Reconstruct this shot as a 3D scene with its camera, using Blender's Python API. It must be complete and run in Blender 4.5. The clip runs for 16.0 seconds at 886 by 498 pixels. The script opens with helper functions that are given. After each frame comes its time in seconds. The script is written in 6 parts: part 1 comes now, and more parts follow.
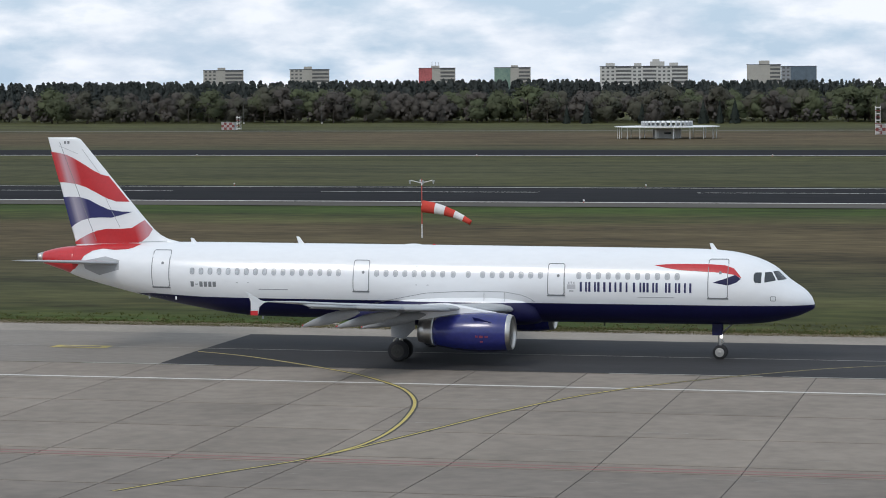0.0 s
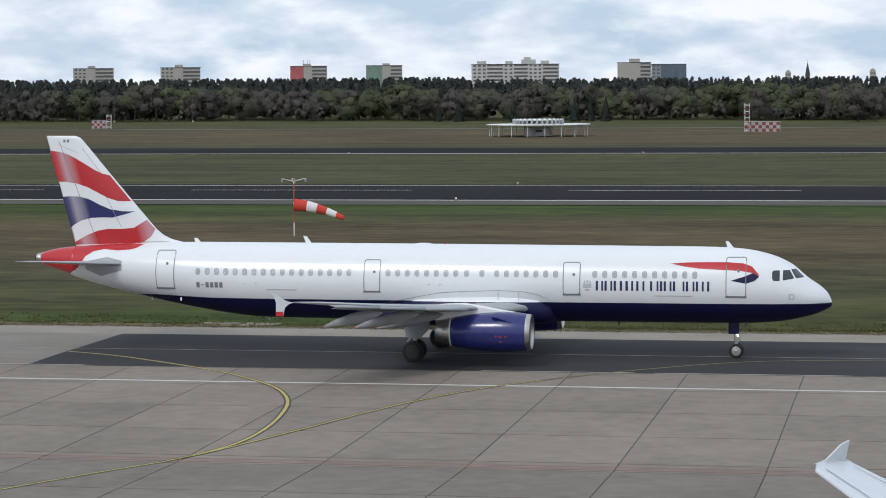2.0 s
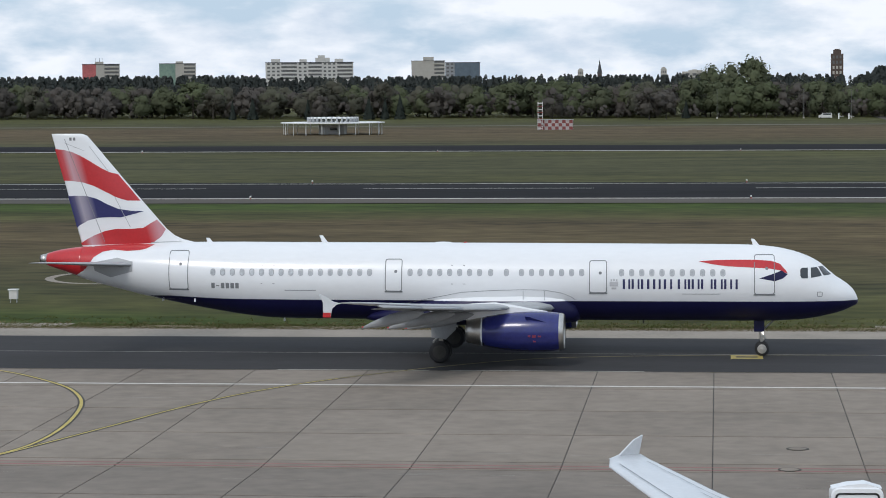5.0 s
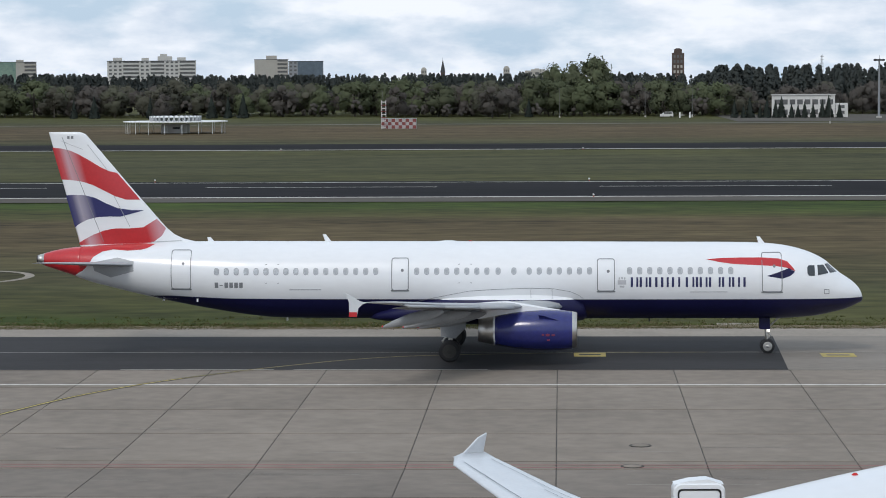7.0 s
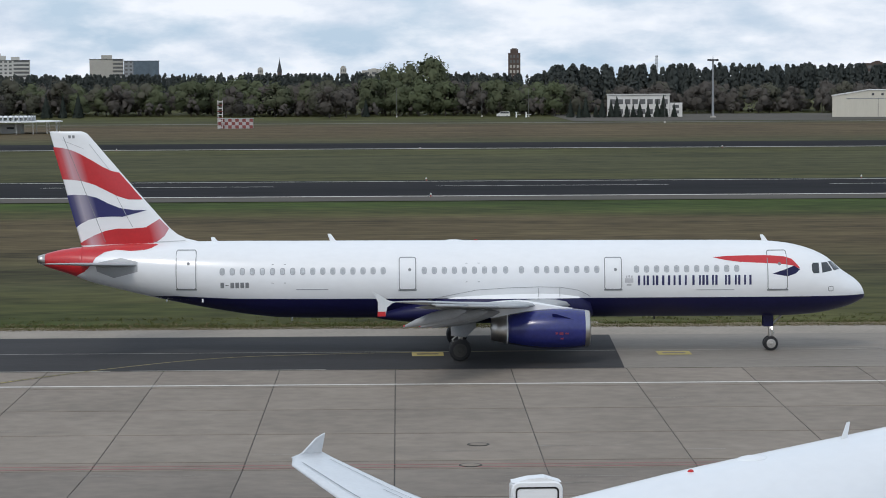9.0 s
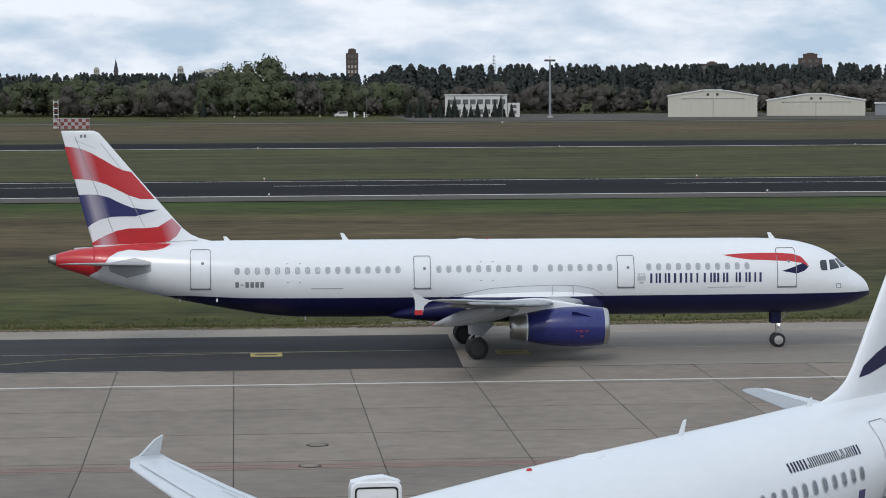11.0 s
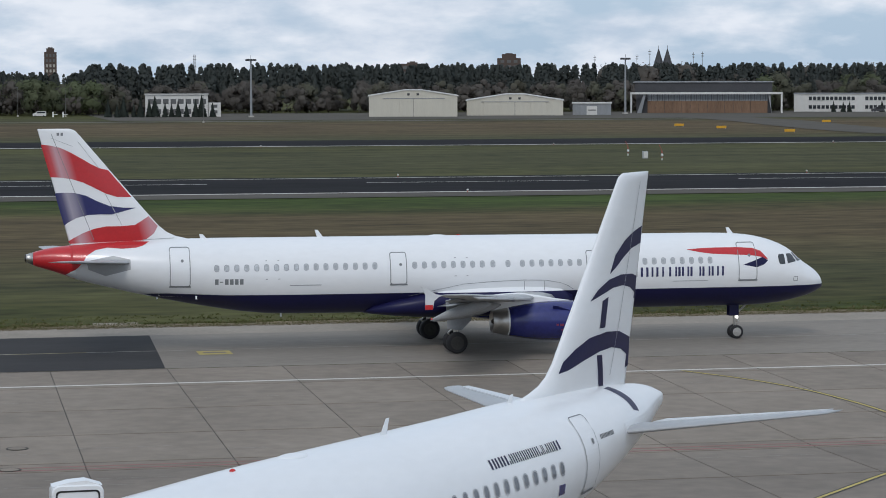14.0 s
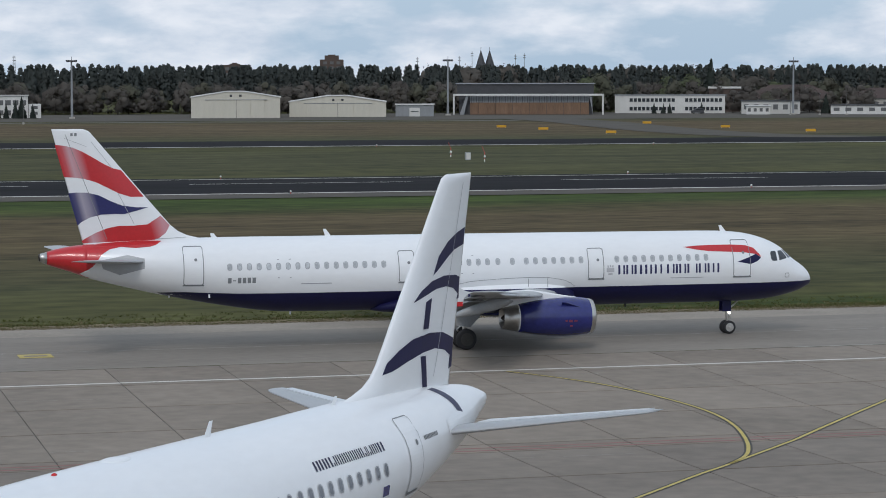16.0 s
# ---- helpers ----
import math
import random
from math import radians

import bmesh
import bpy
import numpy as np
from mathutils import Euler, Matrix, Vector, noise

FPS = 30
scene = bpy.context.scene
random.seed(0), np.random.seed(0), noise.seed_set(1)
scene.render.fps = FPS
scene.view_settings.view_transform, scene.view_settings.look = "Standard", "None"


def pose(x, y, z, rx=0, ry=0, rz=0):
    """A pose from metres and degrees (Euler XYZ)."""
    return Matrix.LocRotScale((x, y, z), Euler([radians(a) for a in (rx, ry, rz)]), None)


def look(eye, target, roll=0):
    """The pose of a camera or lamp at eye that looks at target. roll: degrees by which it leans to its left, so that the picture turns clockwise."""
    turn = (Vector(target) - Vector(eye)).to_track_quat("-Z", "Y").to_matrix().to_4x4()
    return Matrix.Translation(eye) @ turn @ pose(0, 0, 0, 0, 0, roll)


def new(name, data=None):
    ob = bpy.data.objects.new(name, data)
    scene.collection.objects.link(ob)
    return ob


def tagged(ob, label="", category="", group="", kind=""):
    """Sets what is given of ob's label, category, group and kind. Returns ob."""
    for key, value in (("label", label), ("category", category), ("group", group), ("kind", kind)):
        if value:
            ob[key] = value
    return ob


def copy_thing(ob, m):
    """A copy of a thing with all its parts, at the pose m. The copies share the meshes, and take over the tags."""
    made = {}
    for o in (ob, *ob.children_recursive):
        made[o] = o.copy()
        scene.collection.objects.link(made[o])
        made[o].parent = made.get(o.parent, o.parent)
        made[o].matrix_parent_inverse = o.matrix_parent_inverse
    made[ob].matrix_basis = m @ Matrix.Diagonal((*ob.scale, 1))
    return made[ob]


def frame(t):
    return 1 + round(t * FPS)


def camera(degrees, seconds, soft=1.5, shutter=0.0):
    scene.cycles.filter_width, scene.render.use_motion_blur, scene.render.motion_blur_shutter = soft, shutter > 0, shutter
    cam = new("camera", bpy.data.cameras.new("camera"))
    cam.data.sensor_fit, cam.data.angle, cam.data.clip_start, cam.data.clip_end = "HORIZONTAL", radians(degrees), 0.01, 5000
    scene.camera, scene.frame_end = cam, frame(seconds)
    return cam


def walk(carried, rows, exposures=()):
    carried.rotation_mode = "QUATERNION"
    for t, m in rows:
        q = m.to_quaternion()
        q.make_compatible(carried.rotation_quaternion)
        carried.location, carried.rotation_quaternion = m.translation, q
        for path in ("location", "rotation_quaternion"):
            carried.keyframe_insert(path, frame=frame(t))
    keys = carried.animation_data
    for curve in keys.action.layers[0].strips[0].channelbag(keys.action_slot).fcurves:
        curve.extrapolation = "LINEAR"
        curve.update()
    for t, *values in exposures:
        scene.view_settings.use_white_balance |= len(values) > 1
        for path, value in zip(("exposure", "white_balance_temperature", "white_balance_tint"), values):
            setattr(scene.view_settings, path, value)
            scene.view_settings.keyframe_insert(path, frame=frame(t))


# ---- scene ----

cam = camera(19.766, 16.0, soft=0.95)
EYE = (0.0, 0.0, 14.84)
# seconds, pan to the right, tilt, lean (degrees)
PAN = [
    (0.0, -13.699, -3.670, -0.353), (0.5, -12.990, -3.679, -0.381), (1.0, -12.272, -3.694, -0.403),
    (1.5, -11.564, -3.715, -0.415), (2.0, -10.819, -3.732, -0.397), (2.5, -10.083, -3.745, -0.393),
    (3.0, -9.351, -3.756, -0.379), (3.5, -8.583, -3.772, -0.391), (4.0, -7.800, -3.778, -0.392),
    (6.5, -3.598, -3.844, -0.336), (7.0, -2.670, -3.850, -0.325), (7.5, -1.752, -3.866, -0.345),
    (8.0, -0.845, -3.874, -0.338), (8.5, 0.088, -3.869, -0.318), (9.0, 0.997, -3.874, -0.304),
    (11.5, 5.652, -3.893, -0.228), (12.0, 6.725, -3.900, -0.200), (12.5, 7.830, -3.905, -0.187),
    (13.0, 8.965, -3.908, -0.187), (13.5, 10.143, -3.910, -0.175), (14.0, 11.364, -3.917, -0.135),
    (14.5, 12.479, -3.911, -0.105), (15.0, 13.497, -3.907, -0.090), (15.5, 14.453, -3.906, -0.068),
    (16.0, 15.351, -3.890, -0.062)]


def pan_pose(pan, tilt, lean):
    p, a = radians(tilt), radians(pan)
    way = Vector((math.sin(a) * math.cos(p), math.cos(a) * math.cos(p), math.sin(p)))
    return look(EYE, Vector(EYE) + way, lean)


# the clip's camera closes down a little and cools as the bright tail comes into view
walk(cam, [(t, pan_pose(a, b, c)) for t, a, b, c in PAN],
     [(0.0, -0.15, 6370, 11), (8.0, -0.17, 6360, 11), (11.5, -0.25, 6300, 11), (13.0, -0.33, 6260, 11), (14.5, -0.38, 6230, 11), (16.0, -0.39, 6230, 11)])

# ---- world and sun: broken cloud, soft light from behind the terrace ----
SUN_UP, SUN_TURN = radians(42), radians(200)
world = bpy.data.worlds.new("sky")
scene.world = world
world.use_nodes = True
wt = world.node_tree
wt.nodes.clear()


def wnode(kind, **inputs):
    n = wt.nodes.new(kind)
    for k, v in inputs.items():
        n.inputs[k].default_value = v
    return n


w_out = wnode("ShaderNodeOutputWorld")
w_bg = wnode("ShaderNodeBackground")
w_sky = wnode("ShaderNodeTexSky")
w_sky.sky_type = "NISHITA"
w_sky.sun_disc = False
w_sky.sun_elevation, w_sky.sun_rotation = SUN_UP, SUN_TURN
w_sky.dust_density = 1.5
w_tc = wnode("ShaderNodeTexCoord")
w_map = wnode("ShaderNodeMapping")
w_map.inputs["Scale"].default_value = (1.0, 1.0, 2.7)
w_map.inputs["Location"].default_value = (0.35, 0.1, 0.2)
w_noise = wnode("ShaderNodeTexNoise", Scale=17.0, Detail=9.0, Roughness=0.52)
w_noise2 = wnode("ShaderNodeTexNoise", Scale=27.0, Detail=9.0, Roughness=0.55)
w_cover = wnode("ShaderNodeValToRGB")
w_cover.color_ramp.elements[0].position, w_cover.color_ramp.elements[1].position = 0.40, 0.56
w_shade = wnode("ShaderNodeValToRGB")
w_shade.color_ramp.elements[0].position, w_shade.color_ramp.elements[1].position = 0.34, 0.62
w_shade.color_ramp.elements[0].color = (7.8, 9.0, 10.4, 1)
w_shade.color_ramp.elements[1].color = (11.7, 12.2, 12.8, 1)
w_mix = wnode("ShaderNodeMixRGB")
w_haze = wnode("ShaderNodeMixRGB", Fac=0.75, Color2=(7.5, 9.7, 12.0, 1))
lk = wt.links.new
lk(w_tc.outputs["Generated"], w_map.inputs["Vector"])
lk(w_map.outputs[0], w_noise.inputs["Vector"])
lk(w_map.outputs[0], w_noise2.inputs["Vector"])
lk(w_noise.outputs["Fac"], w_cover.inputs["Fac"])
lk(w_noise2.outputs["Fac"], w_shade.inputs["Fac"])
lk(w_sky.outputs["Color"], w_haze.inputs["Color1"])
lk(w_cover.outputs["Color"], w_mix.inputs["Fac"])
lk(w_haze.outputs["Color"], w_mix.inputs["Color1"])
lk(w_shade.outputs["Color"], w_mix.inputs["Color2"])
lk(w_mix.outputs["Color"], w_bg.inputs["Color"])
w_bg.inputs["Strength"].default_value = 0.088
lk(w_bg.outputs[0], w_out.inputs[0])

sun_data = bpy.data.lights.new("sun", "SUN")
sun_data.energy, sun_data.angle, sun_data.color = 1.3, radians(14), (1.0, 0.95, 0.88)
sun = new("sun", sun_data)
sun.matrix_world = look((math.sin(SUN_TURN) * math.cos(SUN_UP) * 100, math.cos(SUN_TURN) * math.cos(SUN_UP) * 100, math.sin(SUN_UP) * 100), (0, 0, 0))


# ---- materials ----
def material(name, color, rough=0.8, metal=0.0, vary=0.12, scale=1.0, fine=8.0, bump=0.0, spec=0.5, coat=0.0, tint=None, stretch=(1, 1, 1), per_piece=0.0, space="Object"):
    """A surface with two scales of variation: stains of about 1/scale metres and grain fine times smaller."""
    m = bpy.data.materials.new(name)
    m.use_nodes = True
    nt = m.node_tree
    b = nt.nodes["Principled BSDF"]
    b.inputs["Roughness"].default_value, b.inputs["Metallic"].default_value = rough, metal
    b.inputs["Specular IOR Level"].default_value, b.inputs["Coat Weight"].default_value = spec, coat
    tc, mp = nt.nodes.new("ShaderNodeTexCoord"), nt.nodes.new("ShaderNodeMapping")
    mp.inputs["Scale"].default_value = stretch
    if space == "World":
        tc = nt.nodes.new("ShaderNodeNewGeometry")
    nt.links.new(tc.outputs["Position" if space == "World" else space], mp.inputs[0])
    n1, n2 = nt.nodes.new("ShaderNodeTexNoise"), nt.nodes.new("ShaderNodeTexNoise")
    n1.inputs["Scale"].default_value, n1.inputs["Detail"].default_value = scale, 5
    n2.inputs["Scale"].default_value, n2.inputs["Detail"].default_value = scale * fine, 4
    for n in (n1, n2):
        nt.links.new(mp.outputs[0], n.inputs["Vector"])
    add = nt.nodes.new("ShaderNodeMath")
    add.operation = "ADD"
    nt.links.new(n1.outputs["Fac"], add.inputs[0])
    nt.links.new(n2.outputs["Fac"], add.inputs[1])
    last = add.outputs[0]
    if per_piece:
        info = nt.nodes.new("ShaderNodeObjectInfo")
        k = nt.nodes.new("ShaderNodeMath")
        k.operation, k.inputs[1].default_value = "MULTIPLY_ADD", per_piece
        nt.links.new(info.outputs["Random"], k.inputs[0])
        nt.links.new(last, k.inputs[2])
        last = k.outputs[0]
    ramp = nt.nodes.new("ShaderNodeValToRGB")
    lo, hi = 0.62, 1.38 + per_piece
    mr = nt.nodes.new("ShaderNodeMapRange")
    mr.inputs["From Min"].default_value, mr.inputs["From Max"].default_value = lo, hi
    nt.links.new(last, mr.inputs["Value"])
    c0 = [c * (1 - vary) for c in color]
    c1 = [min(1, c * (1 + vary)) for c in (tint or color)]
    ramp.color_ramp.elements[0].color = (*c0, 1)
    ramp.color_ramp.elements[1].color = (*c1, 1)
    nt.links.new(mr.outputs[0], ramp.inputs["Fac"])
    nt.links.new(ramp.outputs["Color"], b.inputs["Base Color"])
    if bump:
        bp = nt.nodes.new("ShaderNodeBump")
        bp.inputs["Strength"].default_value, bp.inputs["Distance"].default_value = bump, 0.02
        nt.links.new(n2.outputs["Fac"], bp.inputs["Height"])
        nt.links.new(bp.outputs[0], b.inputs["Normal"])
    return m


M_CONCRETE = material("apron_concrete", (0.222, 0.189, 0.156), 0.9, vary=0.22, scale=0.16, fine=9, bump=0.25, per_piece=0.30, tint=(0.247, 0.210, 0.173), space="World", spec=0.2, stretch=(0.8, 0.8, 1))
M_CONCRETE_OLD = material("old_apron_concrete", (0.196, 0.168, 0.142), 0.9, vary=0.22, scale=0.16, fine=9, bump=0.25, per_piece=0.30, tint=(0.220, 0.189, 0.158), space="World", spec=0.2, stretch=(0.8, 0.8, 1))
M_JOINT = material("joint_filler", (0.075, 0.068, 0.06), 0.9, vary=0.4, scale=0.4)
M_TAXI = material("taxiway_concrete", (0.240, 0.213, 0.183), 0.9, vary=0.18, scale=0.2, fine=16, bump=0.2, stretch=(0.35, 1.4, 1), spec=0.2)
M_SHOULDER = material("shoulder_concrete", (0.29, 0.255, 0.213), 0.9, vary=0.2, scale=0.3, fine=12, bump=0.2, spec=0.2)
M_ASPHALT = material("dark_asphalt", (0.046, 0.045, 0.046), 0.95, vary=0.22, scale=0.25, fine=20, bump=0.2, stretch=(0.25, 1.4, 1), spec=0.15)
M_RUNWAY = material("runway_asphalt", (0.026, 0.026, 0.028), 1.0, vary=0.3, scale=0.08, fine=12, stretch=(0.15, 1.5, 1), spec=0.03)
M_PAINT_W = material("white_road_paint", (0.60, 0.575, 0.53), 0.8, vary=0.2, scale=2)
M_PAINT_Y = material("yellow_road_paint", (0.47, 0.37, 0.095), 0.7, vary=0.2, scale=2)
M_PAINT_R = material("faded_red_road_paint", (0.26, 0.12, 0.105), 0.8, vary=0.2, scale=1)
M_PAINT_K = material("black_road_paint", (0.05, 0.045, 0.035), 0.8)
M_WHITE = material("white_aircraft_paint", (0.80, 0.81, 0.82), 0.28, vary=0.03, scale=0.7, fine=6, coat=0.3, stretch=(0.4, 1, 1))
M_NAVY = material("navy_aircraft_paint", (0.011, 0.011, 0.056), 0.38, vary=0.15, scale=0.8, spec=0.25)
M_ROYAL = material("blue_engine_paint", (0.020, 0.025, 0.15), 0.25, vary=0.2, scale=1.0, fine=5, coat=0.4)
M_DARKRED = material("dull_red_stencil", (0.16, 0.015, 0.05), 0.4)
M_RED = material("red_aircraft_paint", (0.50, 0.02, 0.025), 0.3, vary=0.1, scale=0.8, coat=0.3)
M_TITLE = material("navy_lettering_paint", (0.025, 0.028, 0.10), 0.35)
M_GREYP = material("grey_aircraft_paint", (0.38, 0.39, 0.40), 0.4, vary=0.06, scale=1.2)
M_METAL = material("bare_metal", (0.55, 0.53, 0.5), 0.35, metal=1.0, vary=0.15, scale=2)
# darker copy of the wing grey: shade under the wing put into the colour
M_UNDERSHADE = material("grey_paint_with_underwing_shade", (0.29, 0.30, 0.31), 0.45, vary=0.12, scale=1.5)
M_WHEELDARK = material("dark_rim_grey", (0.035, 0.033, 0.03), 0.7, vary=0.3, scale=4)
M_DARKMETAL = material("dark_hot_metal", (0.09, 0.08, 0.075), 0.45, metal=0.8, vary=0.2, scale=2)
M_RUBBER = material("tyre_rubber", (0.018, 0.018, 0.02), 0.8, vary=0.2, scale=4)
M_GLASS = material("dark_window_glass", (0.03, 0.035, 0.04), 0.08, vary=0.1, scale=1, spec=0.8)
M_LINE = material("seam_grey", (0.20, 0.21, 0.22), 0.6)
M_BLACK = material("black_plastic", (0.012, 0.012, 0.013), 0.4)
M_WING2 = material("pale_grey_wing_paint", (0.62, 0.64, 0.66), 0.35, vary=0.06, scale=1.0, coat=0.2)
M_CABIN2 = material("dim_cabin_window_pane", (0.13, 0.14, 0.16), 0.12, vary=0.3, scale=0.9, spec=0.7)
M_REDGLASS = material("red_lamp_glass", (0.5, 0.02, 0.02), 0.15)
M_WINFRAME = material("window_surround", (0.34, 0.35, 0.37), 0.4)
M_CABIN = material("cabin_window_pane", (0.50, 0.52, 0.54), 0.15, vary=0.3, scale=0.9, spec=0.6)
M_CREST = material("pale_crest_grey", (0.5, 0.5, 0.52), 0.5)
M_BARK = material("bark", (0.06, 0.05, 0.04), 0.9, vary=0.25, scale=3)


def part(name, bm, mat, parent=None, label="", smooth=False, tri=False):
    """Links a bmesh as one mesh object under a thing or a part."""
    me = bpy.data.meshes.new(name)
    if smooth:
        for f in bm.faces:
            f.smooth = True
    bm.to_mesh(me)
    bm.free()
    for m in (mat if isinstance(mat, (list, tuple)) else (mat,)):
        me.materials.append(m)
    ob = new(name, me)
    if parent:
        ob.parent = parent
    if label:
        tagged(ob, label)
    return ob


def thing(name, label, category, m=None, group="", kind=""):
    ob = new(name)
    ob.empty_display_size = 0.2
    if m is not None:
        ob.matrix_basis = m
    return tagged(ob, label, category, group, kind)


def box(bm, x0, y0, z0, x1, y1, z1, bevel=0.0):
    m = Matrix.Translation(((x0 + x1) / 2, (y0 + y1) / 2, (z0 + z1) / 2)) @ Matrix.Diagonal((abs(x1 - x0), abs(y1 - y0), abs(z1 - z0), 1))
    r = bmesh.ops.create_cube(bm, size=1, matrix=m)
    if bevel:
        es = {e for v in r["verts"] for e in v.link_edges}
        bmesh.ops.bevel(bm, geom=list(es), offset=bevel, segments=2, affect="EDGES", profile=0.6)
    return bm


def boxes(*rows, bevel=0.0):
    bm = bmesh.new()
    for r in rows:
        box(bm, *r, bevel=bevel)
    return bm


def tube(bm, a, b, r0, r1=None, n=8):
    """A capped, tapered rod from a to b."""
    a, b = Vector(a), Vector(b)
    d = b - a
    m = Matrix.Translation((a + b) / 2) @ d.to_track_quat("Z", "Y").to_matrix().to_4x4()
    bmesh.ops.create_cone(bm, cap_ends=True, segments=n, radius1=r0, radius2=r0 if r1 is None else r1, depth=d.length, matrix=m)
    return bm


def loft(rings, cap=True):
    """A skin over rings of equally many points."""
    bm = bmesh.new()
    vs = [[bm.verts.new(p) for p in ring] for ring in rings]
    n = len(vs[0])
    for a, b in zip(vs, vs[1:]):
        for i in range(n):
            try:
                bm.faces.new((a[i], a[(i + 1) % n], b[(i + 1) % n], b[i]))
            except ValueError:
                pass
    if cap:
        for r in (vs[0], vs[-1]):
            try:
                bm.faces.new(r)
            except ValueError:
                pass
    bmesh.ops.recalc_face_normals(bm, faces=bm.faces)
    return bm


# ---- ground ----
CREST1, CREST2 = 338.6, 548.6
PROFILE = [(-400, 0.1), (60, 0.1), (73, 0.1), (97.9, -0.336), (134.2, 0.0), (312, 0.0), (316, 0.02), (CREST1, 0.33), (361.2, 0.02), (366, 0),
           (522, 0.0), (526, 0.02), (CREST2, 0.33), (571, 0.02), (576, 0), (700, 0), (1000, 0), (1500, 0), (4800, 0)]


def gz(y):
    for (a, za), (b, zb) in zip(PROFILE, PROFILE[1:]):
        if a <= y <= b:
            return za + (zb - za) * (y - a) / (b - a)
    return 0.0


def strip(x0, x1, y0, y1, lift, nx=1):
    """A sheet over the ground's profile."""
    ys = [y0] + [p[0] for p in PROFILE if y0 < p[0] < y1] + [y1]
    bm = bmesh.new()
    rows = [[bm.verts.new((x0 + (x1 - x0) * i / nx, y, gz(y) + lift)) for i in range(nx + 1)] for y in ys]
    for a, b in zip(rows, rows[1:]):
        for i in range(nx):
            bm.faces.new((a[i], a[i + 1], b[i + 1], b[i]))
    return bm


def grass_material():
    """Rough airfield grass: greener beside the pavements, dry and brown between."""
    m = bpy.data.materials.new("airfield_grass")
    m.use_nodes = True
    nt = m.node_tree
    b = nt.nodes["Principled BSDF"]
    b.inputs["Roughness"].default_value = 0.95
    b.inputs["Specular IOR Level"].default_value = 0.1
    tc = nt.nodes.new("ShaderNodeTexCoord")
    sep = nt.nodes.new("ShaderNodeSeparateXYZ")
    nt.links.new(tc.outputs["Object"], sep.inputs[0])

    def noise_tex(scale, stretch, detail=6):
        mp = nt.nodes.new("ShaderNodeMapping")
        mp.inputs["Scale"].default_value = stretch
        nt.links.new(tc.outputs["Object"], mp.inputs[0])
        n = nt.nodes.new("ShaderNodeTexNoise")
        n.inputs["Scale"].default_value, n.inputs["Detail"].default_value = scale, detail
        nt.links.new(mp.outputs[0], n.inputs["Vector"])
        return n

    wob = noise_tex(0.05, (0.25, 1, 1))
    k = nt.nodes.new("ShaderNodeMath")
    k.operation, k.inputs[1].default_value = "MULTIPLY_ADD", 40.0
    nt.links.new(wob.outputs["Fac"], k.inputs[0])
    nt.links.new(sep.outputs["Y"], k.inputs[2])
    mr = nt.nodes.new("ShaderNodeMapRange")
    mr.inputs["From Min"].default_value, mr.inputs["From Max"].default_value = 20 + 100, 20 + 1100
    nt.links.new(k.outputs[0], mr.inputs["Value"])
    ramp = nt.nodes.new("ShaderNodeValToRGB")
    green, olive, brown, tan = (0.042, 0.063, 0.012, 1), (0.066, 0.066, 0.023, 1), (0.088, 0.067, 0.034, 1), (0.098, 0.071, 0.039, 1)
    khaki = (0.060, 0.060, 0.026, 1)
    stops = [(150, green), (162, olive), (182, khaki), (225, brown), (265, brown), (290, green), (318, green), (362, olive), (410, khaki), (480, khaki), (510, olive), (535, olive), (580, khaki), (640, brown), (760, tan), (840, khaki), (900, olive)]
    r = ramp.color_ramp
    while len(r.elements) < len(stops):
        r.elements.new(0.5)
    for e, (y, c) in zip(r.elements, stops):
        e.position, e.color = (y - 100) / 1000, c
    nt.links.new(mr.outputs[0], ramp.inputs["Fac"])
    n1, n2 = noise_tex(0.09, (0.3, 1, 1), 9), noise_tex(0.5, (0.5, 1, 1), 9)
    s = nt.nodes.new("ShaderNodeMath")
    s.operation = "ADD"
    nt.links.new(n1.outputs["Fac"], s.inputs[0])
    nt.links.new(n2.outputs["Fac"], s.inputs[1])
    m2 = nt.nodes.new("ShaderNodeMapRange")
    m2.inputs["From Min"].default_value, m2.inputs["From Max"].default_value = 0.65, 1.35
    m2.inputs["To Min"].default_value, m2.inputs["To Max"].default_value = 0.35, 1.65
    nt.links.new(s.outputs[0], m2.inputs["Value"])
    mul = nt.nodes.new("ShaderNodeVectorMath")
    mul.operation = "MULTIPLY"
    nt.links.new(ramp.outputs["Color"], mul.inputs[0])
    nt.links.new(m2.outputs[0], mul.inputs[1])
    nt.links.new(mul.outputs[0], b.inputs["Base Color"])
    return m


M_GRASS = grass_material()
ground = tagged(part("ground", strip(-3000, 3000, -400, 4800, -0.05, 6), M_GRASS), "airfield ground of patchy green and brown grass", "ground", kind="structure")
GRASS_EDGE = 150.6
runway_1 = tagged(part("runway_1", strip(-1500, 1500, 306.5, 366, 0.02), M_RUNWAY), "dark asphalt runway with white edge lines", "runway", kind="structure")
runway_2 = tagged(part("runway_2", strip(-1500, 1500, 524, 573, 0.03), M_RUNWAY), "second dark asphalt runway behind grass", "runway", kind="structure")
taxiway = tagged(part("taxiway", strip(-400, 400, 129.05, 145.4, 0.0), M_TAXI), "pale concrete taxiway with a yellow centre line", "taxiway", kind="structure")
shoulder = tagged(part("taxiway_shoulder", strip(-400, 400, 145.4, GRASS_EDGE, -0.004), M_SHOULDER), "weathered pale concrete shoulder along the grass", "pavement", kind="structure")



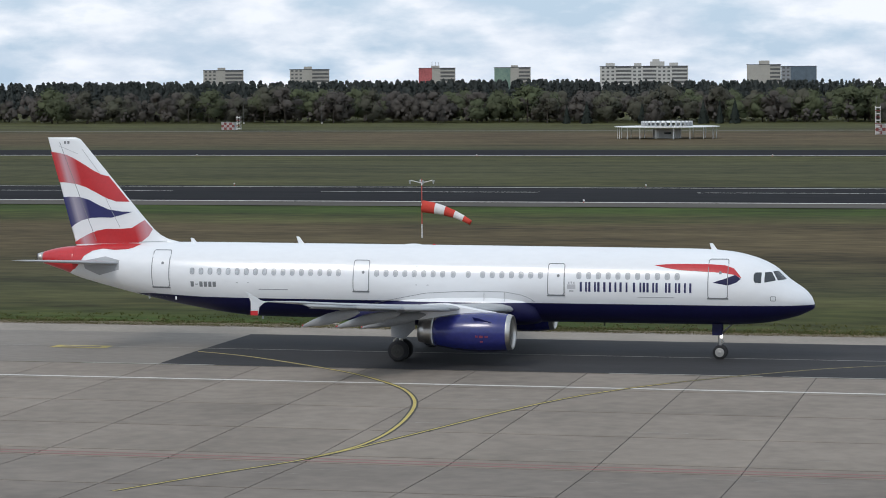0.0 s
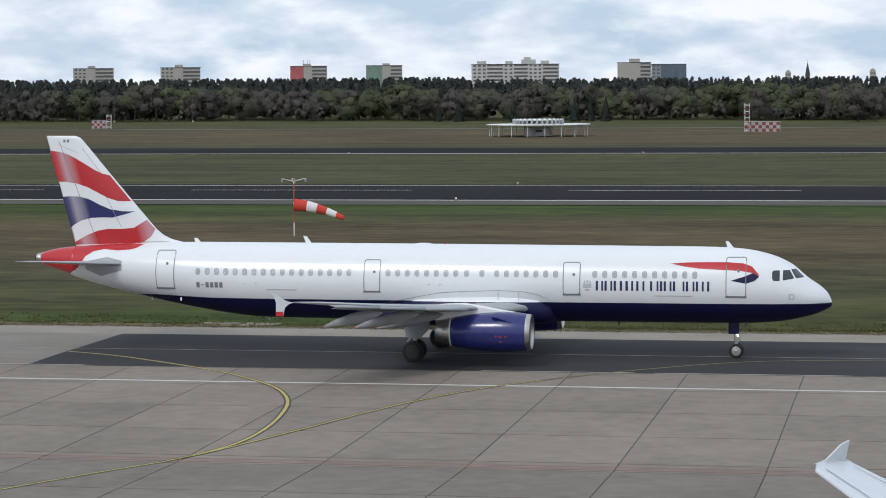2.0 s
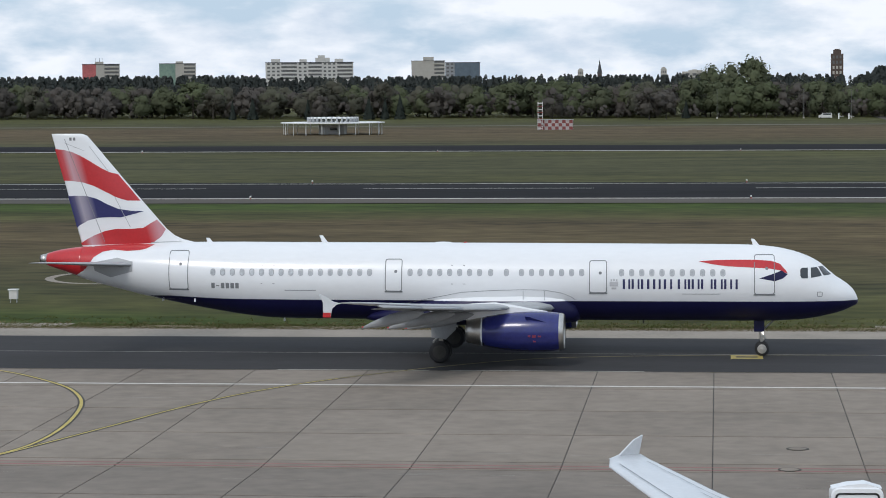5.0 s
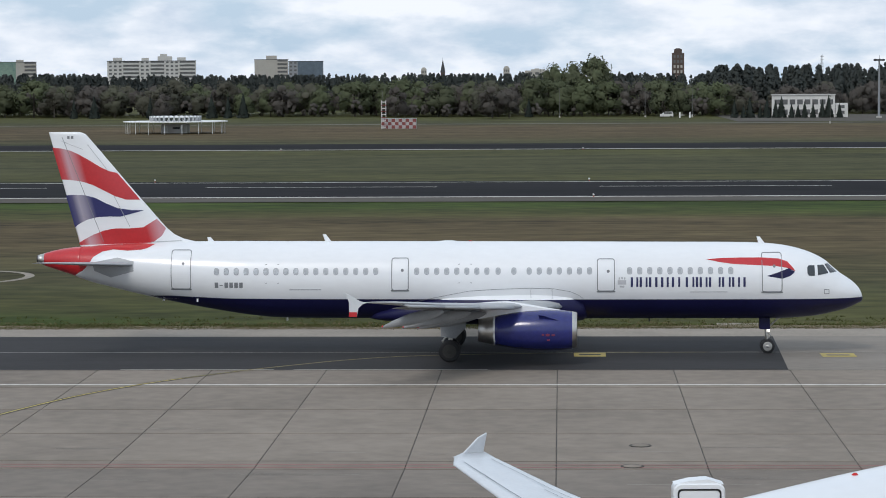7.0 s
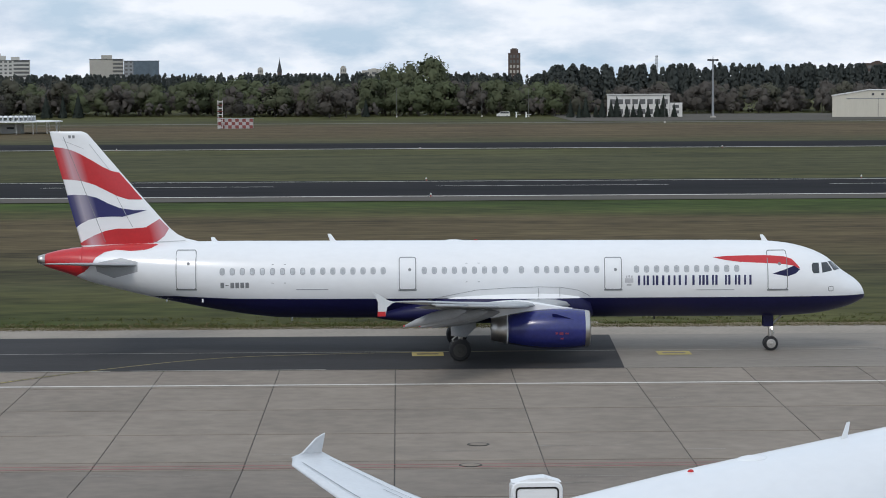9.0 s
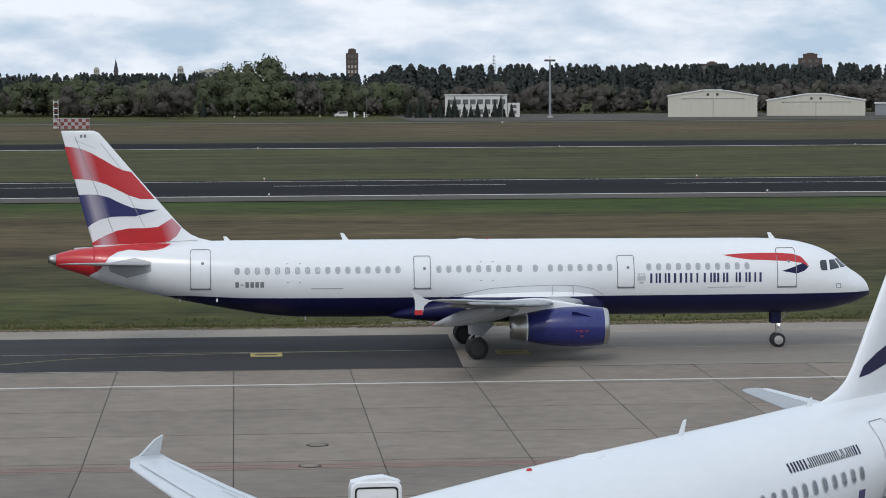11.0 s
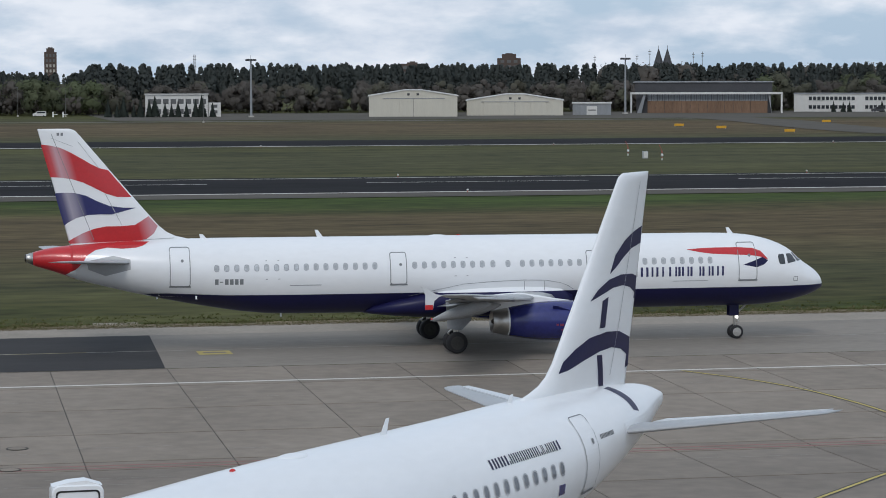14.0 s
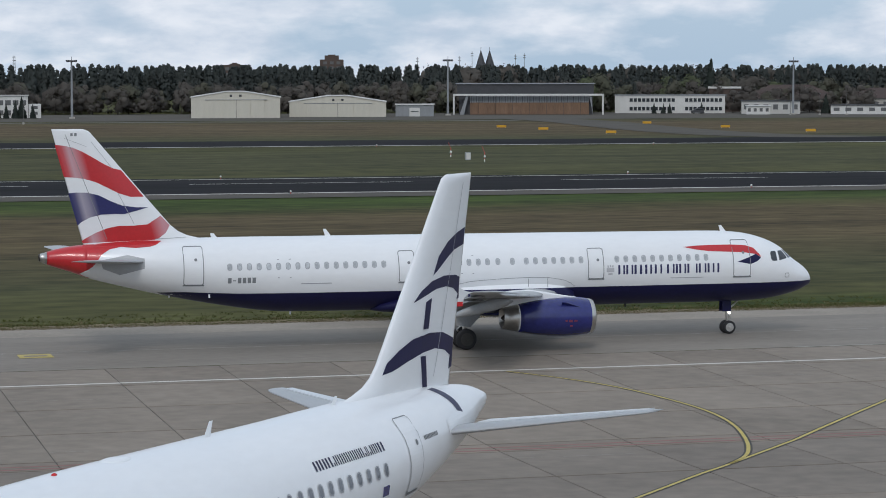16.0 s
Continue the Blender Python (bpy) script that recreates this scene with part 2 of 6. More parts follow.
# ---- airliners ----
# distance aft of the nose, underside, crown, half width; the long model has a plug behind station 10
STATIONS = [(0.0, 2.90, 3.02, 0.05), (0.08, 2.78, 3.26, 0.32), (0.22, 2.71, 3.53, 0.56), (0.52, 2.56, 3.84, 0.86), (0.82, 2.43, 4.06, 1.08),
            (1.27, 2.30, 4.36, 1.33), (1.73, 2.19, 4.76, 1.50), (2.03, 2.12, 5.02, 1.59), (2.63, 2.02, 5.35, 1.73), (3.24, 1.96, 5.58, 1.83),
            (3.84, 1.92, 5.74, 1.90), (4.44, 1.89, 5.85, 1.94), (5.4, 1.885, 5.94, 1.965), (6.85, 1.88, 5.98, 1.975), (10.0, 1.88, 6.0, 1.975),
            (22.0, 1.90, 6.06, 1.975), (31.2, 1.96, 6.09, 1.975), (33.06, 2.13, 6.10, 1.95), (34.29, 2.32, 6.10, 1.90), (35.83, 2.59, 6.09, 1.80),
            (37.37, 2.90, 6.07, 1.66), (38.9, 3.24, 6.02, 1.46), (40.44, 3.62, 5.95, 1.20), (41.37, 3.86, 5.88, 1.02), (41.98, 4.04, 5.83, 0.90),
            (42.75, 4.33, 5.76, 0.72), (43.52, 4.58, 5.63, 0.52), (44.14, 4.79, 5.46, 0.35), (44.50, 4.98, 5.36, 0.19)]
PLUG = 6.94


class Shape:
    """The outline of a fuselage; cut is what the short model lacks behind station 22."""

    def __init__(self, cut):
        self.cut = cut
        self.rows = [(s - (cut if s >= 22 else 0), a, b - (0.10 * min(max((s - 22) / 10, 0), 1) if cut else 0), w) for s, a, b, w in STATIONS]

    def at(self, s):
        rows = self.rows
        s = min(max(s, rows[0][0]), rows[-1][0])
        for i in range(len(rows) - 1):
            if rows[i][0] <= s <= rows[i + 1][0]:
                p, q = rows[max(i - 1, 0)], rows[min(i + 2, len(rows) - 1)]
                a, b = rows[i], rows[i + 1]
                d = b[0] - a[0]
                k = (s - a[0]) / d
                out = []
                for j in (1, 2, 3):
                    m0 = (b[j] - p[j]) / max(b[0] - p[0], 1e-6) * d
                    m1 = (q[j] - a[j]) / max(q[0] - a[0], 1e-6) * d
                    out.append((2 * k ** 3 - 3 * k ** 2 + 1) * a[j] + (k ** 3 - 2 * k ** 2 + k) * m0 + (3 * k ** 2 - 2 * k ** 3) * b[j] + (k ** 3 - k ** 2) * m1)
                return out
        return rows[-1][1:]

    def half(self, s, z):
        """Half the breadth at a station and height."""
        lo, hi, w = self.at(s)
        u = (z - (lo + hi) / 2) / max((hi - lo) / 2, 1e-3)
        return w * math.sqrt(max(0.0, 1 - u * u))

    def skin(self, s0, s1, step=0.3, n=56):
        rings, s = [], s0
        stops = [s0]
        while s < s1 - 1e-6:
            s = min(s + (0.06 if s < 0.6 else 0.15 if s < 4 else step), s1)
            stops.append(s)
        for s in stops:
            lo, hi, w = self.at(s)
            rings.append([(-s, w * math.cos(2 * math.pi * i / n), (lo + hi) / 2 + (hi - lo) / 2 * math.sin(2 * math.pi * i / n)) for i in range(n)])
        return loft(rings)


def keep_side(bm, co, no):
    """Cuts a closed mesh at a plane, keeps what lies on the normal's side."""
    geom = bm.verts[:] + bm.edges[:] + bm.faces[:]
    bmesh.ops.bisect_plane(bm, geom=geom, plane_co=co, plane_no=no, clear_inner=True)
    return bm


def patch(poly, breadth, side, lift=0.006, ds=0.2, dz=0.1):
    """A painted area: a polygon in (station, height), laid on a surface whose half breadth is breadth(s, z)."""
    bm = bmesh.new()
    vs = [bm.verts.new((-s, 0, z)) for s, z in poly]
    es = [bm.edges.new((vs[i], vs[(i + 1) % len(vs)])) for i in range(len(vs))]
    bmesh.ops.triangle_fill(bm, use_beauty=True, use_dissolve=False, edges=es)
    s_lo, s_hi = min(p[0] for p in poly), max(p[0] for p in poly)
    z_lo, z_hi = min(p[1] for p in poly), max(p[1] for p in poly)
    for k in range(1, int((s_hi - s_lo) / ds) + 1):
        bmesh.ops.bisect_plane(bm, geom=bm.verts[:] + bm.edges[:] + bm.faces[:], plane_co=(-(s_lo + k * ds), 0, 0), plane_no=(1, 0, 0))
    for k in range(1, int((z_hi - z_lo) / dz) + 1):
        bmesh.ops.bisect_plane(bm, geom=bm.verts[:] + bm.edges[:] + bm.faces[:], plane_co=(0, 0, z_lo + k * dz), plane_no=(0, 0, 1))
    for v in bm.verts:
        v.co.y = side * (breadth(-v.co.x, v.co.z) + lift)
    for f in bm.faces:
        f.normal_update()
        if f.normal.y * side < 0:
            f.normal_flip()
    return bm


def round_rect(s0, s1, z0, z1, r, n=4):
    pts = []
    for cx, cz, a0 in ((s1 - r, z1 - r, 0), (s0 + r, z1 - r, 90), (s0 + r, z0 + r, 180), (s1 - r, z0 + r, 270)):
        for k in range(n + 1):
            a = radians(a0 + 90 * k / n)
            pts.append((cx + r * math.cos(a), cz + r * math.sin(a)))
    return pts


def frame_ring(s0, s1, z0, z1, r, wide, breadth, side, lift):
    """A seam of that width round a rounded rectangle."""
    out, inn = round_rect(s0 - wide / 2, s1 + wide / 2, z0 - wide / 2, z1 + wide / 2, r + wide / 2, 6), round_rect(s0 + wide / 2, s1 - wide / 2, z0 + wide / 2, z1 - wide / 2, max(r - wide / 2, 0.01), 6)

    def dense(loop):
        res = []
        for (a, b), (c, d) in zip(loop, loop[1:] + loop[:1]):
            for k in range(5):
                res.append((a + (c - a) * k / 5, b + (d - b) * k / 5))
        return res
    bm = bmesh.new()
    A = [bm.verts.new((-s, side * (breadth(s, z) + lift), z)) for s, z in dense(out)]
    B = [bm.verts.new((-s, side * (breadth(s, z) + lift), z)) for s, z in dense(inn)]
    n = len(A)
    for i in range(n):
        f = bm.faces.new((A[i], A[(i + 1) % n], B[(i + 1) % n], B[i]))
        f.normal_update()
        if f.normal.y * side < 0:
            f.normal_flip()
    return bm


def prism(pts, y, half):
    """A flat panel of that outline in (x, z), upright, with some thickness."""
    return loft([[(a, y - half, b) for a, b in pts], [(a, y + half, b) for a, b in pts]])


def foil(chord, thick, n=9):
    """Points (along, up) round a wing section, leading edge at 0."""
    up = []
    for i in range(n + 1):
        x = 0.5 - 0.5 * math.cos(math.pi * i / n)
        t = 5 * thick * (0.2969 * math.sqrt(x) - 0.126 * x - 0.3516 * x * x + 0.2843 * x ** 3 - 0.1036 * x ** 4)
        up.append((x * chord, t * chord))
    return up + [(x, -0.6 * t) for x, t in up[-2:0:-1]]


def wing_skin(sections, side):
    """Sections: span, leading edge, height, chord, thickness share, twist (degrees)."""
    rings = []
    for y, le, z, c, th, tw in sections:
        a = radians(tw)
        rings.append([(-(le + p * math.cos(a) + q * math.sin(a)), side * y, z + q * math.cos(a) - p * math.sin(a)) for p, q in foil(c, th)])
    return loft(rings)


def fin_lead(z, cut):
    pts = [(5.70, 34.6), (6.02, 35.5), (6.10, 35.94), (6.25, 36.55), (6.47, 37.01), (6.80, 37.41), (7.39, 37.93), (8.43, 38.83), (11.62, 41.53), (11.92, 41.80), (12.03, 42.1)]
    for (a, sa), (b, sb) in zip(pts, pts[1:]):
        if a <= z <= b:
            return sa + (sb - sa) * (z - a) / (b - a) - cut * 1.019
    return pts[-1][1] - cut


def fin_trail(z, cut):
    return 42.15 + (z - 5.8) / 6.23 * 1.65 - cut


def fin_half(s, z, cut):
    a, b = fin_lead(z, cut), fin_trail(z, cut)
    c = max(b - a, 0.1)
    x = min(max((s - a) / c, 0.0), 1.0)
    thick = 0.085 if z > 7.4 else 0.085 * min(1.0, 4.2 / c)
    return 5 * thick * c * (0.2969 * math.sqrt(x) - 0.126 * x - 0.3516 * x * x + 0.2843 * x ** 3 - 0.1015 * x ** 4)


def fin_mesh(cut):
    rings = []
    zs = [5.7, 5.9, 6.02, 6.10, 6.17, 6.25, 6.36, 6.47, 6.6, 6.8, 7.1, 7.39] + [7.39 + 4.23 * k / 12 for k in range(1, 13)] + [11.78, 11.92, 12.0, 12.03]
    for z in zs:
        a, b = fin_lead(z, cut), fin_trail(z, cut)
        shrink = 0.35 if z >= 12.03 else 0.8 if z >= 12.0 else 1.0
        xs = [a + (b - a) * (0.5 - 0.5 * math.cos(math.pi * i / 12)) for i in range(13)]
        rings.append([(-s, fin_half(s, z, cut) * shrink, z) for s in xs] + [(-s, -fin_half(s, z, cut) * shrink, z) for s in xs[-2:0:-1]])
    return loft(rings)


def revolve(profile, x0, y0, z0, n=40, squash=1.0):
    """A body of rings (station, radius) round an axis along the fuselage."""
    return loft([[(-(x0 + s), y0 + r * math.cos(2 * math.pi * i / n), z0 + squash * r * math.sin(2 * math.pi * i / n)) for i in range(n)] for s, r in profile], cap=False)


def engine(plane, y, s0, z0, cowl, lip):
    """A turbofan nacelle with its pylon; s0 is the intake's station."""
    cowling = part("engine", revolve([(0.22, 0.955), (0.5, 1.0), (1.0, 1.045), (1.7, 1.06), (2.5, 1.03), (3.3, 0.94), (4.0, 0.82), (4.25, 0.76), (4.25, 0.70), (3.6, 0.72)], s0, y, z0), cowl, plane, "glossy engine cowling with a bare metal intake lip", smooth=True)
    part("intake_lip", revolve([(0.55, 0.80), (0.2, 0.80), (0.06, 0.82), (0.0, 0.875), (0.05, 0.92), (0.22, 0.957), (0.3, 0.966)], s0, y, z0), lip, cowling, "polished metal lip", smooth=True)
    part("intake", revolve([(0.5, 0.80), (1.15, 0.79), (1.15, 0.02)], s0, y, z0), M_DARKMETAL, cowling, smooth=True)
    part("spinner", revolve([(0.55, 0.02), (0.7, 0.12), (1.1, 0.24)], s0, y, z0), M_GREYP, cowling, smooth=True)
    bm = bmesh.new()
    for k in range(22):
        a = 2 * math.pi * k / 22
        q = [bm.verts.new((-(s0 + 1.02 + o), y + r * math.cos(a + da), z0 + r * math.sin(a + da))) for r, da, o in ((0.2, 0, 0), (0.78, -0.08, 0), (0.78, 0.12, 0.1), (0.2, 0.2, 0.1))]
        bm.faces.new(q)
    part("fan", bm, M_METAL, cowling)
    part("nozzle", revolve([(4.1, 0.735), (4.28, 0.765), (4.6, 0.70), (5.1, 0.585), (5.1, 0.54), (4.4, 0.56)], s0, y, z0), M_METAL, cowling, "heat-stained bare metal nozzle", smooth=True)
    part("nozzle_band", revolve([(4.24, 0.768), (4.27, 0.776), (4.31, 0.770)], s0, y, z0), M_WHITE, cowling, smooth=True)
    part("exhaust_cone", revolve([(4.4, 0.42), (4.8, 0.3), (5.12, 0.06)], s0, y, z0), M_DARKMETAL, cowling, smooth=True)
    sg = -1 if y < 0 else 1
    for sg2 in (-1, 1):
        quad = [(-(s0 + a), y + sg2 * b, z0 + c) for a, b, c in ((0.75, 0.86, 0.50), (1.95, 0.78, 0.66), (2.0, 0.98, 0.86), (1.75, 1.00, 0.84))]
        part("strake", loft([quad, [(p, q + 0.03, r + 0.02) for p, q, r in quad]]), cowl, cowling)
    rings = []
    for s, w, za, zb in ((0.9, 0.05, 0.95, 1.06), (1.6, 0.16, 0.7, 1.16), (2.6, 0.2, 0.6, 1.35), (3.6, 0.2, 0.5, 1.5), (4.6, 0.18, 0.45, 1.45), (5.6, 0.12, 0.7, 1.35), (6.4, 0.05, 1.0, 1.25)):
        rings.append([(-(s0 + s), y + w * cx, z0 + (za + zb) / 2 + (zb - za) / 2 * cz) for cx, cz in ((1, -0.8), (1, 0.8), (0.6, 1), (-0.6, 1), (-1, 0.8), (-1, -0.8), (-0.6, -1), (0.6, -1))])
    part("pylon", loft(rings), M_WHITE, plane, smooth=False)


def wheel_mesh(r, w, n=32):
    prof = [(-w / 2, r * 0.62), (-w / 2, r * 0.82), (-w * 0.42, r * 0.94), (-w * 0.25, r), (0, r * 1.0), (w * 0.25, r), (w * 0.42, r * 0.94), (w / 2, r * 0.82), (w / 2, r * 0.62)]
    return loft([[(q * math.cos(2 * math.pi * i / n), y, q * math.sin(2 * math.pi * i / n)) for i in range(n)] for y, q in prof], cap=False)


def rim_mesh(r, w, n=24):
    prof = [(-w / 2 - 0.005, r * 0.64), (-w / 2 - 0.012, r * 0.58), (-w / 2 + 0.05, r * 0.5), (-w / 2 + 0.06, r * 0.3), (-w / 2 - 0.01, r * 0.24), (-w / 2 - 0.03, r * 0.1), (w / 2 + 0.03, r * 0.1), (w / 2 + 0.01, r * 0.24), (w / 2 - 0.06, r * 0.3), (w / 2 - 0.05, r * 0.5), (w / 2 + 0.012, r * 0.58), (w / 2 + 0.005, r * 0.64)]
    bm = loft([[(q * math.cos(2 * math.pi * i / n), y, q * math.sin(2 * math.pi * i / n)) for i in range(n)] for y, q in prof])
    for k in range(8):
        a = 2 * math.pi * k / 8
        for sg in (-1, 1):
            bmesh.ops.create_cone(bm, cap_ends=True, segments=6, radius1=r * 0.05, radius2=r * 0.05, depth=0.03, matrix=Matrix.Translation((r * 0.42 * math.cos(a), sg * (w / 2 - 0.045), r * 0.42 * math.sin(a))) @ pose(0, 0, 0, 90))
    return bm


def landing_gear(plane, s_main, turning):
    wheels = []
    for s, y, r, w, m in ((5.08, 0.25, 0.385, 0.22, M_METAL), (5.08, -0.25, 0.385, 0.22, M_METAL), (s_main, 4.26, 0.57, 0.42, M_WHEELDARK), (s_main, 3.33, 0.57, 0.42, M_WHEELDARK), (s_main, -3.33, 0.57, 0.42, M_WHEELDARK), (s_main, -4.26, 0.57, 0.42, M_WHEELDARK)):
        hub = part("wheel", rim_mesh(r, w), m, plane, smooth=False)
        hub.location = (-s, y, r)
        part("tyre", wheel_mesh(r, w), M_RUBBER, hub, "black rubber tyre", smooth=True)
        wheels.append((hub, s, y, r))
    bm = bmesh.new()
    tube(bm, (-5.08, 0, 0.385), (-5.2, 0, 2.1), 0.075, 0.09, 12)
    tube(bm, (-5.08, -0.3, 0.385), (-5.08, 0.3, 0.385), 0.06, n=10)
    tube(bm, (-5.16, 0, 1.25), (-4.3, 0, 2.05), 0.05, n=8)
    tube(bm, (-5.10, 0, 0.75), (-4.9, 0, 0.95), 0.04, n=6)
    tube(bm, (-4.9, 0, 0.95), (-5.12, 0, 1.2), 0.04, n=6)
    part("nose_strut", bm, M_METAL, plane, smooth=False)
    for y in (-0.14, 0.14):
        bm = bmesh.new()
        tube(bm, (-4.98, y, 1.22), (-5.04, y, 1.22), 0.085, n=14)
        part("taxi_light", bm, M_TAXILIGHT, plane, "lit taxi lamp")
    for y in (-0.24, 0.24):
        part("nose_gear_door", boxes((-5.5, y - 0.015, 1.3, -4.95, y + 0.015, 2.1), bevel=0.012), M_NAVY if turning else M_WHITE, plane)
    for sg in (-1, 1):
        y = sg * 3.795
        bm = bmesh.new()
        tube(bm, (-s_main, y, 0.58), (-s_main + 0.1, y, 3.0), 0.11, 0.15, 14)
        tube(bm, (-s_main, y - 0.55, 0.58), (-s_main, y + 0.55, 0.58), 0.08, n=10)
        tube(bm, (-s_main, y, 1.5), (-s_main, y - sg * 1.4, 2.7), 0.06, n=8)
        tube(bm, (-s_main - 0.05, y, 0.7), (-s_main - 0.4, y, 1.05), 0.045, n=6)
        tube(bm, (-s_main - 0.4, y, 1.05), (-s_main - 0.05, y, 1.4), 0.045, n=6)
        part("main_strut", bm, M_METAL, plane)
        bm = prism([(-s_main - 0.45, 1.3), (-s_main + 0.3, 1.2), (-s_main + 0.85, 1.75), (-s_main + 0.9, 2.85), (-s_main - 0.55, 2.85)], y + sg * 0.2, 0.03)
        # the door's grey has the underwing shade in it
        part("gear_leg_door", bm, M_UNDERSHADE, plane, "grey gear leg door darkened for the shade under the wing")
    return wheels


def glow_material(name, color, strength):
    m = bpy.data.materials.new(name)
    m.use_nodes = True
    b = m.node_tree.nodes["Principled BSDF"]
    b.inputs["Base Color"].default_value = (*color, 1)
    b.inputs["Emission Color"].default_value = (*color, 1)
    b.inputs["Emission Strength"].default_value = strength
    return m


M_TAXILIGHT = glow_material("lit_lamp_glass", (1.0, 0.97, 0.9), 3.0)


WW, WH = 0.118, 0.170


def airliner(name, label, cut, livery):
    """A twin-jet airliner in parts, nose at the origin, heading +x. livery 1: navy belly and red tail; 2: all white."""
    sh = Shape(cut)
    plane = thing(name, label, "airplane")
    off = cut if cut else 0.0
    end = 44.5 - off
    wing_off = 4.27 if cut else 0.0
    belly = livery == 1
    cheat = 3.05
    tail = 41.9 if belly else end
    full = sh.skin(0, tail)
    if belly:
        part("tail_cone", sh.skin(tail, 44.12), M_RED, plane, "red painted tail cone", smooth=True)
        part("tail_ring", sh.skin(44.12, end), M_METAL, plane, "bare metal ring at the tail's end", smooth=True)
        for sg in (-1, 1):
            part("tail_underside", patch([(41.88, 4.58), (42.15, 4.45), (42.42, 4.28), (42.15, 4.14), (41.88, 4.07)], sh.half, sg, 0.012, 0.1, 0.05), M_WHITE, plane)
    if belly:
        upper = keep_side(full.copy(), (-20, 0, cheat), (0, 0, 1))
        lower = keep_side(full.copy(), (-20, 0, cheat), (0, 0, -1))
        full.free()
        part("fuselage", upper, M_WHITE, plane, "glossy white fuselage skin", smooth=True)
        # the belly's painted edge climbs a little towards the tail
        part("belly", lower, M_NAVY, plane, "navy blue belly", smooth=True)
    else:
        part("fuselage", full, M_WHITE, plane, "glossy white fuselage skin", smooth=True)
    if belly:
        part("tail_exhaust", revolve([(0, 0.2), (0.06, 0.19), (0.07, 0.13), (-0.2, 0.12)], end - 0.02, 0, 5.17, 20), M_DARKMETAL, plane, "dark exhaust pipe at the tail's end", smooth=True)
    # wing-to-body fairing
    w0 = 14.6 - wing_off
    rings = []
    for s, hw, zb, zt in ((0, 0.6, 2.1, 2.5), (0.35, 1.75, 1.84, 3.1), (1.0, 2.03, 1.76, 3.45), (2.0, 2.12, 1.70, 3.60), (3.2, 2.15, 1.66, 3.64), (5.5, 2.15, 1.62, 3.58), (7.5, 2.14, 1.62, 3.4), (9.0, 2.1, 1.66, 3.05), (10.3, 1.9, 1.76, 2.75), (11.4, 1.3, 1.86, 2.4), (11.8, 0.7, 1.92, 2.2)):
        ring = []
        for i in range(32):
            a = 2 * math.pi * i / 32
            c, d = math.cos(a), math.sin(a)
            e = 0.62
            ring.append((-(w0 + s), hw * math.copysign(abs(c) ** e, c), (zb + zt) / 2 + (zt - zb) / 2 * math.copysign(abs(d) ** 0.8, d)))
        rings.append(ring)
    fair = loft(rings)
    if belly:
        up = keep_side(fair.copy(), (0, 0, cheat), (0, 0, 1))
        low = keep_side(fair.copy(), (0, 0, cheat), (0, 0, -1))
        fair.free()
        part("wing_fairing", up, M_WHITE, plane, smooth=True)
        part("belly_fairing", low, M_NAVY, plane, smooth=True)
    else:
        part("wing_fairing", fair, M_WHITE, plane, smooth=True)
    edge = [(24.1, 2.90), (22.6, 3.22), (21.03, 3.53), (19.4, 3.63), (17.73, 3.68), (16.54, 3.65), (15.64, 3.49), (15.2, 3.3), (14.95, 3.12)]
    for sg in (-1, 1):
        part("fairing_seam", patch([(s - wing_off, z) for s, z in edge] + [(s - wing_off, z - 0.02) for s, z in edge[::-1]], sh.half, sg, 0.012), M_LINE, plane)
        for s in (17.73, 16.6):
            part("fairing_seam", prism([(-(s - wing_off) - 0.008, 3.1), (-(s - wing_off) + 0.008, 3.1), (-(s - wing_off) + 0.008, 3.6), (-(s - wing_off) - 0.008, 3.6)], sg * 2.0, 0.02), M_LINE, plane)
    s0 = 16.0 - wing_off
    for sg in (-1, 1):
        wing = part("wing", wing_skin([(1.2, s0 - 0.3, 2.62, 6.7, 0.13, 2.5), (1.98, s0, 2.68, 6.35, 0.135, 2.5), (3.2, s0 + 0.70, 2.80, 5.65, 0.125, 2), (4.8, s0 + 1.53, 2.94, 4.85, 0.12, 1.5), (6.4, s0 + 2.36, 3.08, 4.05, 0.115, 1), (9.5, s0 + 3.96, 3.38, 3.30, 0.11, 0.5), (13.0, s0 + 5.76, 3.76, 2.45, 0.105, 0), (16.4, s0 + 7.6, 4.16, 1.75, 0.1, -0.5), (17.0, s0 + 8.3, 4.24, 1.3, 0.09, -0.5)], sg), M_GREYP if belly else M_WING2, plane, "pale grey wing", smooth=True)
        wing.location.z = -0.11 if cut else 0.0
        span = [(1.98, s0, 2.68, 6.35, 0.135, 2.5), (3.2, s0 + 0.70, 2.80, 5.65, 0.125, 2), (4.8, s0 + 1.53, 2.94, 4.85, 0.12, 1.5), (6.4, s0 + 2.36, 3.08, 4.05, 0.115, 1), (9.5, s0 + 3.96, 3.38, 3.30, 0.11, 0.5), (13.0, s0 + 5.76, 3.76, 2.45, 0.105, 0), (16.4, s0 + 7.6, 4.16, 1.75, 0.1, -0.5)]
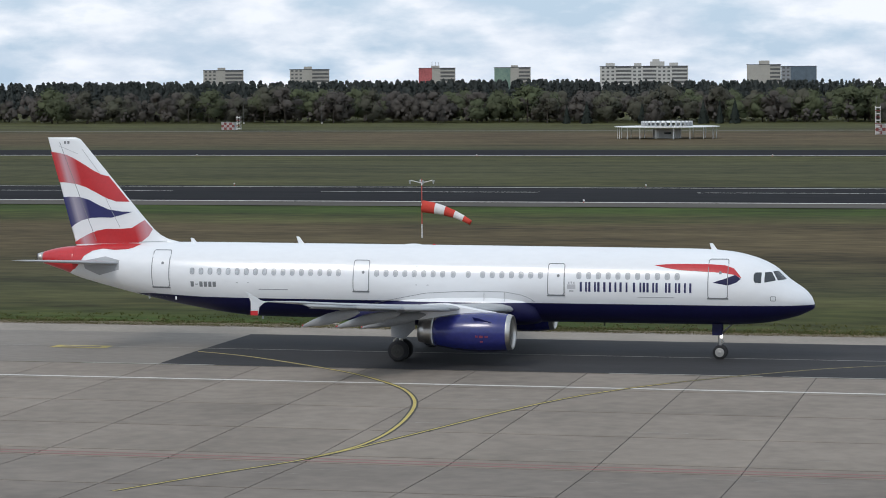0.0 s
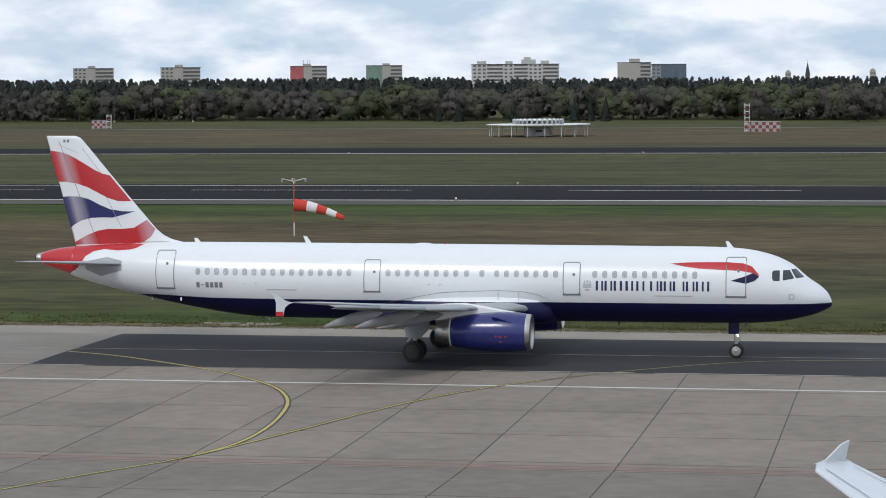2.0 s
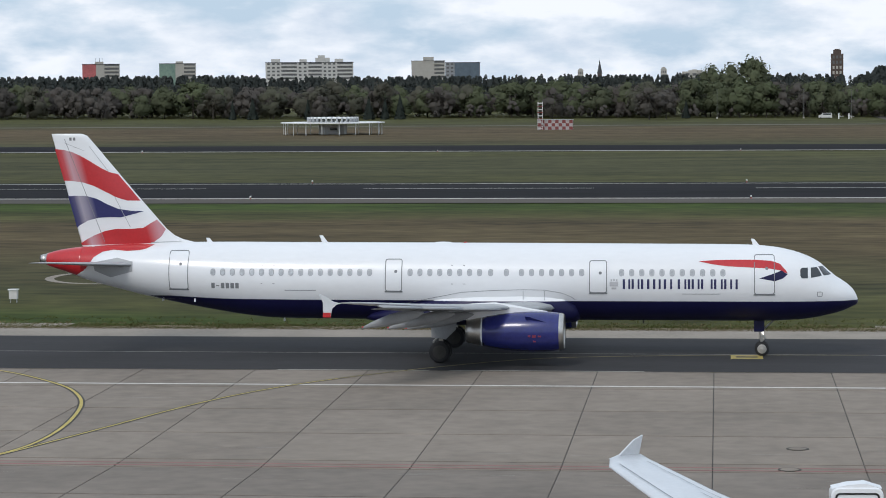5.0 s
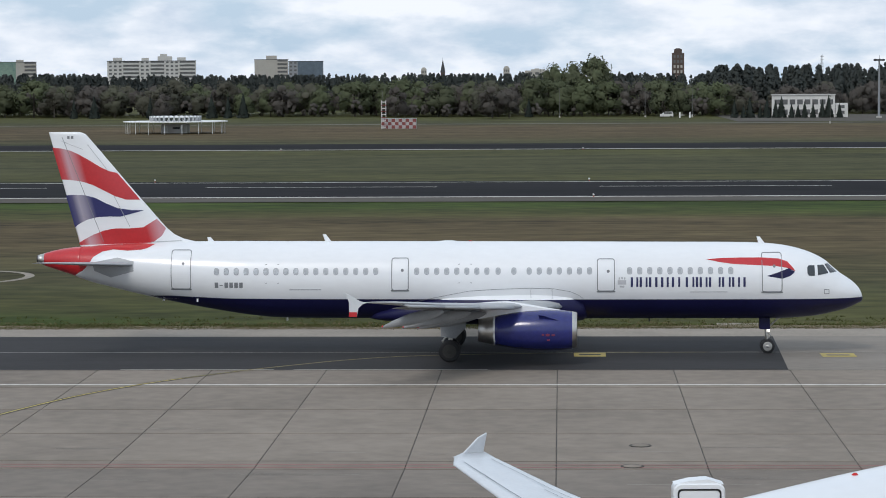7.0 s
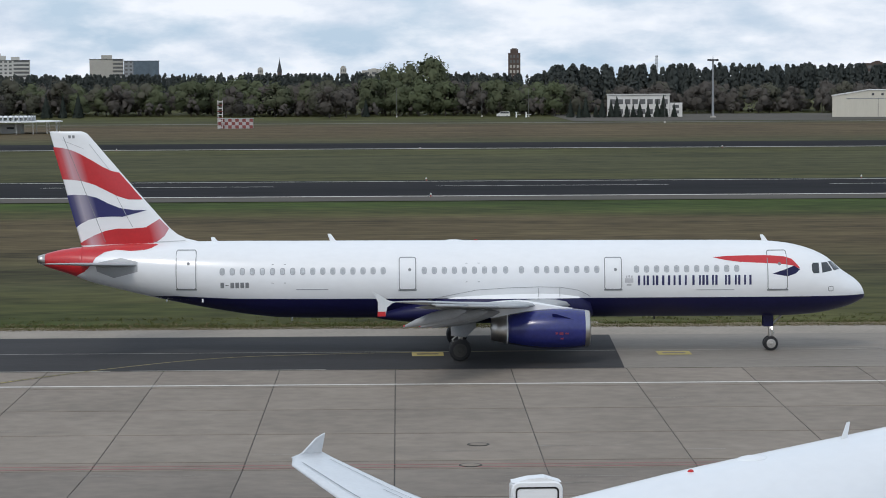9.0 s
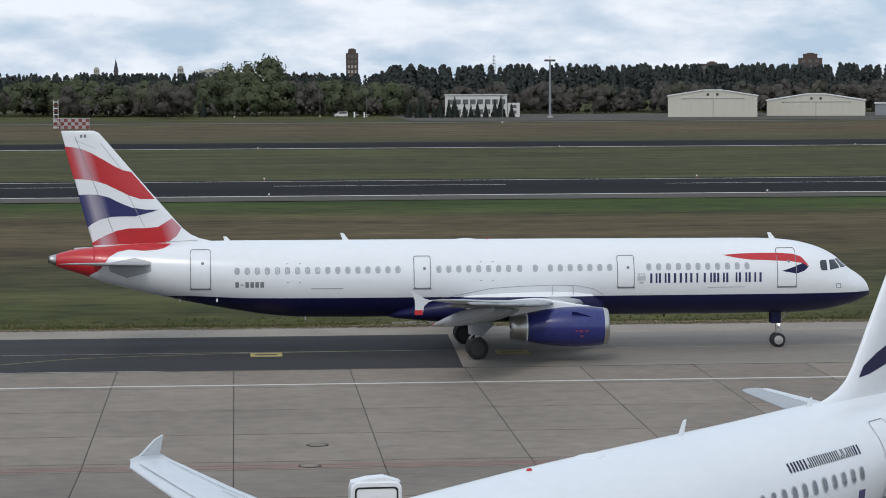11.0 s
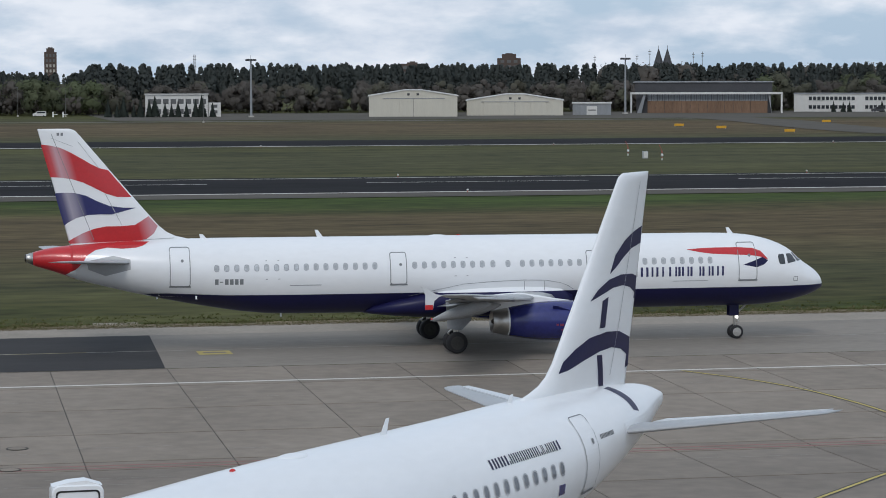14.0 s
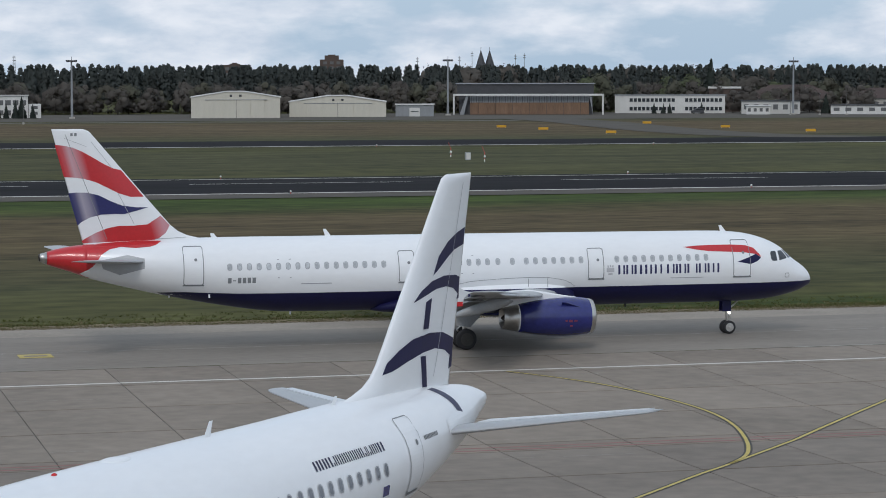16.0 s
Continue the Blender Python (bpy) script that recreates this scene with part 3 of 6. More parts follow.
        for share, ya, yb, wide in ((0.19, 2.3, 16.2, 0.03), (0.70, 2.3, 13.0, 0.03), (0.82, 6.6, 16.2, 0.025)):
            bm = bmesh.new()
            prev = None
            for i in range(29):
                y = ya + (yb - ya) * i / 28
                row = None
                for A, B in zip(span, span[1:]):
                    if A[0] <= y <= B[0] + 1e-6:
                        k = (y - A[0]) / (B[0] - A[0])
                        le, z, c, th, tw = [A[j] + (B[j] - A[j]) * k for j in range(1, 6)]
                        row = []
                        for d in (-wide / 2, wide / 2):
                            u = share + d / c
                            q = 5 * th * c * (0.2969 * math.sqrt(u) - 0.126 * u - 0.3516 * u * u + 0.2843 * u ** 3 - 0.1036 * u ** 4)
                            a = radians(tw)
                            row.append(bm.verts.new((-(le + u * c * math.cos(a) + q * math.sin(a)), sg * y, z + q * math.cos(a) - u * c * math.sin(a) + 0.022)))
                        break
                if prev and row:
                    bm.faces.new((prev[0], prev[1], row[1], row[0]))
                prev = row
            part("panel_seam", bm, M_LINE, wing)
        # slats, flaps and spoilers as separate panels
        for ya, yb in ((2.6, 4.6), (6.9, 10.0), (10.05, 13.2), (13.25, 16.3)) if belly else ():
            rr = []
            for y in (ya, yb):
                k = (y - 1.98) / 14.42
                le, z, c = s0 + 7.5 * k, 2.68 + (0.30 * k if k < 0.3 else 0.09 + (k - 0.3) * 1.98 * 0.96) + 0.0, 0.95 - 0.45 * k
                z = 2.68 + (y - 1.98) * 0.0875 + max(0, y - 9) * 0.016
                rr.append([(-(le - 0.10 + a * c), sg * y, z - 0.06 + b * c) for a, b in ((0, -0.02), (0.05, 0.09), (0.3, 0.2), (0.8, 0.25), (1.0, 0.26), (0.8, 0.2), (0.3, 0.02), (0.08, -0.08))])
            part("slat", loft(rr), M_GREYP if belly else M_WING2, wing, smooth=True)
        for ya, yb in ((2.3, 6.3), (6.45, 13.0)) if belly else ():
            rr = []
            for y in (ya, yb):
                te = (s0 + 6.35 + (y - 1.98) * 0.02) if y <= 6.4 else s0 + 6.42 + (y - 6.4) * 0.264
                z = 2.42 + (y - 1.98) * 0.095 if y <= 6.4 else 2.98 + (y - 6.4) * 0.105
                c = 1.25 if y < 6.4 else 1.25 - (y - 6.4) * 0.06
                rr.append([(-(te - c * 0.75 + a * c), sg * y, z - 0.02 + b * c) for a, b in ((0, 0), (0.15, 0.07), (0.5, 0.06), (1.0, -0.06), (1.0, -0.075), (0.5, -0.02), (0.15, -0.045))])
            # striped jet's flaps: shade painted in by a darker grey than the wing
            part("flap", loft(rr), M_UNDERSHADE if belly else M_WING2, wing, smooth=True)
        for yc, ln in ((6.1, 3.6), (8.8, 3.5), (12.3, 3.1)):
            te = s0 + 6.42 + max(0, yc - 6.4) * 0.264
            zc = 2.95 + (yc - 6.4) * 0.105 - 0.2
            drop = 0.78 if belly else 0.45
            rr = []
            for k, r in ((0, 0.03), (0.1, 0.15), (0.3, 0.24), (0.55, 0.24), (0.8, 0.14), (0.95, 0.06), (1, 0.02)):
                x, zz = te - ln * 0.68 + ln * k, zc - 0.14 * math.sin(math.pi * min(k, 1)) - drop * k * k
                rr.append([(-x, sg * yc + 0.85 * r * math.cos(2 * math.pi * i / 14), zz + 1.25 * r * math.sin(2 * math.pi * i / 14)) for i in range(14)])
            # the same shade-darkened grey on the striped jet's fairings
            fairing = part("flap_track_fairing", loft(rr), M_UNDERSHADE if belly else M_WING2, wing, smooth=True)
            if belly:
                x, zz = te + ln * 0.30, zc - drop * 0.93
                bm = bmesh.new()
                bmesh.ops.create_icosphere(bm, subdivisions=1, radius=0.06, matrix=Matrix.Translation((-x, sg * yc, zz)))
                part("red_tip", bm, M_RED, fairing)
        # wing-tip fence
        fy, fs = sg * 17.03, s0 + (9.29 if belly else 8.3)
        up_pts = [(0.0, 0.0), (0.35, 0.08), (0.72, 0.30), (1.08, 0.46), (1.0, 0.34), (0.86, 0.02), (0.86, -0.66), (0.50, -0.66), (0.42, -0.25), (0.2, -0.06)] if belly else [(0.0, 0.0), (0.45, 0.08), (1.05, 0.44), (1.40, 0.54), (1.25, 0.05), (1.25, -0.45), (0.98, -0.5), (0.7, -0.2), (0.4, -0.08)]
        bm = prism([(-(fs + a), 4.24 + b) for a, b in up_pts], fy, 0.03)
        fence = part("wingtip_fence", bm, M_WING2, wing)
        if belly:
            part("red_tip", boxes((-(fs + 0.87), fy - 0.04, 4.24 - 0.67, -(fs + 0.49), fy + 0.04, 4.24 - 0.44), bevel=0.01), M_RED, fence)
        # tailplane
        t0 = 38.95 - off
        plane_t = part("tailplane", wing_skin([(0.5, t0 - 0.4, 4.84, 3.5, 0.1, 1.5 if cut else -0.5), (1.2, t0, 4.90, 3.2, 0.1, 1.5 if cut else -0.5), (6.0, t0 + 3.3, 5.34, 1.32, 0.09, 1.5 if cut else -0.5), (6.2, t0 + 3.55, 5.36, 1.05, 0.07, 1.5 if cut else -0.5)], sg), M_GREYP, plane, "grey tailplane", smooth=True)
        plane_t.location.z = -0.17 if cut else 0.0
        bm = bmesh.new()
        rr = []
        for y, le, z, c in ((1.35, t0 + 2.15, 4.955, 1.0), (5.9, t0 + 4.15, 5.345, 0.45)):
            rr.append([(-(le + a), sg * y, z + b) for a, b in ((0, 0.03), (c, 0.0), (c, -0.02), (0, -0.02))])
        bm.free()
        part("elevator", loft(rr), M_GREYP if belly else M_WING2, plane_t)
        part("tailplane_seal", patch([(t0 + 0.1, 5.10), (t0 + 1.0, 5.30), (t0 + 2.4, 5.02), (t0 + 2.3, 4.57), (t0 + 1.4, 4.22), (t0 + 0.1, 4.57)], sh.half, sg, 0.012), M_WHITE if cut else M_GREYP, plane, "rub plate round the tailplane root")
        engine(plane, sg * 5.75, 15.3 - wing_off, 1.82, M_ROYAL if belly else M_WHITE, M_METAL)
    low = 0.974 if cut else 1.0
    bm = fin_mesh(off)
    for v in bm.verts:
        if v.co.z > 6.1:
            v.co.z = 6.1 + (v.co.z - 6.1) * low
    fin = part("fin", bm, M_WHITE, plane, "tall white fin", smooth=True)

    def fh(s, z):
        return fin_half(s, 6.1 + (z - 6.1) / low if z > 6.1 else z, off)
    for sg in (-1, 1):
        # rudder hinge and seams
        part("rudder_seam", patch([(42.02 - off - 1.15 + 0.03, 6.1), (42.02 - off - 1.15, 6.1), (43.05 - off, 6.1 + 5.65 * low), (43.08 - off, 6.1 + 5.65 * low)], fh, sg, 0.008), M_LINE if belly else M_GREYP, fin)
    # antennas on the crown
    for s, hgt in ((35.05 - off - (0.36 if cut else 0), 0.25), (28.7 - off - (0.8 if cut else 0), 0.40), (5.42, 0.36)):
        top = sh.at(s)[1]
        bm = bmesh.new()
        rr = [[(-(s + a + (hgt * 0.55 if z else 0)), b * (0.6 if z else 1), top - 0.03 + z) for a, b in ((-0.2 if not z else -0.12, 0), (0, 0.03), (0.14 if not z else 0.06, 0), (0, -0.03))] for z in (0, hgt)]
        bm.free()
        part("antenna", loft(rr), M_WHITE, plane, "white blade antenna")
    bm = bmesh.new()
    bmesh.ops.create_uvsphere(bm, u_segments=20, v_segments=8, radius=1, matrix=Matrix.Translation((-(22.2 if not cut else 16.75), 0, 6.02)) @ Matrix.Diagonal((0.55, 0.3, 0.09, 1)))
    part("crown_dome", bm, M_WHITE, plane, smooth=True)
    sb = 22.2 - 1.2 if not cut else 14.24
    bm = bmesh.new()
    bmesh.ops.create_uvsphere(bm, u_segments=12, v_segments=6, radius=1, matrix=Matrix.Translation((-sb, 0, 6.03)) @ Matrix.Diagonal((0.10, 0.07, 0.08, 1)))
    part("beacon", bm, M_REDGLASS, plane, "red glass beacon", smooth=True)
    # cockpit glazing
    for sg in (-1, 1):
        for poly in ([(3.10, 4.42), (3.10, 4.72), (3.02, 4.82), (2.70, 4.82), (2.70, 4.28), (3.02, 4.28)], [(2.54, 4.30), (2.54, 4.82), (2.20, 4.83), (1.98, 4.46), (1.98, 4.39)]):
            part("cockpit_window", patch(poly, sh.half, sg, 0.012, 0.1, 0.06), M_GLASS, plane, "dark cockpit glass")
        poly = [(2.14, 4.86), (1.90, 4.86), (1.44, 4.42), (1.86, 4.40)]
        part("cockpit_window", patch(poly, sh.half, sg, 0.012, 0.06, 0.04), M_GLASS, plane, "dark cockpit glass")
    # doors
    doors = [(4.46, 5.50, 3.46, 5.50), (13.3, 14.2, 3.52, 5.2), (24.25, 25.13, 3.58, 5.27), (35.93, 36.98, 3.64, 5.70)] if not cut else [(4.46, 5.50, 3.46, 5.50), (28.72, 29.68, 3.58, 5.56)]
    for sg in (-1, 1):
        for a, b, c, d in doors:
            door = part("cabin_door", patch(round_rect(a, b, c, d, 0.12), sh.half, sg, 0.010), M_WHITE, plane, "white cabin door outlined in grey")
            part("seam", frame_ring(a, b, c, d, 0.12, 0.042 if belly else 0.02, sh.half, sg, 0.024), M_LINE, door)
            m = (a + b) / 2 - (0.12 if belly else -0.2)
            hgt = c + (d - c) * (0.66 if b - a > 0.95 else 0.62)
            part("spyhole", patch(round_rect(m - 0.08, m + 0.08, hgt - 0.08, hgt + 0.08, 0.075), sh.half, sg, 0.020), M_LINE, door)
            part("sill", patch([(a - 0.04, c - 0.07), (b + 0.04, c - 0.07), (b + 0.04, c + 0.01), (a - 0.04, c + 0.01)], sh.half, sg, 0.028), M_LINE, door)
        # windows: one pair of meshes, copied along the cabin
        if not cut:
            rows = [34.52 - 0.5335 * k for k in range(17)] + [23.8 - 0.5335 * k for k in range(8)] + [19.47, 18.63] + [17.82 - 0.5335 * k for k in range(7)] + [12.5 - 0.534 * k for k in range(11)]
        else:
            rows = [27.05 - 0.5445 * k for k in range(38)]
        zc = 4.58 if not cut else 4.47
        base = Shape(0)

        def flat(s, z):
            return base.half(10.0, z)
        r0 = frame_ring(10 - WW, 10 + WW, zc - WH, zc + WH, 0.105, 0.034, flat, sg, 0.008)
        r1 = patch(round_rect(10 - WW + 0.02, 10 + WW - 0.02, zc - WH + 0.02, zc + WH - 0.02, 0.09), flat, sg, 0.006)
        first = None
        for s in rows:
            if s > (30.0 if not cut else 22.0):
                wf = part("cabin_window", frame_ring(s - WW, s + WW, zc - WH, zc + WH, 0.105, 0.034, sh.half, sg, 0.018), M_WINFRAME, plane, "small oval cabin window")
                part("pane", patch(round_rect(s - WW + 0.02, s + WW - 0.02, zc - WH + 0.02, zc + WH - 0.02, 0.09), sh.half, sg, 0.015), M_CABIN2 if cut else M_CABIN, wf)
                continue
            if first is None:
                wf = part("cabin_window", r0, M_WINFRAME, plane, "small oval cabin window")
                wp = part("pane", r1, M_CABIN2 if cut else M_CABIN, wf)
                first = (wf, wp)
            else:
                wf = first[0].copy()
                wp = first[1].copy()
                scene.collection.objects.link(wf)
                scene.collection.objects.link(wp)
                wp.parent = wf
            taper = sh.half(s, zc) - base.half(10, zc)
            wf.location = (-(s - 10), sg * taper, 0.0)
    return plane, sh, fin, fh



jet, jet_shape, jet_fin, jet_fh = airliner("airliner", "white twin-jet airliner with navy belly and red-blue striped fin taxiing", 0.0, 1)


def marks(rows, sh, plane, mat, sides, name="letter_bar", lift=0.010):
    """Plain bars in place of lettering: rows of station0, station1, z0, z1."""
    for sg in sides:
        for a, b, c, d in rows:
            part(name, patch([(a, c), (b, c), (b, d), (a, d)], sh.half, sg, lift), mat, plane)


def fin_paint(name, color):
    """Stripe paint that fades to a pale band before the rudder's edge."""
    m = material(name, color, 0.3, vary=0.1, scale=0.8, coat=0.3)
    nt = m.node_tree
    b = nt.nodes["Principled BSDF"]
    old = b.inputs["Base Color"].links[0].from_socket
    tc, sep = nt.nodes.new("ShaderNodeTexCoord"), nt.nodes.new("ShaderNodeSeparateXYZ")
    nt.links.new(tc.outputs["Object"], sep.inputs[0])
    k = nt.nodes.new("ShaderNodeMath")
    k.operation, k.inputs[1].default_value = "MULTIPLY_ADD", 0.265
    nt.links.new(sep.outputs["Z"], k.inputs[0])
    nt.links.new(sep.outputs["X"], k.inputs[2])
    mr = nt.nodes.new("ShaderNodeMapRange")
    mr.inputs["From Min"].default_value, mr.inputs["From Max"].default_value = -40.61, -36.0
    nt.links.new(k.outputs[0], mr.inputs["Value"])
    ramp = nt.nodes.new("ShaderNodeValToRGB")
    stops = [(0.0, 0.0), (0.06, 0.12), (0.13, 0.62), (0.19, 0.45), (0.30, 0.0), (0.84, 0.0), (0.99, 0.45)]
    while len(ramp.color_ramp.elements) < len(stops):
        ramp.color_ramp.elements.new(0.5)
    for e, (q, v) in zip(ramp.color_ramp.elements, stops):
        e.position, e.color = q, (v, v, v, 1)
    nt.links.new(mr.outputs[0], ramp.inputs["Fac"])
    mix = nt.nodes.new("ShaderNodeMixRGB")
    mix.inputs["Color2"].default_value = (0.55, 0.5, 0.55, 1)
    nt.links.new(ramp.outputs["Color"], mix.inputs["Fac"])
    nt.links.new(old, mix.inputs["Color1"])
    nt.links.new(mix.outputs[0], b.inputs["Base Color"])
    return m


M_FINRED, M_FINBLUE = fin_paint("red_fin_paint", (0.48, 0.02, 0.025)), fin_paint("navy_fin_paint", (0.018, 0.02, 0.11))
# fin stripes
for sg in (-1, 1):
    part("red_stripe", patch([(43.62, 11.2), (43.11, 11.14), (42.65, 11.03), (42.19, 10.83), (41.58, 10.49), (40.97, 10.12), (40.51, 9.91), (40.09, 9.81), (38.86, 8.36), (39.61, 8.37), (40.22, 8.56), (40.83, 8.87), (41.44, 9.17), (42.06, 9.36), (42.67, 9.44), (43.14, 9.46)], jet_fh, sg), M_FINRED, jet_fin, "red wave stripe")
    part("blue_stripe", patch([(42.92, 8.6), (42.53, 8.63), (41.91, 8.62), (41.3, 8.47), (40.69, 8.16), (40.07, 7.91), (39.31, 7.80), (38.63, 7.79), (39.31, 7.61), (39.93, 7.45), (40.54, 7.46), (41.16, 7.43), (41.78, 7.28), (42.25, 7.03), (42.44, 6.86)], jet_fh, sg), M_FINBLUE, jet_fin, "navy wave stripe")
    part("red_stripe", patch([(42.24, 6.02), (41.95, 6.2), (41.48, 6.45), (40.86, 6.69), (40.24, 6.81), (39.47, 6.81), (38.7, 6.87), (37.97, 7.32), (37.47, 6.80), (37.70, 6.40), (38.1, 6.10), (38.3, 6.03), (42.16, 5.9)], jet_fh, sg), M_FINRED, jet_fin, "red wave stripe")
    part("tail_stripe", patch([(38.0, 5.99), (38.35, 5.80), (38.71, 5.71), (39.47, 5.66), (40.24, 5.72), (40.85, 5.60), (41.31, 5.32), (41.53, 4.98), (41.78, 4.68), (42.06, 4.52), (42.06, 5.82), (41.37, 5.875), (40.44, 5.945), (38.9, 6.01)], jet_shape.half, sg, 0.02, 0.12, 0.05), M_RED, jet, "red painted tail cone")
    # ribbon by the front door
    part("ribbon", patch([(8.44, 5.17), (7.58, 5.23), (6.69, 5.25), (5.5, 5.25), (4.61, 5.19), (4.16, 5.04), (3.86, 4.71), (3.74, 4.53), (4.16, 4.71), (4.75, 4.80), (5.79, 4.86), (6.98, 4.92), (7.73, 5.02)], jet_shape.half, sg, 0.012), M_RED, jet, "red ribbon emblem")
    part("ribbon", patch([(5.26, 4.29), (4.6, 4.5), (4.07, 4.70), (3.76, 4.50), (4.01, 4.29), (4.45, 4.14)], jet_shape.half, sg, 0.012), M_NAVY, jet, "navy ribbon emblem")
    # belly colour rises behind the wing towards the tail
    part("belly_edge", patch([(38.3, 3.20), (37.06, 3.24), (34.02, 3.12), (30.0, 3.09), (22.0, 3.07), (22.0, 3.04), (34.0, 3.04), (37.9, 3.06)], jet_shape.half, sg, 0.006), M_NAVY, jet)
    for a in (42.45, 42.66):
        part("registration_bar", patch([(a, 11.66), (a + 0.13, 11.66), (a + 0.13, 11.82), (a, 11.82)], jet_fh, sg, 0.010), M_LINE, jet_fin)
    for poly in ([(41.95, 11.1), (43.1, 11.55), (43.1, 11.53), (41.95, 11.08)], [(40.55, 9.9), (40.58, 9.9), (41.7, 11.35), (41.67, 11.35)], [(39.4, 6.9), (39.43, 6.9), (40.3, 8.6), (40.27, 8.6)], [(36.6, 6.16), (38.3, 6.08), (38.3, 6.05), (36.6, 6.13)]):
        part("panel_seam", patch(poly, jet_fh, sg, 0.012), M_GREYP, jet_fin)
# the airline's name and the registration as plain bars
for sg in (-1, 1):
    x = 12.44
    for k, wd in enumerate((0.40, 0.42, 0.13, 0.36, 0.13, 0.30, 0.44, 0.0, 0.46, 0.13, 0.42, 0.62, 0.46, 0.42, 0.32)):
        if wd:
            a, b = x - wd * 0.99, x
            if wd < 0.2:
                bars = [(a, b, 3.72, 4.24)]
            elif wd < 0.38:
                bars = [(a + wd * 0.3, a + wd * 0.66, 3.72, 4.24)]
            else:
                bars = [(b - 0.12, b, 3.72, 4.24), (a, a + 0.10, 3.72, 4.24)]
            marks(bars, jet_shape, jet, M_TITLE, (sg,))
            x = a - 0.075
        else:
            x -= 0.22
marks([(34.62 - 0.265 * k - (0.19 if k != 1 else 0.17), 34.62 - 0.265 * k, 3.70 if k != 1 else 3.82, 4.0 if k != 1 else 3.87) for k in range(6)], jet_shape, jet, M_LINE, (-1, 1), "registration_bar")
marks([(12.68, 13.13, 3.86, 4.10), (12.78, 13.03, 3.70, 3.80), (12.72, 12.80, 4.12, 4.24), (12.86, 12.94, 4.14, 4.26), (13.0, 13.08, 4.12, 4.24)], jet_shape, jet, M_CREST, (-1, 1), "crest")
for sg in (-1, 1):
    for a, b, c, d in ((16.45, 16.62, 1.62, 1.70), (16.72, 16.92, 1.60, 1.72), (17.0, 17.12, 1.62, 1.72), (16.72, 16.86, 1.36, 1.44)):
        part("warning_mark", prism([(-a, c), (-b, c), (-b, d), (-a, d)], sg * (5.75 + 1.055), 0.012), M_DARKRED, jet)
marks([(30.6, 28.9, 3.585, 3.63), (9.3, 7.3, 3.44, 3.47)], jet_shape, jet, M_WINFRAME, (-1, 1), "hatch_seam")
for sg in (-1, 1):
    part("service_hatch", frame_ring(1.95, 2.2, 3.32, 3.55, 0.03, 0.03, jet_shape.half, sg, 0.008), M_LINE, jet)
    for s in (31.2, 20.9):
        for a, b in ((0, 0), (0.65, 0), (0, -0.98), (0.65, -0.98)):
            marks([(s + a - 0.05, s + a + 0.05, 4.93 + b, 4.96 + b)], jet_shape, jet, M_LINE, (sg,), "exit_mark")
# small vents and probes under the belly
for s, y, z in ((35.6, -1.55, 2.95), (30.9, -0.3, 1.82), (11.4, -0.2, 1.75), (37.6, -0.4, 2.90)):
    bm = bmesh.new()
    box(bm, -s - 0.04, y - 0.03, z - 0.02, -s + 0.05, y + 0.03, z + 0.16, 0.01)
    part("drain_mast", bm, M_WHITE if s > 30 else M_BLACK, jet)
jet_wheels = landing_gear(jet, 21.97, True)

# ---- the parked airliner ----
parked, pk_shape, pk_fin, pk_fh = airliner("airliner", "white twin-jet airliner with navy wave marks on its fin parked nose-in", PLUG, 2)
HEAD = radians(230.31)
parked.matrix_basis = Matrix.Translation((21.269 + 37.57 * math.cos(HEAD), 73.195 + 37.57 * math.sin(HEAD), 0.11)) @ pose(0, 0, 0, 0, 0, 230.31)
landing_gear(parked, 21.97 - 4.27, False)
WAVES = ([(36.35, 10.28), (35.62, 10.15), (34.93, 9.94), (34.21, 9.56), (33.79, 9.03), (34.21, 9.18), (34.83, 9.45), (35.46, 9.67), (36.26, 9.78)],
         [(32.43, 8.34), (32.96, 8.64), (33.71, 8.87), (34.63, 8.96), (35.57, 8.92), (35.95, 8.83), (35.90, 8.21), (35.73, 8.19), (35.82, 8.35), (35.41, 8.54), (34.79, 8.64), (34.02, 8.62), (33.26, 8.49)],
         [(33.25, 8.3), (33.68, 8.39), (33.43, 7.53), (33.04, 7.54)],
         [(30.45, 6.50), (30.75, 6.8), (31.47, 7.09), (32.34, 7.32), (33.53, 7.4), (34.6, 7.32), (35.50, 7.07), (35.38, 6.24), (35.13, 6.19), (35.23, 6.59), (34.76, 6.79), (33.99, 6.91), (33.08, 6.87), (32.04, 6.73), (31.04, 6.55)],
         [(32.9, 6.78), (33.29, 6.76), (33.50, 5.75), (33.16, 5.75)])
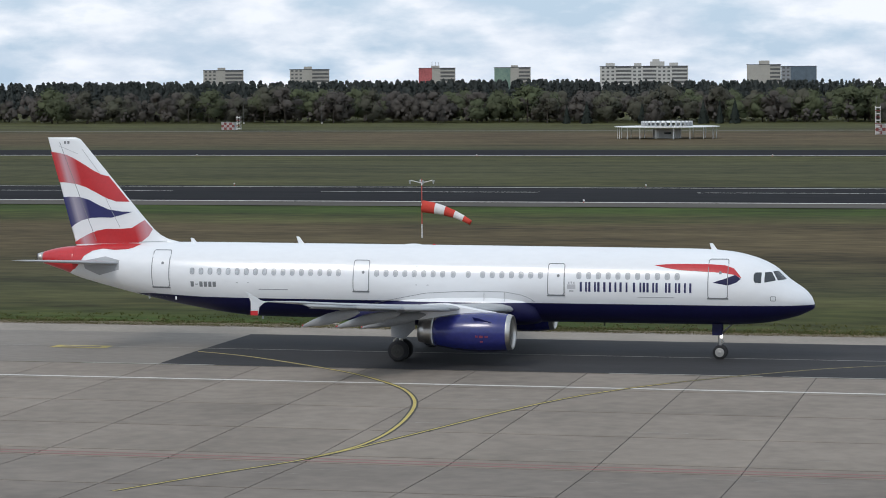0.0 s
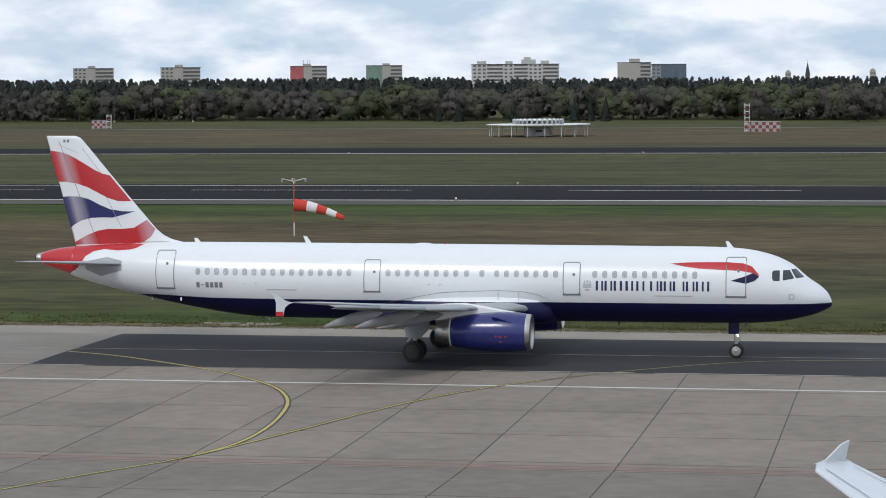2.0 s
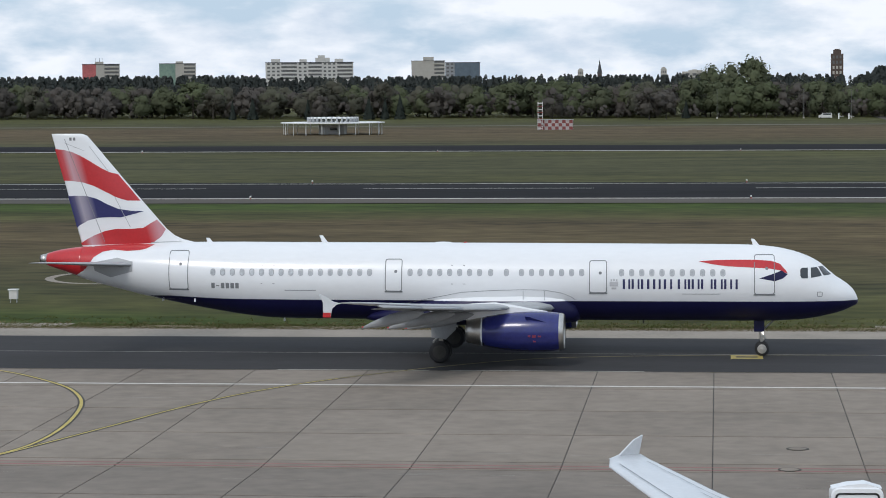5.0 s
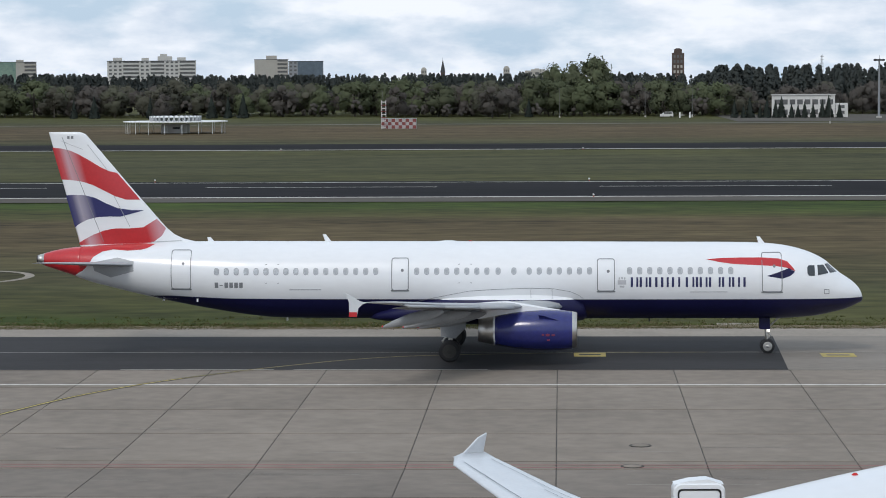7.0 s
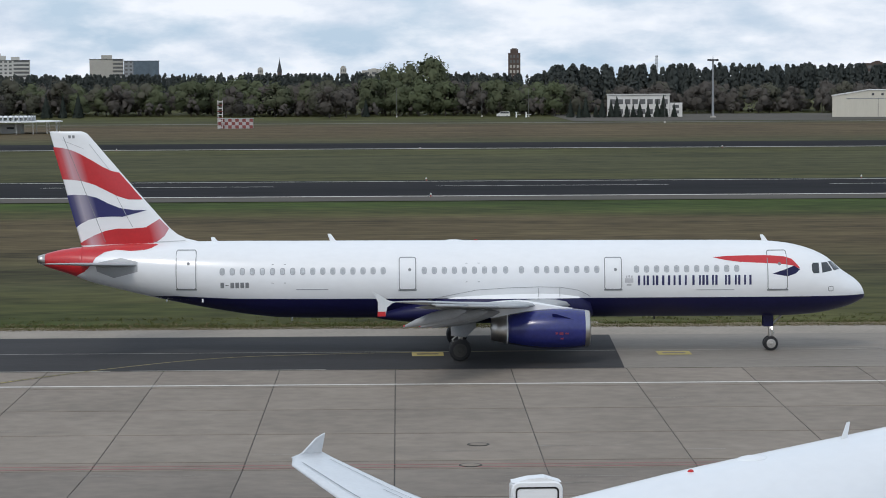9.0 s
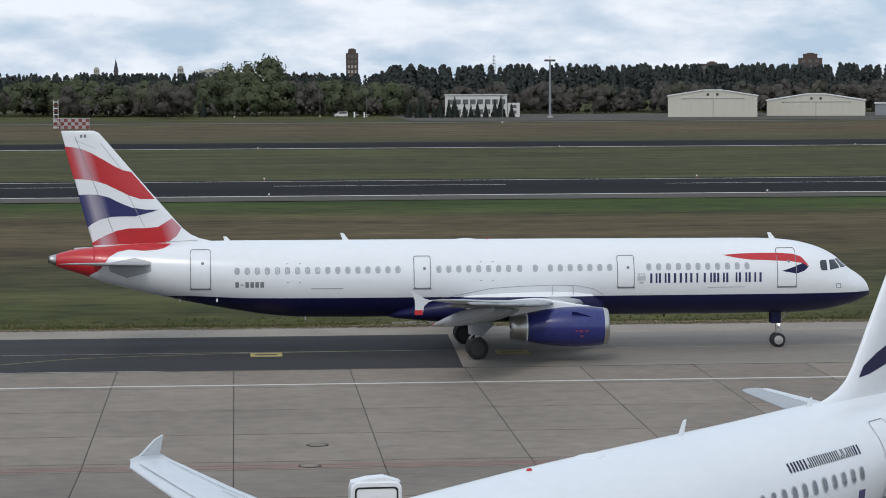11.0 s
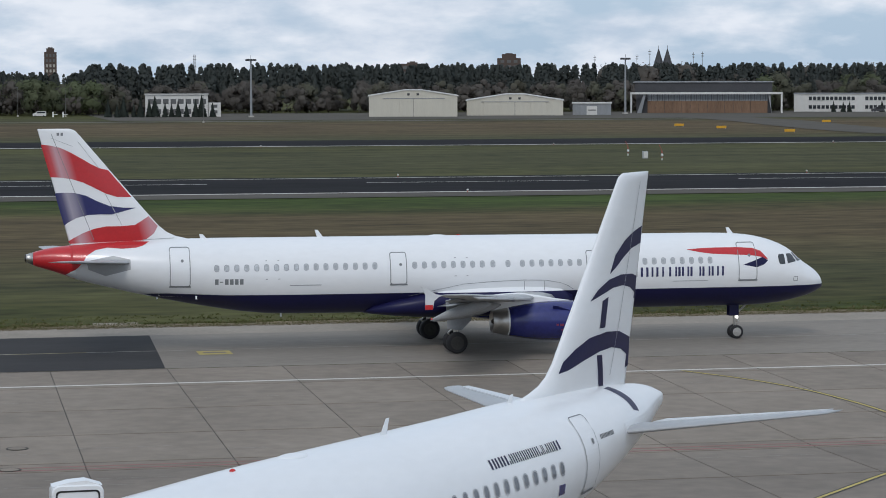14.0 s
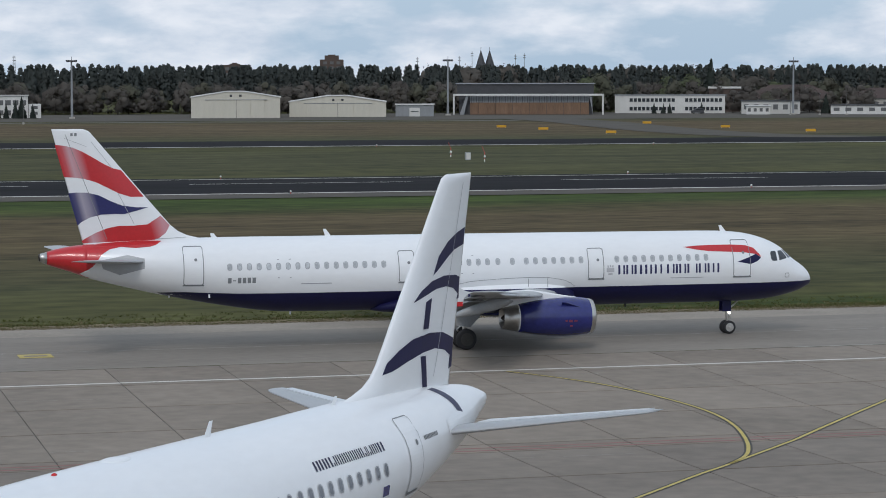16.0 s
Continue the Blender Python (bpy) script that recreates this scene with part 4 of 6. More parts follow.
for sg in (-1, 1):
    for w in WAVES:
        part("wave_mark", patch(w, pk_fh, sg, 0.008), M_NAVY, pk_fin, "navy wave mark")
    part("wave_mark", patch([(32.98, 5.84), (33.48, 5.83), (33.70, 5.50), (33.80, 5.15), (33.75, 4.90), (33.35, 4.92), (33.37, 5.2), (33.25, 5.5)], pk_shape.half, sg, 0.010, 0.1, 0.05), M_NAVY, parked, "navy wave mark")
    marks([(26.8, 27.2, 3.79, 4.06)], pk_shape, parked, M_ROYAL, (sg,), "flag_mark")
    # web address and type name as plain bars
    x = 23.35
    for k, wd in enumerate((0.30, 0.30, 0.30, 0.06, 0.2, 0.2, 0.2, 0.2, 0.2, 0.2, 0.2, 0.07, 0.14, 0.06, 0.2, 0.2, 0.32)):
        h1 = 5.17 if wd > 0.1 else 5.02
        marks([(x, x + wd * 0.3, 4.94, h1), (x + wd * 0.6, x + wd * 0.9, 4.94, h1)] if wd > 0.1 else [(x, x + wd, 4.94, h1)], pk_shape, parked, M_NAVY, (sg,))
        x += wd + 0.04
    marks([(30.0 + 0.1 * k, 30.07 + 0.1 * k, 4.86, 4.98) for k in range(11)], pk_shape, parked, M_LINE, (sg,))
    marks([(24.9, 26.4, 3.70, 3.80), (25.0, 25.9, 3.55, 3.62)], pk_shape, parked, M_NAVY, (sg,))



# ---- pavements and their paint ----
def ribbon_mesh(pts, wide, lift, steps=8):
    """A painted line of that width through points on the ground, rounded between them."""
    P = [Vector((a, b, 0)) for a, b in pts]
    path = []
    for i in range(len(P) - 1):
        p0, p1, p2, p3 = P[max(i - 1, 0)], P[i], P[i + 1], P[min(i + 2, len(P) - 1)]
        for k in range(steps):
            t = k / steps
            path.append(0.5 * ((2 * p1) + (p2 - p0) * t + (2 * p0 - 5 * p1 + 4 * p2 - p3) * t * t + (3 * p1 - p0 - 3 * p2 + p3) * t ** 3))
    path.append(P[-1])
    bm = bmesh.new()
    prev = None
    for i, p in enumerate(path):
        d = (path[min(i + 1, len(path) - 1)] - path[max(i - 1, 0)]).normalized()
        n = Vector((-d.y, d.x, 0)) * wide / 2
        row = [bm.verts.new((q.x, q.y, gz(q.y) + lift)) for q in (p + n, p - n)]
        if prev:
            bm.faces.new((prev[1], row[1], row[0], prev[0]))
        prev = row
    return bm


def rects(rows, lift):
    """Flat painted rectangles x0, x1, y0, y1 on the ground."""
    bm = bmesh.new()
    for x0, x1, y0, y1 in rows:
        bm.faces.new([bm.verts.new((x, y, gz(y) + lift)) for x, y in ((x0, y0), (x1, y0), (x1, y1), (x0, y1))])
    return bm


apron = tagged(part("apron", strip(-500, 500, -300, 129.05, -0.03, 4), M_JOINT), "apron of large weathered concrete slabs with dark joints", "apron", kind="structure")
bm = strip(-47.35, 11.8, 129.1, 145.35, 0.006)
for v in bm.verts:
    if v.co.x > 0:
        v.co.x = 11.5 + (v.co.y - 129.1) / 16.25 * 0.55
asphalt = tagged(part("asphalt_patch", bm, M_ASPHALT), "dark asphalt section of the concrete taxiway", "asphalt", kind="structure")
M_OLDLINE = material("worn_pale_paint", (0.33, 0.32, 0.28), 0.8, vary=0.3, scale=1.2)
line = tagged(part("taxiway_line", rects([(-400, 400, 123.05, 123.37)], 0.008), M_PAINT_W), "long white edge line on the apron", "road marking", kind="structure")
tagged(part("taxiway_line", rects([(-400, 400, 136.86, 136.98)], 0.012), M_OLDLINE), "thin worn pale centre line of the taxiway", "road marking", kind="structure")
rows = []
rnd = random.Random(5)
x = -120.0
while x < 120:
    ln = rnd.uniform(3, 11)
    if rnd.random() < 0.45:
        rows.append((x, x + ln, 129.0, 129.22))
    x += ln + rnd.uniform(1, 9)
tagged(part("taxiway_line", rects(rows, 0.010), M_OLDLINE), "broken worn white strip at the taxiway edge", "road marking", kind="structure")
for y in (98.3, 98.95):
    tagged(part("red_line", rects([(-300, 300, y - 0.09, y + 0.09)], 0.008), M_PAINT_R), "faded red line across the apron slabs", "road marking", kind="structure")
rows = []
for k in range(60):
    x, y, ln = rnd.uniform(-75, 85), rnd.choice((103.0, 101.6, 117.5, 120.0, 109.0, 94.5, 96.0)) + rnd.uniform(-0.8, 0.8), rnd.uniform(0.6, 5)
    rows.append((x, x + ln, y, y + rnd.uniform(0.02, 0.07)))
tagged(part("scuff_marks", rects(rows, 0.0075), material("pale_scuff", (0.30, 0.28, 0.25), 0.9, vary=0.3, scale=3)), "pale scuffs and worn paint on the slabs", "scuffs", kind="stuff")
CURVES = ([(-34.31, 88.51), (-31.86, 94.43), (-29.48, 99.72), (-28.0, 104.0), (-26.54, 108.69), (-25.06, 113.59), (-23.33, 118.28), (-21.3, 122.26), (-18.98, 125.6), (-16.5, 128.5)],
          [(-29.9, 98.7), (-28.88, 101.86), (-28.52, 104.6), (-28.57, 108.14), (-29.0, 112.2), (-29.72, 116.1), (-30.84, 119.46), (-32.29, 122.29), (-35.08, 126.0), (-37.64, 128.52), (-41.0, 131.3), (-43.97, 133.49), (-47.2, 135.2)],
          [(24.2, 77.3), (28.2, 81.95), (31.87, 86.2), (34.64, 89.4), (36.65, 91.58), (38.2, 93.7), (39.35, 96.2), (40.35, 99.1), (41.2, 102.4), (41.62, 105.6), (41.6, 108.5), (41.2, 112.0), (40.5, 115.5), (39.1, 119.2), (37.0, 122.9)],
          [(36.65, 91.58), (39.33, 94.63), (41.74, 97.39), (44.24, 100.3), (47.05, 103.5), (50.94, 107.9), (60, 118), (68, 126)])
for i, c in enumerate(CURVES):
    tagged(part("lead_line_border", ribbon_mesh(c, 0.34, 0.009), M_PAINT_K), "dark border under a yellow lead-in line", "road marking", kind="structure")
    tagged(part("lead_line", ribbon_mesh(c, 0.16 if i != 0 else 0.13, 0.013), M_PAINT_Y), "yellow curved lead-in line on the apron", "road marking", kind="structure")
M_OLDYELLOW = material("worn_yellow_paint", (0.24, 0.2, 0.075), 0.8, vary=0.35, scale=1.5)
tagged(part("lead_line", ribbon_mesh([(-18.98, 125.6), (-16.5, 128.5), (-13.95, 131.0), (-11.24, 133.3), (-7.5, 135.2), (0, 136.5), (8, 136.9)], 0.16, 0.014), M_OLDYELLOW), "worn pale yellow lead-in line joining the taxiway", "road marking", kind="structure")
for x0, x1, y0, y1, worn in ((0.66, 2.36, 134.7, 136.6, 0), (13.8, 15.6, 134.5, 136.3, 1), (-56.4, -53.0, 135.9, 137.2, 1)):
    box_mark = tagged(part("taxiway_sign_mark", rects([(x0, x1, y0, y1)], 0.016), M_PAINT_Y), "yellow painted rectangle on the taxiway", "road marking", kind="structure")
    w = (x1 - x0) * 0.16
    part("letter_bar", rects([(x0 + w, x1 - w, (y0 + y1) / 2 - 0.28, (y0 + y1) / 2 + 0.28)], 0.020), M_PAINT_K if not worn else M_TAXI, box_mark)

# manholes in the drain row
def manhole(x, y):
    m = thing("manhole", "round dark iron manhole cover set in the concrete apron", "manhole", Matrix.Translation((x, y, gz(y))), group="manholes")
    bm = bmesh.new()
    bmesh.ops.create_cone(bm, cap_ends=True, segments=28, radius1=0.46, radius2=0.46, depth=0.04, matrix=Matrix.Translation((0, 0, 0.0)))
    part("rim", bm, M_PAINT_K, m)
    bm = bmesh.new()
    bmesh.ops.create_cone(bm, cap_ends=True, segments=28, radius1=0.36, radius2=0.36, depth=0.05, matrix=Matrix.Translation((0, 0, 0.0)))
    part("cover", bm, M_CONCRETE, m)


manhole(3.22, 103.93)
manhole(2.75, 98.65)

# runway edges, dashes and shoulders
M_RSHOULDER = material("grey_runway_shoulder", (0.112, 0.104, 0.092), 1.0, spec=0.02, vary=0.15, scale=0.1, stretch=(0.2, 1, 1))
tagged(part("runway_shoulder", strip(-1500, 1500, 304.5, 315.6, 0.024), M_RSHOULDER), "grey concrete shoulder of the runway", "pavement", kind="structure")
tagged(part("runway_line", rects([(-1500, 1500, 315.6, 316.7)], 0.03), M_PAINT_W), "white runway edge line", "road marking", kind="structure")
tagged(part("runway_line", rects([(-1500, 1500, 360.4, 361.6)], 0.03), M_PAINT_W), "white runway edge line", "road marking", kind="structure")
tagged(part("runway_line", rects([(-1500, 1500, 525.2, 527.0)], 0.04), M_PAINT_W), "white runway edge line", "road marking", kind="structure")
for k in range(-6, 7):
    x = 5.0 + 52.5 * k
    tagged(part("centre_dash", rects([(x, x + 31, CREST1 - 0.45, CREST1 + 0.45)], 0.024), M_PAINT_W), "long white runway centre dash", "road marking", group="centre dashes", kind="structure")
M_ROADP = material("pale_service_road", (0.17, 0.165, 0.15), 0.95, spec=0.1, vary=0.15, scale=0.1, stretch=(0.2, 1, 1))
tagged(part("service_road", strip(-900, 250, 812, 820, 0.03), M_ROADP), "pale service road before the woods", "road", kind="structure")
far_apron = tagged(part("far_apron", strip(58, 700, 838, 990, 0.02), M_RSHOULDER), "grey apron in front of the hangars", "apron", kind="structure")
bm = ribbon_mesh([(265, 850), (262, 780), (250, 700), (243, 630), (246, 590), (262, 566)], 24, 0.05)
tagged(part("link_taxiway", bm, M_RSHOULDER), "grey taxiway linking hangars and runway", "taxiway", kind="structure")
# small concrete pad and a tyre-worn ring in the grass
tagged(part("grass_pad", strip(9.3, 12.0, 150.4, 153.4, -0.01), M_SHOULDER), "small concrete pad in the grass edge", "pavement", kind="structure")
tagged(part("grass_pad", strip(-44.5, -39.5, 150.4, 153.2, -0.01), M_SHOULDER), "small concrete pad in the grass edge", "pavement", kind="structure")
ring = [(-45.5 + 6.5 * math.cos(2 * math.pi * k / 24) * 0.8, 190 + 6.5 * math.sin(2 * math.pi * k / 24)) for k in range(25)]
tagged(part("path_ring", ribbon_mesh(ring, 0.7, -0.02), M_SHOULDER), "pale worn ring in the grass", "path", kind="structure")

# crumbling earth where the grass ends
rnd = random.Random(17)
bm = bmesh.new()
prev, x, a, b = None, -80.0, 0.3, 0.5
while x < 90:
    a = min(max(a + rnd.uniform(-0.22, 0.22), -0.15), 0.75)
    b = min(max(b + rnd.uniform(-0.3, 0.3), 0.1), 1.3)
    row = [bm.verts.new((x, GRASS_EDGE - a, gz(GRASS_EDGE) + 0.012)), bm.verts.new((x, GRASS_EDGE + 0.1 + b, gz(GRASS_EDGE) + 0.012))]
    if prev:
        bm.faces.new((prev[0], row[0], row[1], prev[1]))
    prev = row
    x += rnd.uniform(0.12, 0.5)
tagged(part("verge_earth", bm, material("pale_dry_earth", (0.20, 0.165, 0.115), 0.95, vary=0.55, scale=0.9, fine=7, bump=0.4, spec=0.05)), "ragged strip of pale dry earth at the grass edge", "earth", kind="structure")

# ---- windsock ----
M_SOCK_R = material("orange_red_cloth", (0.58, 0.055, 0.035), 0.8, vary=0.15, scale=2)
M_SOCK_W = material("white_cloth", (0.75, 0.73, 0.72), 0.8, vary=0.1, scale=2)
M_POLE_R = material("faded_red_paint", (0.38, 0.07, 0.05), 0.6, vary=0.15, scale=2)
sock = thing("windsock", "orange and white windsock on a striped pole with a lamp cross", "windsock", Matrix.Translation((-61.1, 242.0, 0)))
for z0, z1, m in ((-0.1, 1.3, M_SOCK_W), (1.3, 2.2, M_POLE_R), (2.2, 3.0, M_POLE_R), (3.0, 3.3, M_SOCK_W), (3.3, 5.1, M_POLE_R), (5.1, 5.45, M_SOCK_W)):
    part("pole", tube(bmesh.new(), (0, 0, z0), (0, 0, z1), 0.06, 0.055, 10), m, sock)
for a in (20, 110, 200, 290):
    dx, dy = math.cos(radians(a)) * 1.15, math.sin(radians(a)) * 1.15
    arm = part("lamp_arm", tube(bmesh.new(), (0, 0, 5.35), (dx, dy, 5.62), 0.04, 0.03, 8), M_SOCK_W, sock)
    bm = bmesh.new()
    tube(bm, (dx, dy, 5.6), (dx, dy, 5.25), 0.13, 0.05, 10)
    part("lamp", bm, M_GREYP, arm)
bm = bmesh.new()
tube(bm, (0, 0, 5.4), (0, 0, 5.75), 0.07, 0.05, 10)
part("lamp", bm, M_POLE_R, sock)
SOCK_LEN, SOCK_R = (1.28, 1.02, 1.0, 1.0, 0.85), (0.60, 0.55, 0.46, 0.38, 0.30, 0.23)
sock_segments = []
for k in range(5):
    rings = []
    for j in range(5):
        u = j / 4
        r = SOCK_R[k] + (SOCK_R[k + 1] - SOCK_R[k]) * u
        rings.append([((SOCK_LEN[k] + 0.03) * u, 0.7 * r * math.cos(2 * math.pi * i / 18), r * math.sin(2 * math.pi * i / 18)) for i in range(18)])
    sock_segments.append(part("sock_segment", loft(rings, cap=k == 4), M_SOCK_R if k % 2 == 0 else M_SOCK_W, sock, "orange cloth ring" if k % 2 == 0 else "white cloth ring", smooth=True))

# ---- pole box in the foreground ----
pole_box = thing("guidance_box", "white rounded display box with black-edged face on a pole", "sign", Matrix.Translation((1.59, 29.58, 0.1)) @ pose(0, 0, 0, 0, 0, 3))
bm = bmesh.new()
rings = []
for y, g in ((-0.16, 0.0), (-0.14, 0.012), (0.14, 0.012), (0.16, 0.0)):
    rings.append([(p[0], y, p[1]) for p in round_rect(-0.30 - g + 0.01, 0.30 + g - 0.01, 9.35 - g, 10.0 + g, 0.09, 5)])
shell = part("shell", loft(rings), M_WHITE, pole_box, smooth=False)
rings = [[(-0.29, y, 10.0), (-0.1, y, 10.045), (0.1, y, 10.06), (0.29, y, 10.0)] for y in (-0.13, 0.13)]
part("cap", loft(rings), M_WHITE, pole_box)
bm = bmesh.new()
out, inn = round_rect(-0.255, 0.255, 9.42, 9.955, 0.05, 5), round_rect(-0.235, 0.235, 9.44, 9.935, 0.04, 5)
A = [bm.verts.new((a, -0.168, b)) for a, b in out]
B = [bm.verts.new((a, -0.168, b)) for a, b in inn]
for i in range(len(A)):
    bm.faces.new((A[i], A[(i + 1) % len(A)], B[(i + 1) % len(A)], B[i]))
part("face_rim", bm, M_BLACK, shell, "thin black rim")
rings = []
for r0, y in ((0.05, -0.165), (0.10, -0.165), (0.10, -0.19), (0.05, -0.19), (0.05, -0.165)):
    rings.append([(r0 * math.cos(2 * math.pi * i / 24), y, 9.70 + r0 * math.sin(2 * math.pi * i / 24)) for i in range(24)])
part("lens_ring", loft(rings, cap=False), M_BLACK, shell, "black lens ring", smooth=True)
part("pole", tube(bmesh.new(), (0, 0, -0.05), (0, 0, 9.4), 0.09, 0.08, 14), M_GREYP, pole_box)

# ---- runway edge lights and marker posts ----
M_LAMP = material("white_plastic", (0.8, 0.8, 0.78), 0.4)


def edge_light():
    lt = thing("runway_light", "small white runway edge light on a short stem", "light", group="runway edge lights")
    part("stem", tube(bmesh.new(), (0, 0, -0.08), (0, 0, 0.25), 0.07, 0.06, 8), M_POLE_R, lt)
    bm = bmesh.new()
    bmesh.ops.create_uvsphere(bm, u_segments=10, v_segments=6, radius=0.13, matrix=Matrix.Translation((0, 0, 0.33)))
    part("globe", bm, M_LAMP, lt, smooth=True)
    return lt


first = edge_light()
spots = [(4.0 + 62.4 * k, y) for k in range(-6, 7) for y in (314.5, 363.5)] + [(4.5 + 62.2 * k, y) for k in range(-5, 6) for y in (522.5,)]
first.matrix_basis = Matrix.Translation((spots[0][0], spots[0][1], gz(spots[0][1]) + 0.02))
for x, y in spots[1:]:
    copy_thing(first, Matrix.Translation((x, y, gz(y) + 0.02)))

# ---- navigation hut with its disc of antennas ----
M_WALLW = material("white_render", (0.62, 0.61, 0.58), 0.8, vary=0.1, scale=0.5)
hut = thing("navigation_hut", "white hut with a wide round antenna disc on posts", "hut", Matrix.Translation((-106.4, 699, 0)))
part("body", boxes((-3.6, -2.5, 0, 3.6, 2.5, 2.6), bevel=0.05), M_WALLW, hut)
part("window", boxes((-0.4, -2.56, 1.2, 1.6, -2.52, 1.75)), M_GLASS, hut)
part("door", boxes((-2.6, -2.56, 0, -1.8, -2.52, 2.0)), M_LAMP, hut)
for r, z, t in ((14.5, 3.25, 0.18), (7.0, 3.3, 0.2)):
    bm = bmesh.new()
    bmesh.ops.create_cone(bm, cap_ends=True, segments=48, radius1=r, radius2=r, depth=t, matrix=Matrix.Translation((0, 0, z)))
    part("disc", bm, M_LAMP, hut)
bm = bmesh.new()
bmesh.ops.create_cone(bm, cap_ends=True, segments=48, radius1=7.0, radius2=7.0, depth=0.3, matrix=Matrix.Translation((0, 0, 4.55)))
part("upper_disc", bm, M_LAMP, hut)
for k in range(30):
    a = 2 * math.pi * k / 30
    part("antenna_pod", boxes((6.9 * math.cos(a) - 0.25, 6.9 * math.sin(a) - 0.25, 3.4, 6.9 * math.cos(a) + 0.25, 6.9 * math.sin(a) + 0.25, 4.8), bevel=0.08), M_GREYP, hut)
for k in range(18):
    a = 2 * math.pi * (k + 0.3) / 18
    part("post", tube(bmesh.new(), (13.6 * math.cos(a), 13.6 * math.sin(a), -0.1), (13.6 * math.cos(a), 13.6 * math.sin(a), 3.2), 0.09, n=8), M_LAMP, hut)

# ---- red and white checked sheds with their mast ----
M_CHECK_R = material("red_check_paint", (0.22, 0.06, 0.055), 0.8, vary=0.3, scale=1)
M_CHECK_W = material("grey_white_check_paint", (0.40, 0.38, 0.37), 0.8, vary=0.3, scale=1)


def checked_shed(x, y, wide, high, deep, cell, mast):
    shed = thing("checked_shed", "red and white checked shed with a small mast", "shed", Matrix.Translation((x, y, 0)), group="checked sheds")
    nx, nz = max(2, round(wide / cell)), max(2, round(high / cell))
    part("core", boxes((-wide / 2 + 0.05, -deep / 2 + 0.06, -0.1, wide / 2 - 0.05, deep / 2, high - 0.02)), M_GREYP, shed)
    for i in range(nx):
        for k in range(nz):
            a, b = -wide / 2 + wide * i / nx, high * k / nz
            part("panel", boxes((a + 0.01, -deep / 2, b + 0.01, a + wide / nx - 0.01, -deep / 2 + 0.05, b + high / nz - 0.01)), M_CHECK_R if (i + k) % 2 else M_CHECK_W, shed)
    part("roof", boxes((-wide / 2 - 0.1, -deep / 2 - 0.1, high, wide / 2 + 0.1, deep / 2 + 0.1, high + 0.12)), M_GREYP, shed)
    x0 = -wide / 2 + 0.2 if mast > 0 else wide / 2 + 1.0
    mast = abs(mast)
    w = 1.3
    for i, (a, b) in enumerate(((0, 0), (w, 0), (w, w), (0, w))):
        part("mast_leg", tube(bmesh.new(), (x0 + a, -deep / 2 - 1 + b, -0.1), (x0 + a, -deep / 2 - 1 + b, mast), 0.07, n=6), M_WALLW, shed)
    n = int(mast / 0.9)
    for k in range(n):
        z = mast * (k + 0.5) / n
        part("mast_brace", boxes((x0 - 0.1, -deep / 2 - 1.1, z - 0.13, x0 + w + 0.1, -deep / 2 - 0.95, z + 0.13)), M_CHECK_R if k % 2 else M_WALLW, shed)
    return shed


checked_shed(-47.8, 750, 10.4, 2.9, 3, 1.05, 8.3)
checked_shed(-282.5, 845, 4.8, 2.6, 2.5, 0.9, -4.8)

# ---- yellow taxi signs, small posts and box in the grass ----
M_SIGN = material("yellow_sign_face", (0.62, 0.33, 0.02), 0.6, vary=0.1, scale=1)
sgn = thing("taxi_sign", "low yellow taxiway sign box standing in the grass", "sign", group="taxi signs")
part("face", boxes((-1.4, -0.2, 0.15, 1.4, 0.1, 0.8), bevel=0.03), M_SIGN, sgn)
for x in (-1.2, 1.2):
    part("foot", boxes((x - 0.06, -0.1, -0.1, x + 0.06, 0.05, 0.18)), M_GREYP, sgn)
sgn.matrix_basis = Matrix.Translation((215.4, 621, 0))
for x, y in ((211.4, 666), (270, 679), (272.3, 624), (209.3, 699), (269.1, 742)):
    copy_thing(sgn, Matrix.Translation((x, y, 0)))
cab = thing("equipment_cabinet", "small grey-green equipment cabinet in the grass", "cabinet", Matrix.Translation((124.3, 436, -0.05)))
part("body", boxes((-0.45, -0.4, 0, 0.45, 0.4, 1.3), bevel=0.03), M_GREYP, cab)
part("door", boxes((-0.38, -0.43, 0.12, 0.38, -0.405, 1.2), bevel=0.01), M_WALLW, cab)
for x, y in ((125.6, 452), (124.5, 426)):
    ap = thing("approach_mast", "short orange-white mast with a lamp and slanting rod", "mast", Matrix.Translation((x, y, -0.05)), group="approach masts")
    for k in range(4):
        part("pole", tube(bmesh.new(), (0, 0, k * 0.4), (0, 0, k * 0.4 + 0.4), 0.09, n=8), M_POLE_R if k % 2 else M_LAMP, ap)
    part("rod", tube(bmesh.new(), (0, 0, 1.6), (-0.5, 0, 2.7), 0.05, n=6), M_POLE_R, ap)
    bm = bmesh.new()
    bmesh.ops.create_uvsphere(bm, u_segments=10, v_segments=6, radius=0.22, matrix=Matrix.Translation((0, -0.1, 0.9)))
    part("lamp", bm, M_LAMP, ap, smooth=True)


post_box = thing("marker_box", "small grey-white box on short legs in the grass", "box", Matrix.Translation((-47.59, 167.98, -0.05)))
part("body", boxes((-0.28, -0.2, 0.25, 0.28, 0.2, 0.85), bevel=0.03), M_WALLW, post_box)
part("lid", boxes((-0.34, -0.26, 0.85, 0.34, 0.26, 0.92), bevel=0.01), M_LAMP, post_box)
for x in (-0.22, 0.22):
    part("leg", boxes((x - 0.03, -0.03, 0, x + 0.03, 0.03, 0.26)), M_GREYP, post_box)



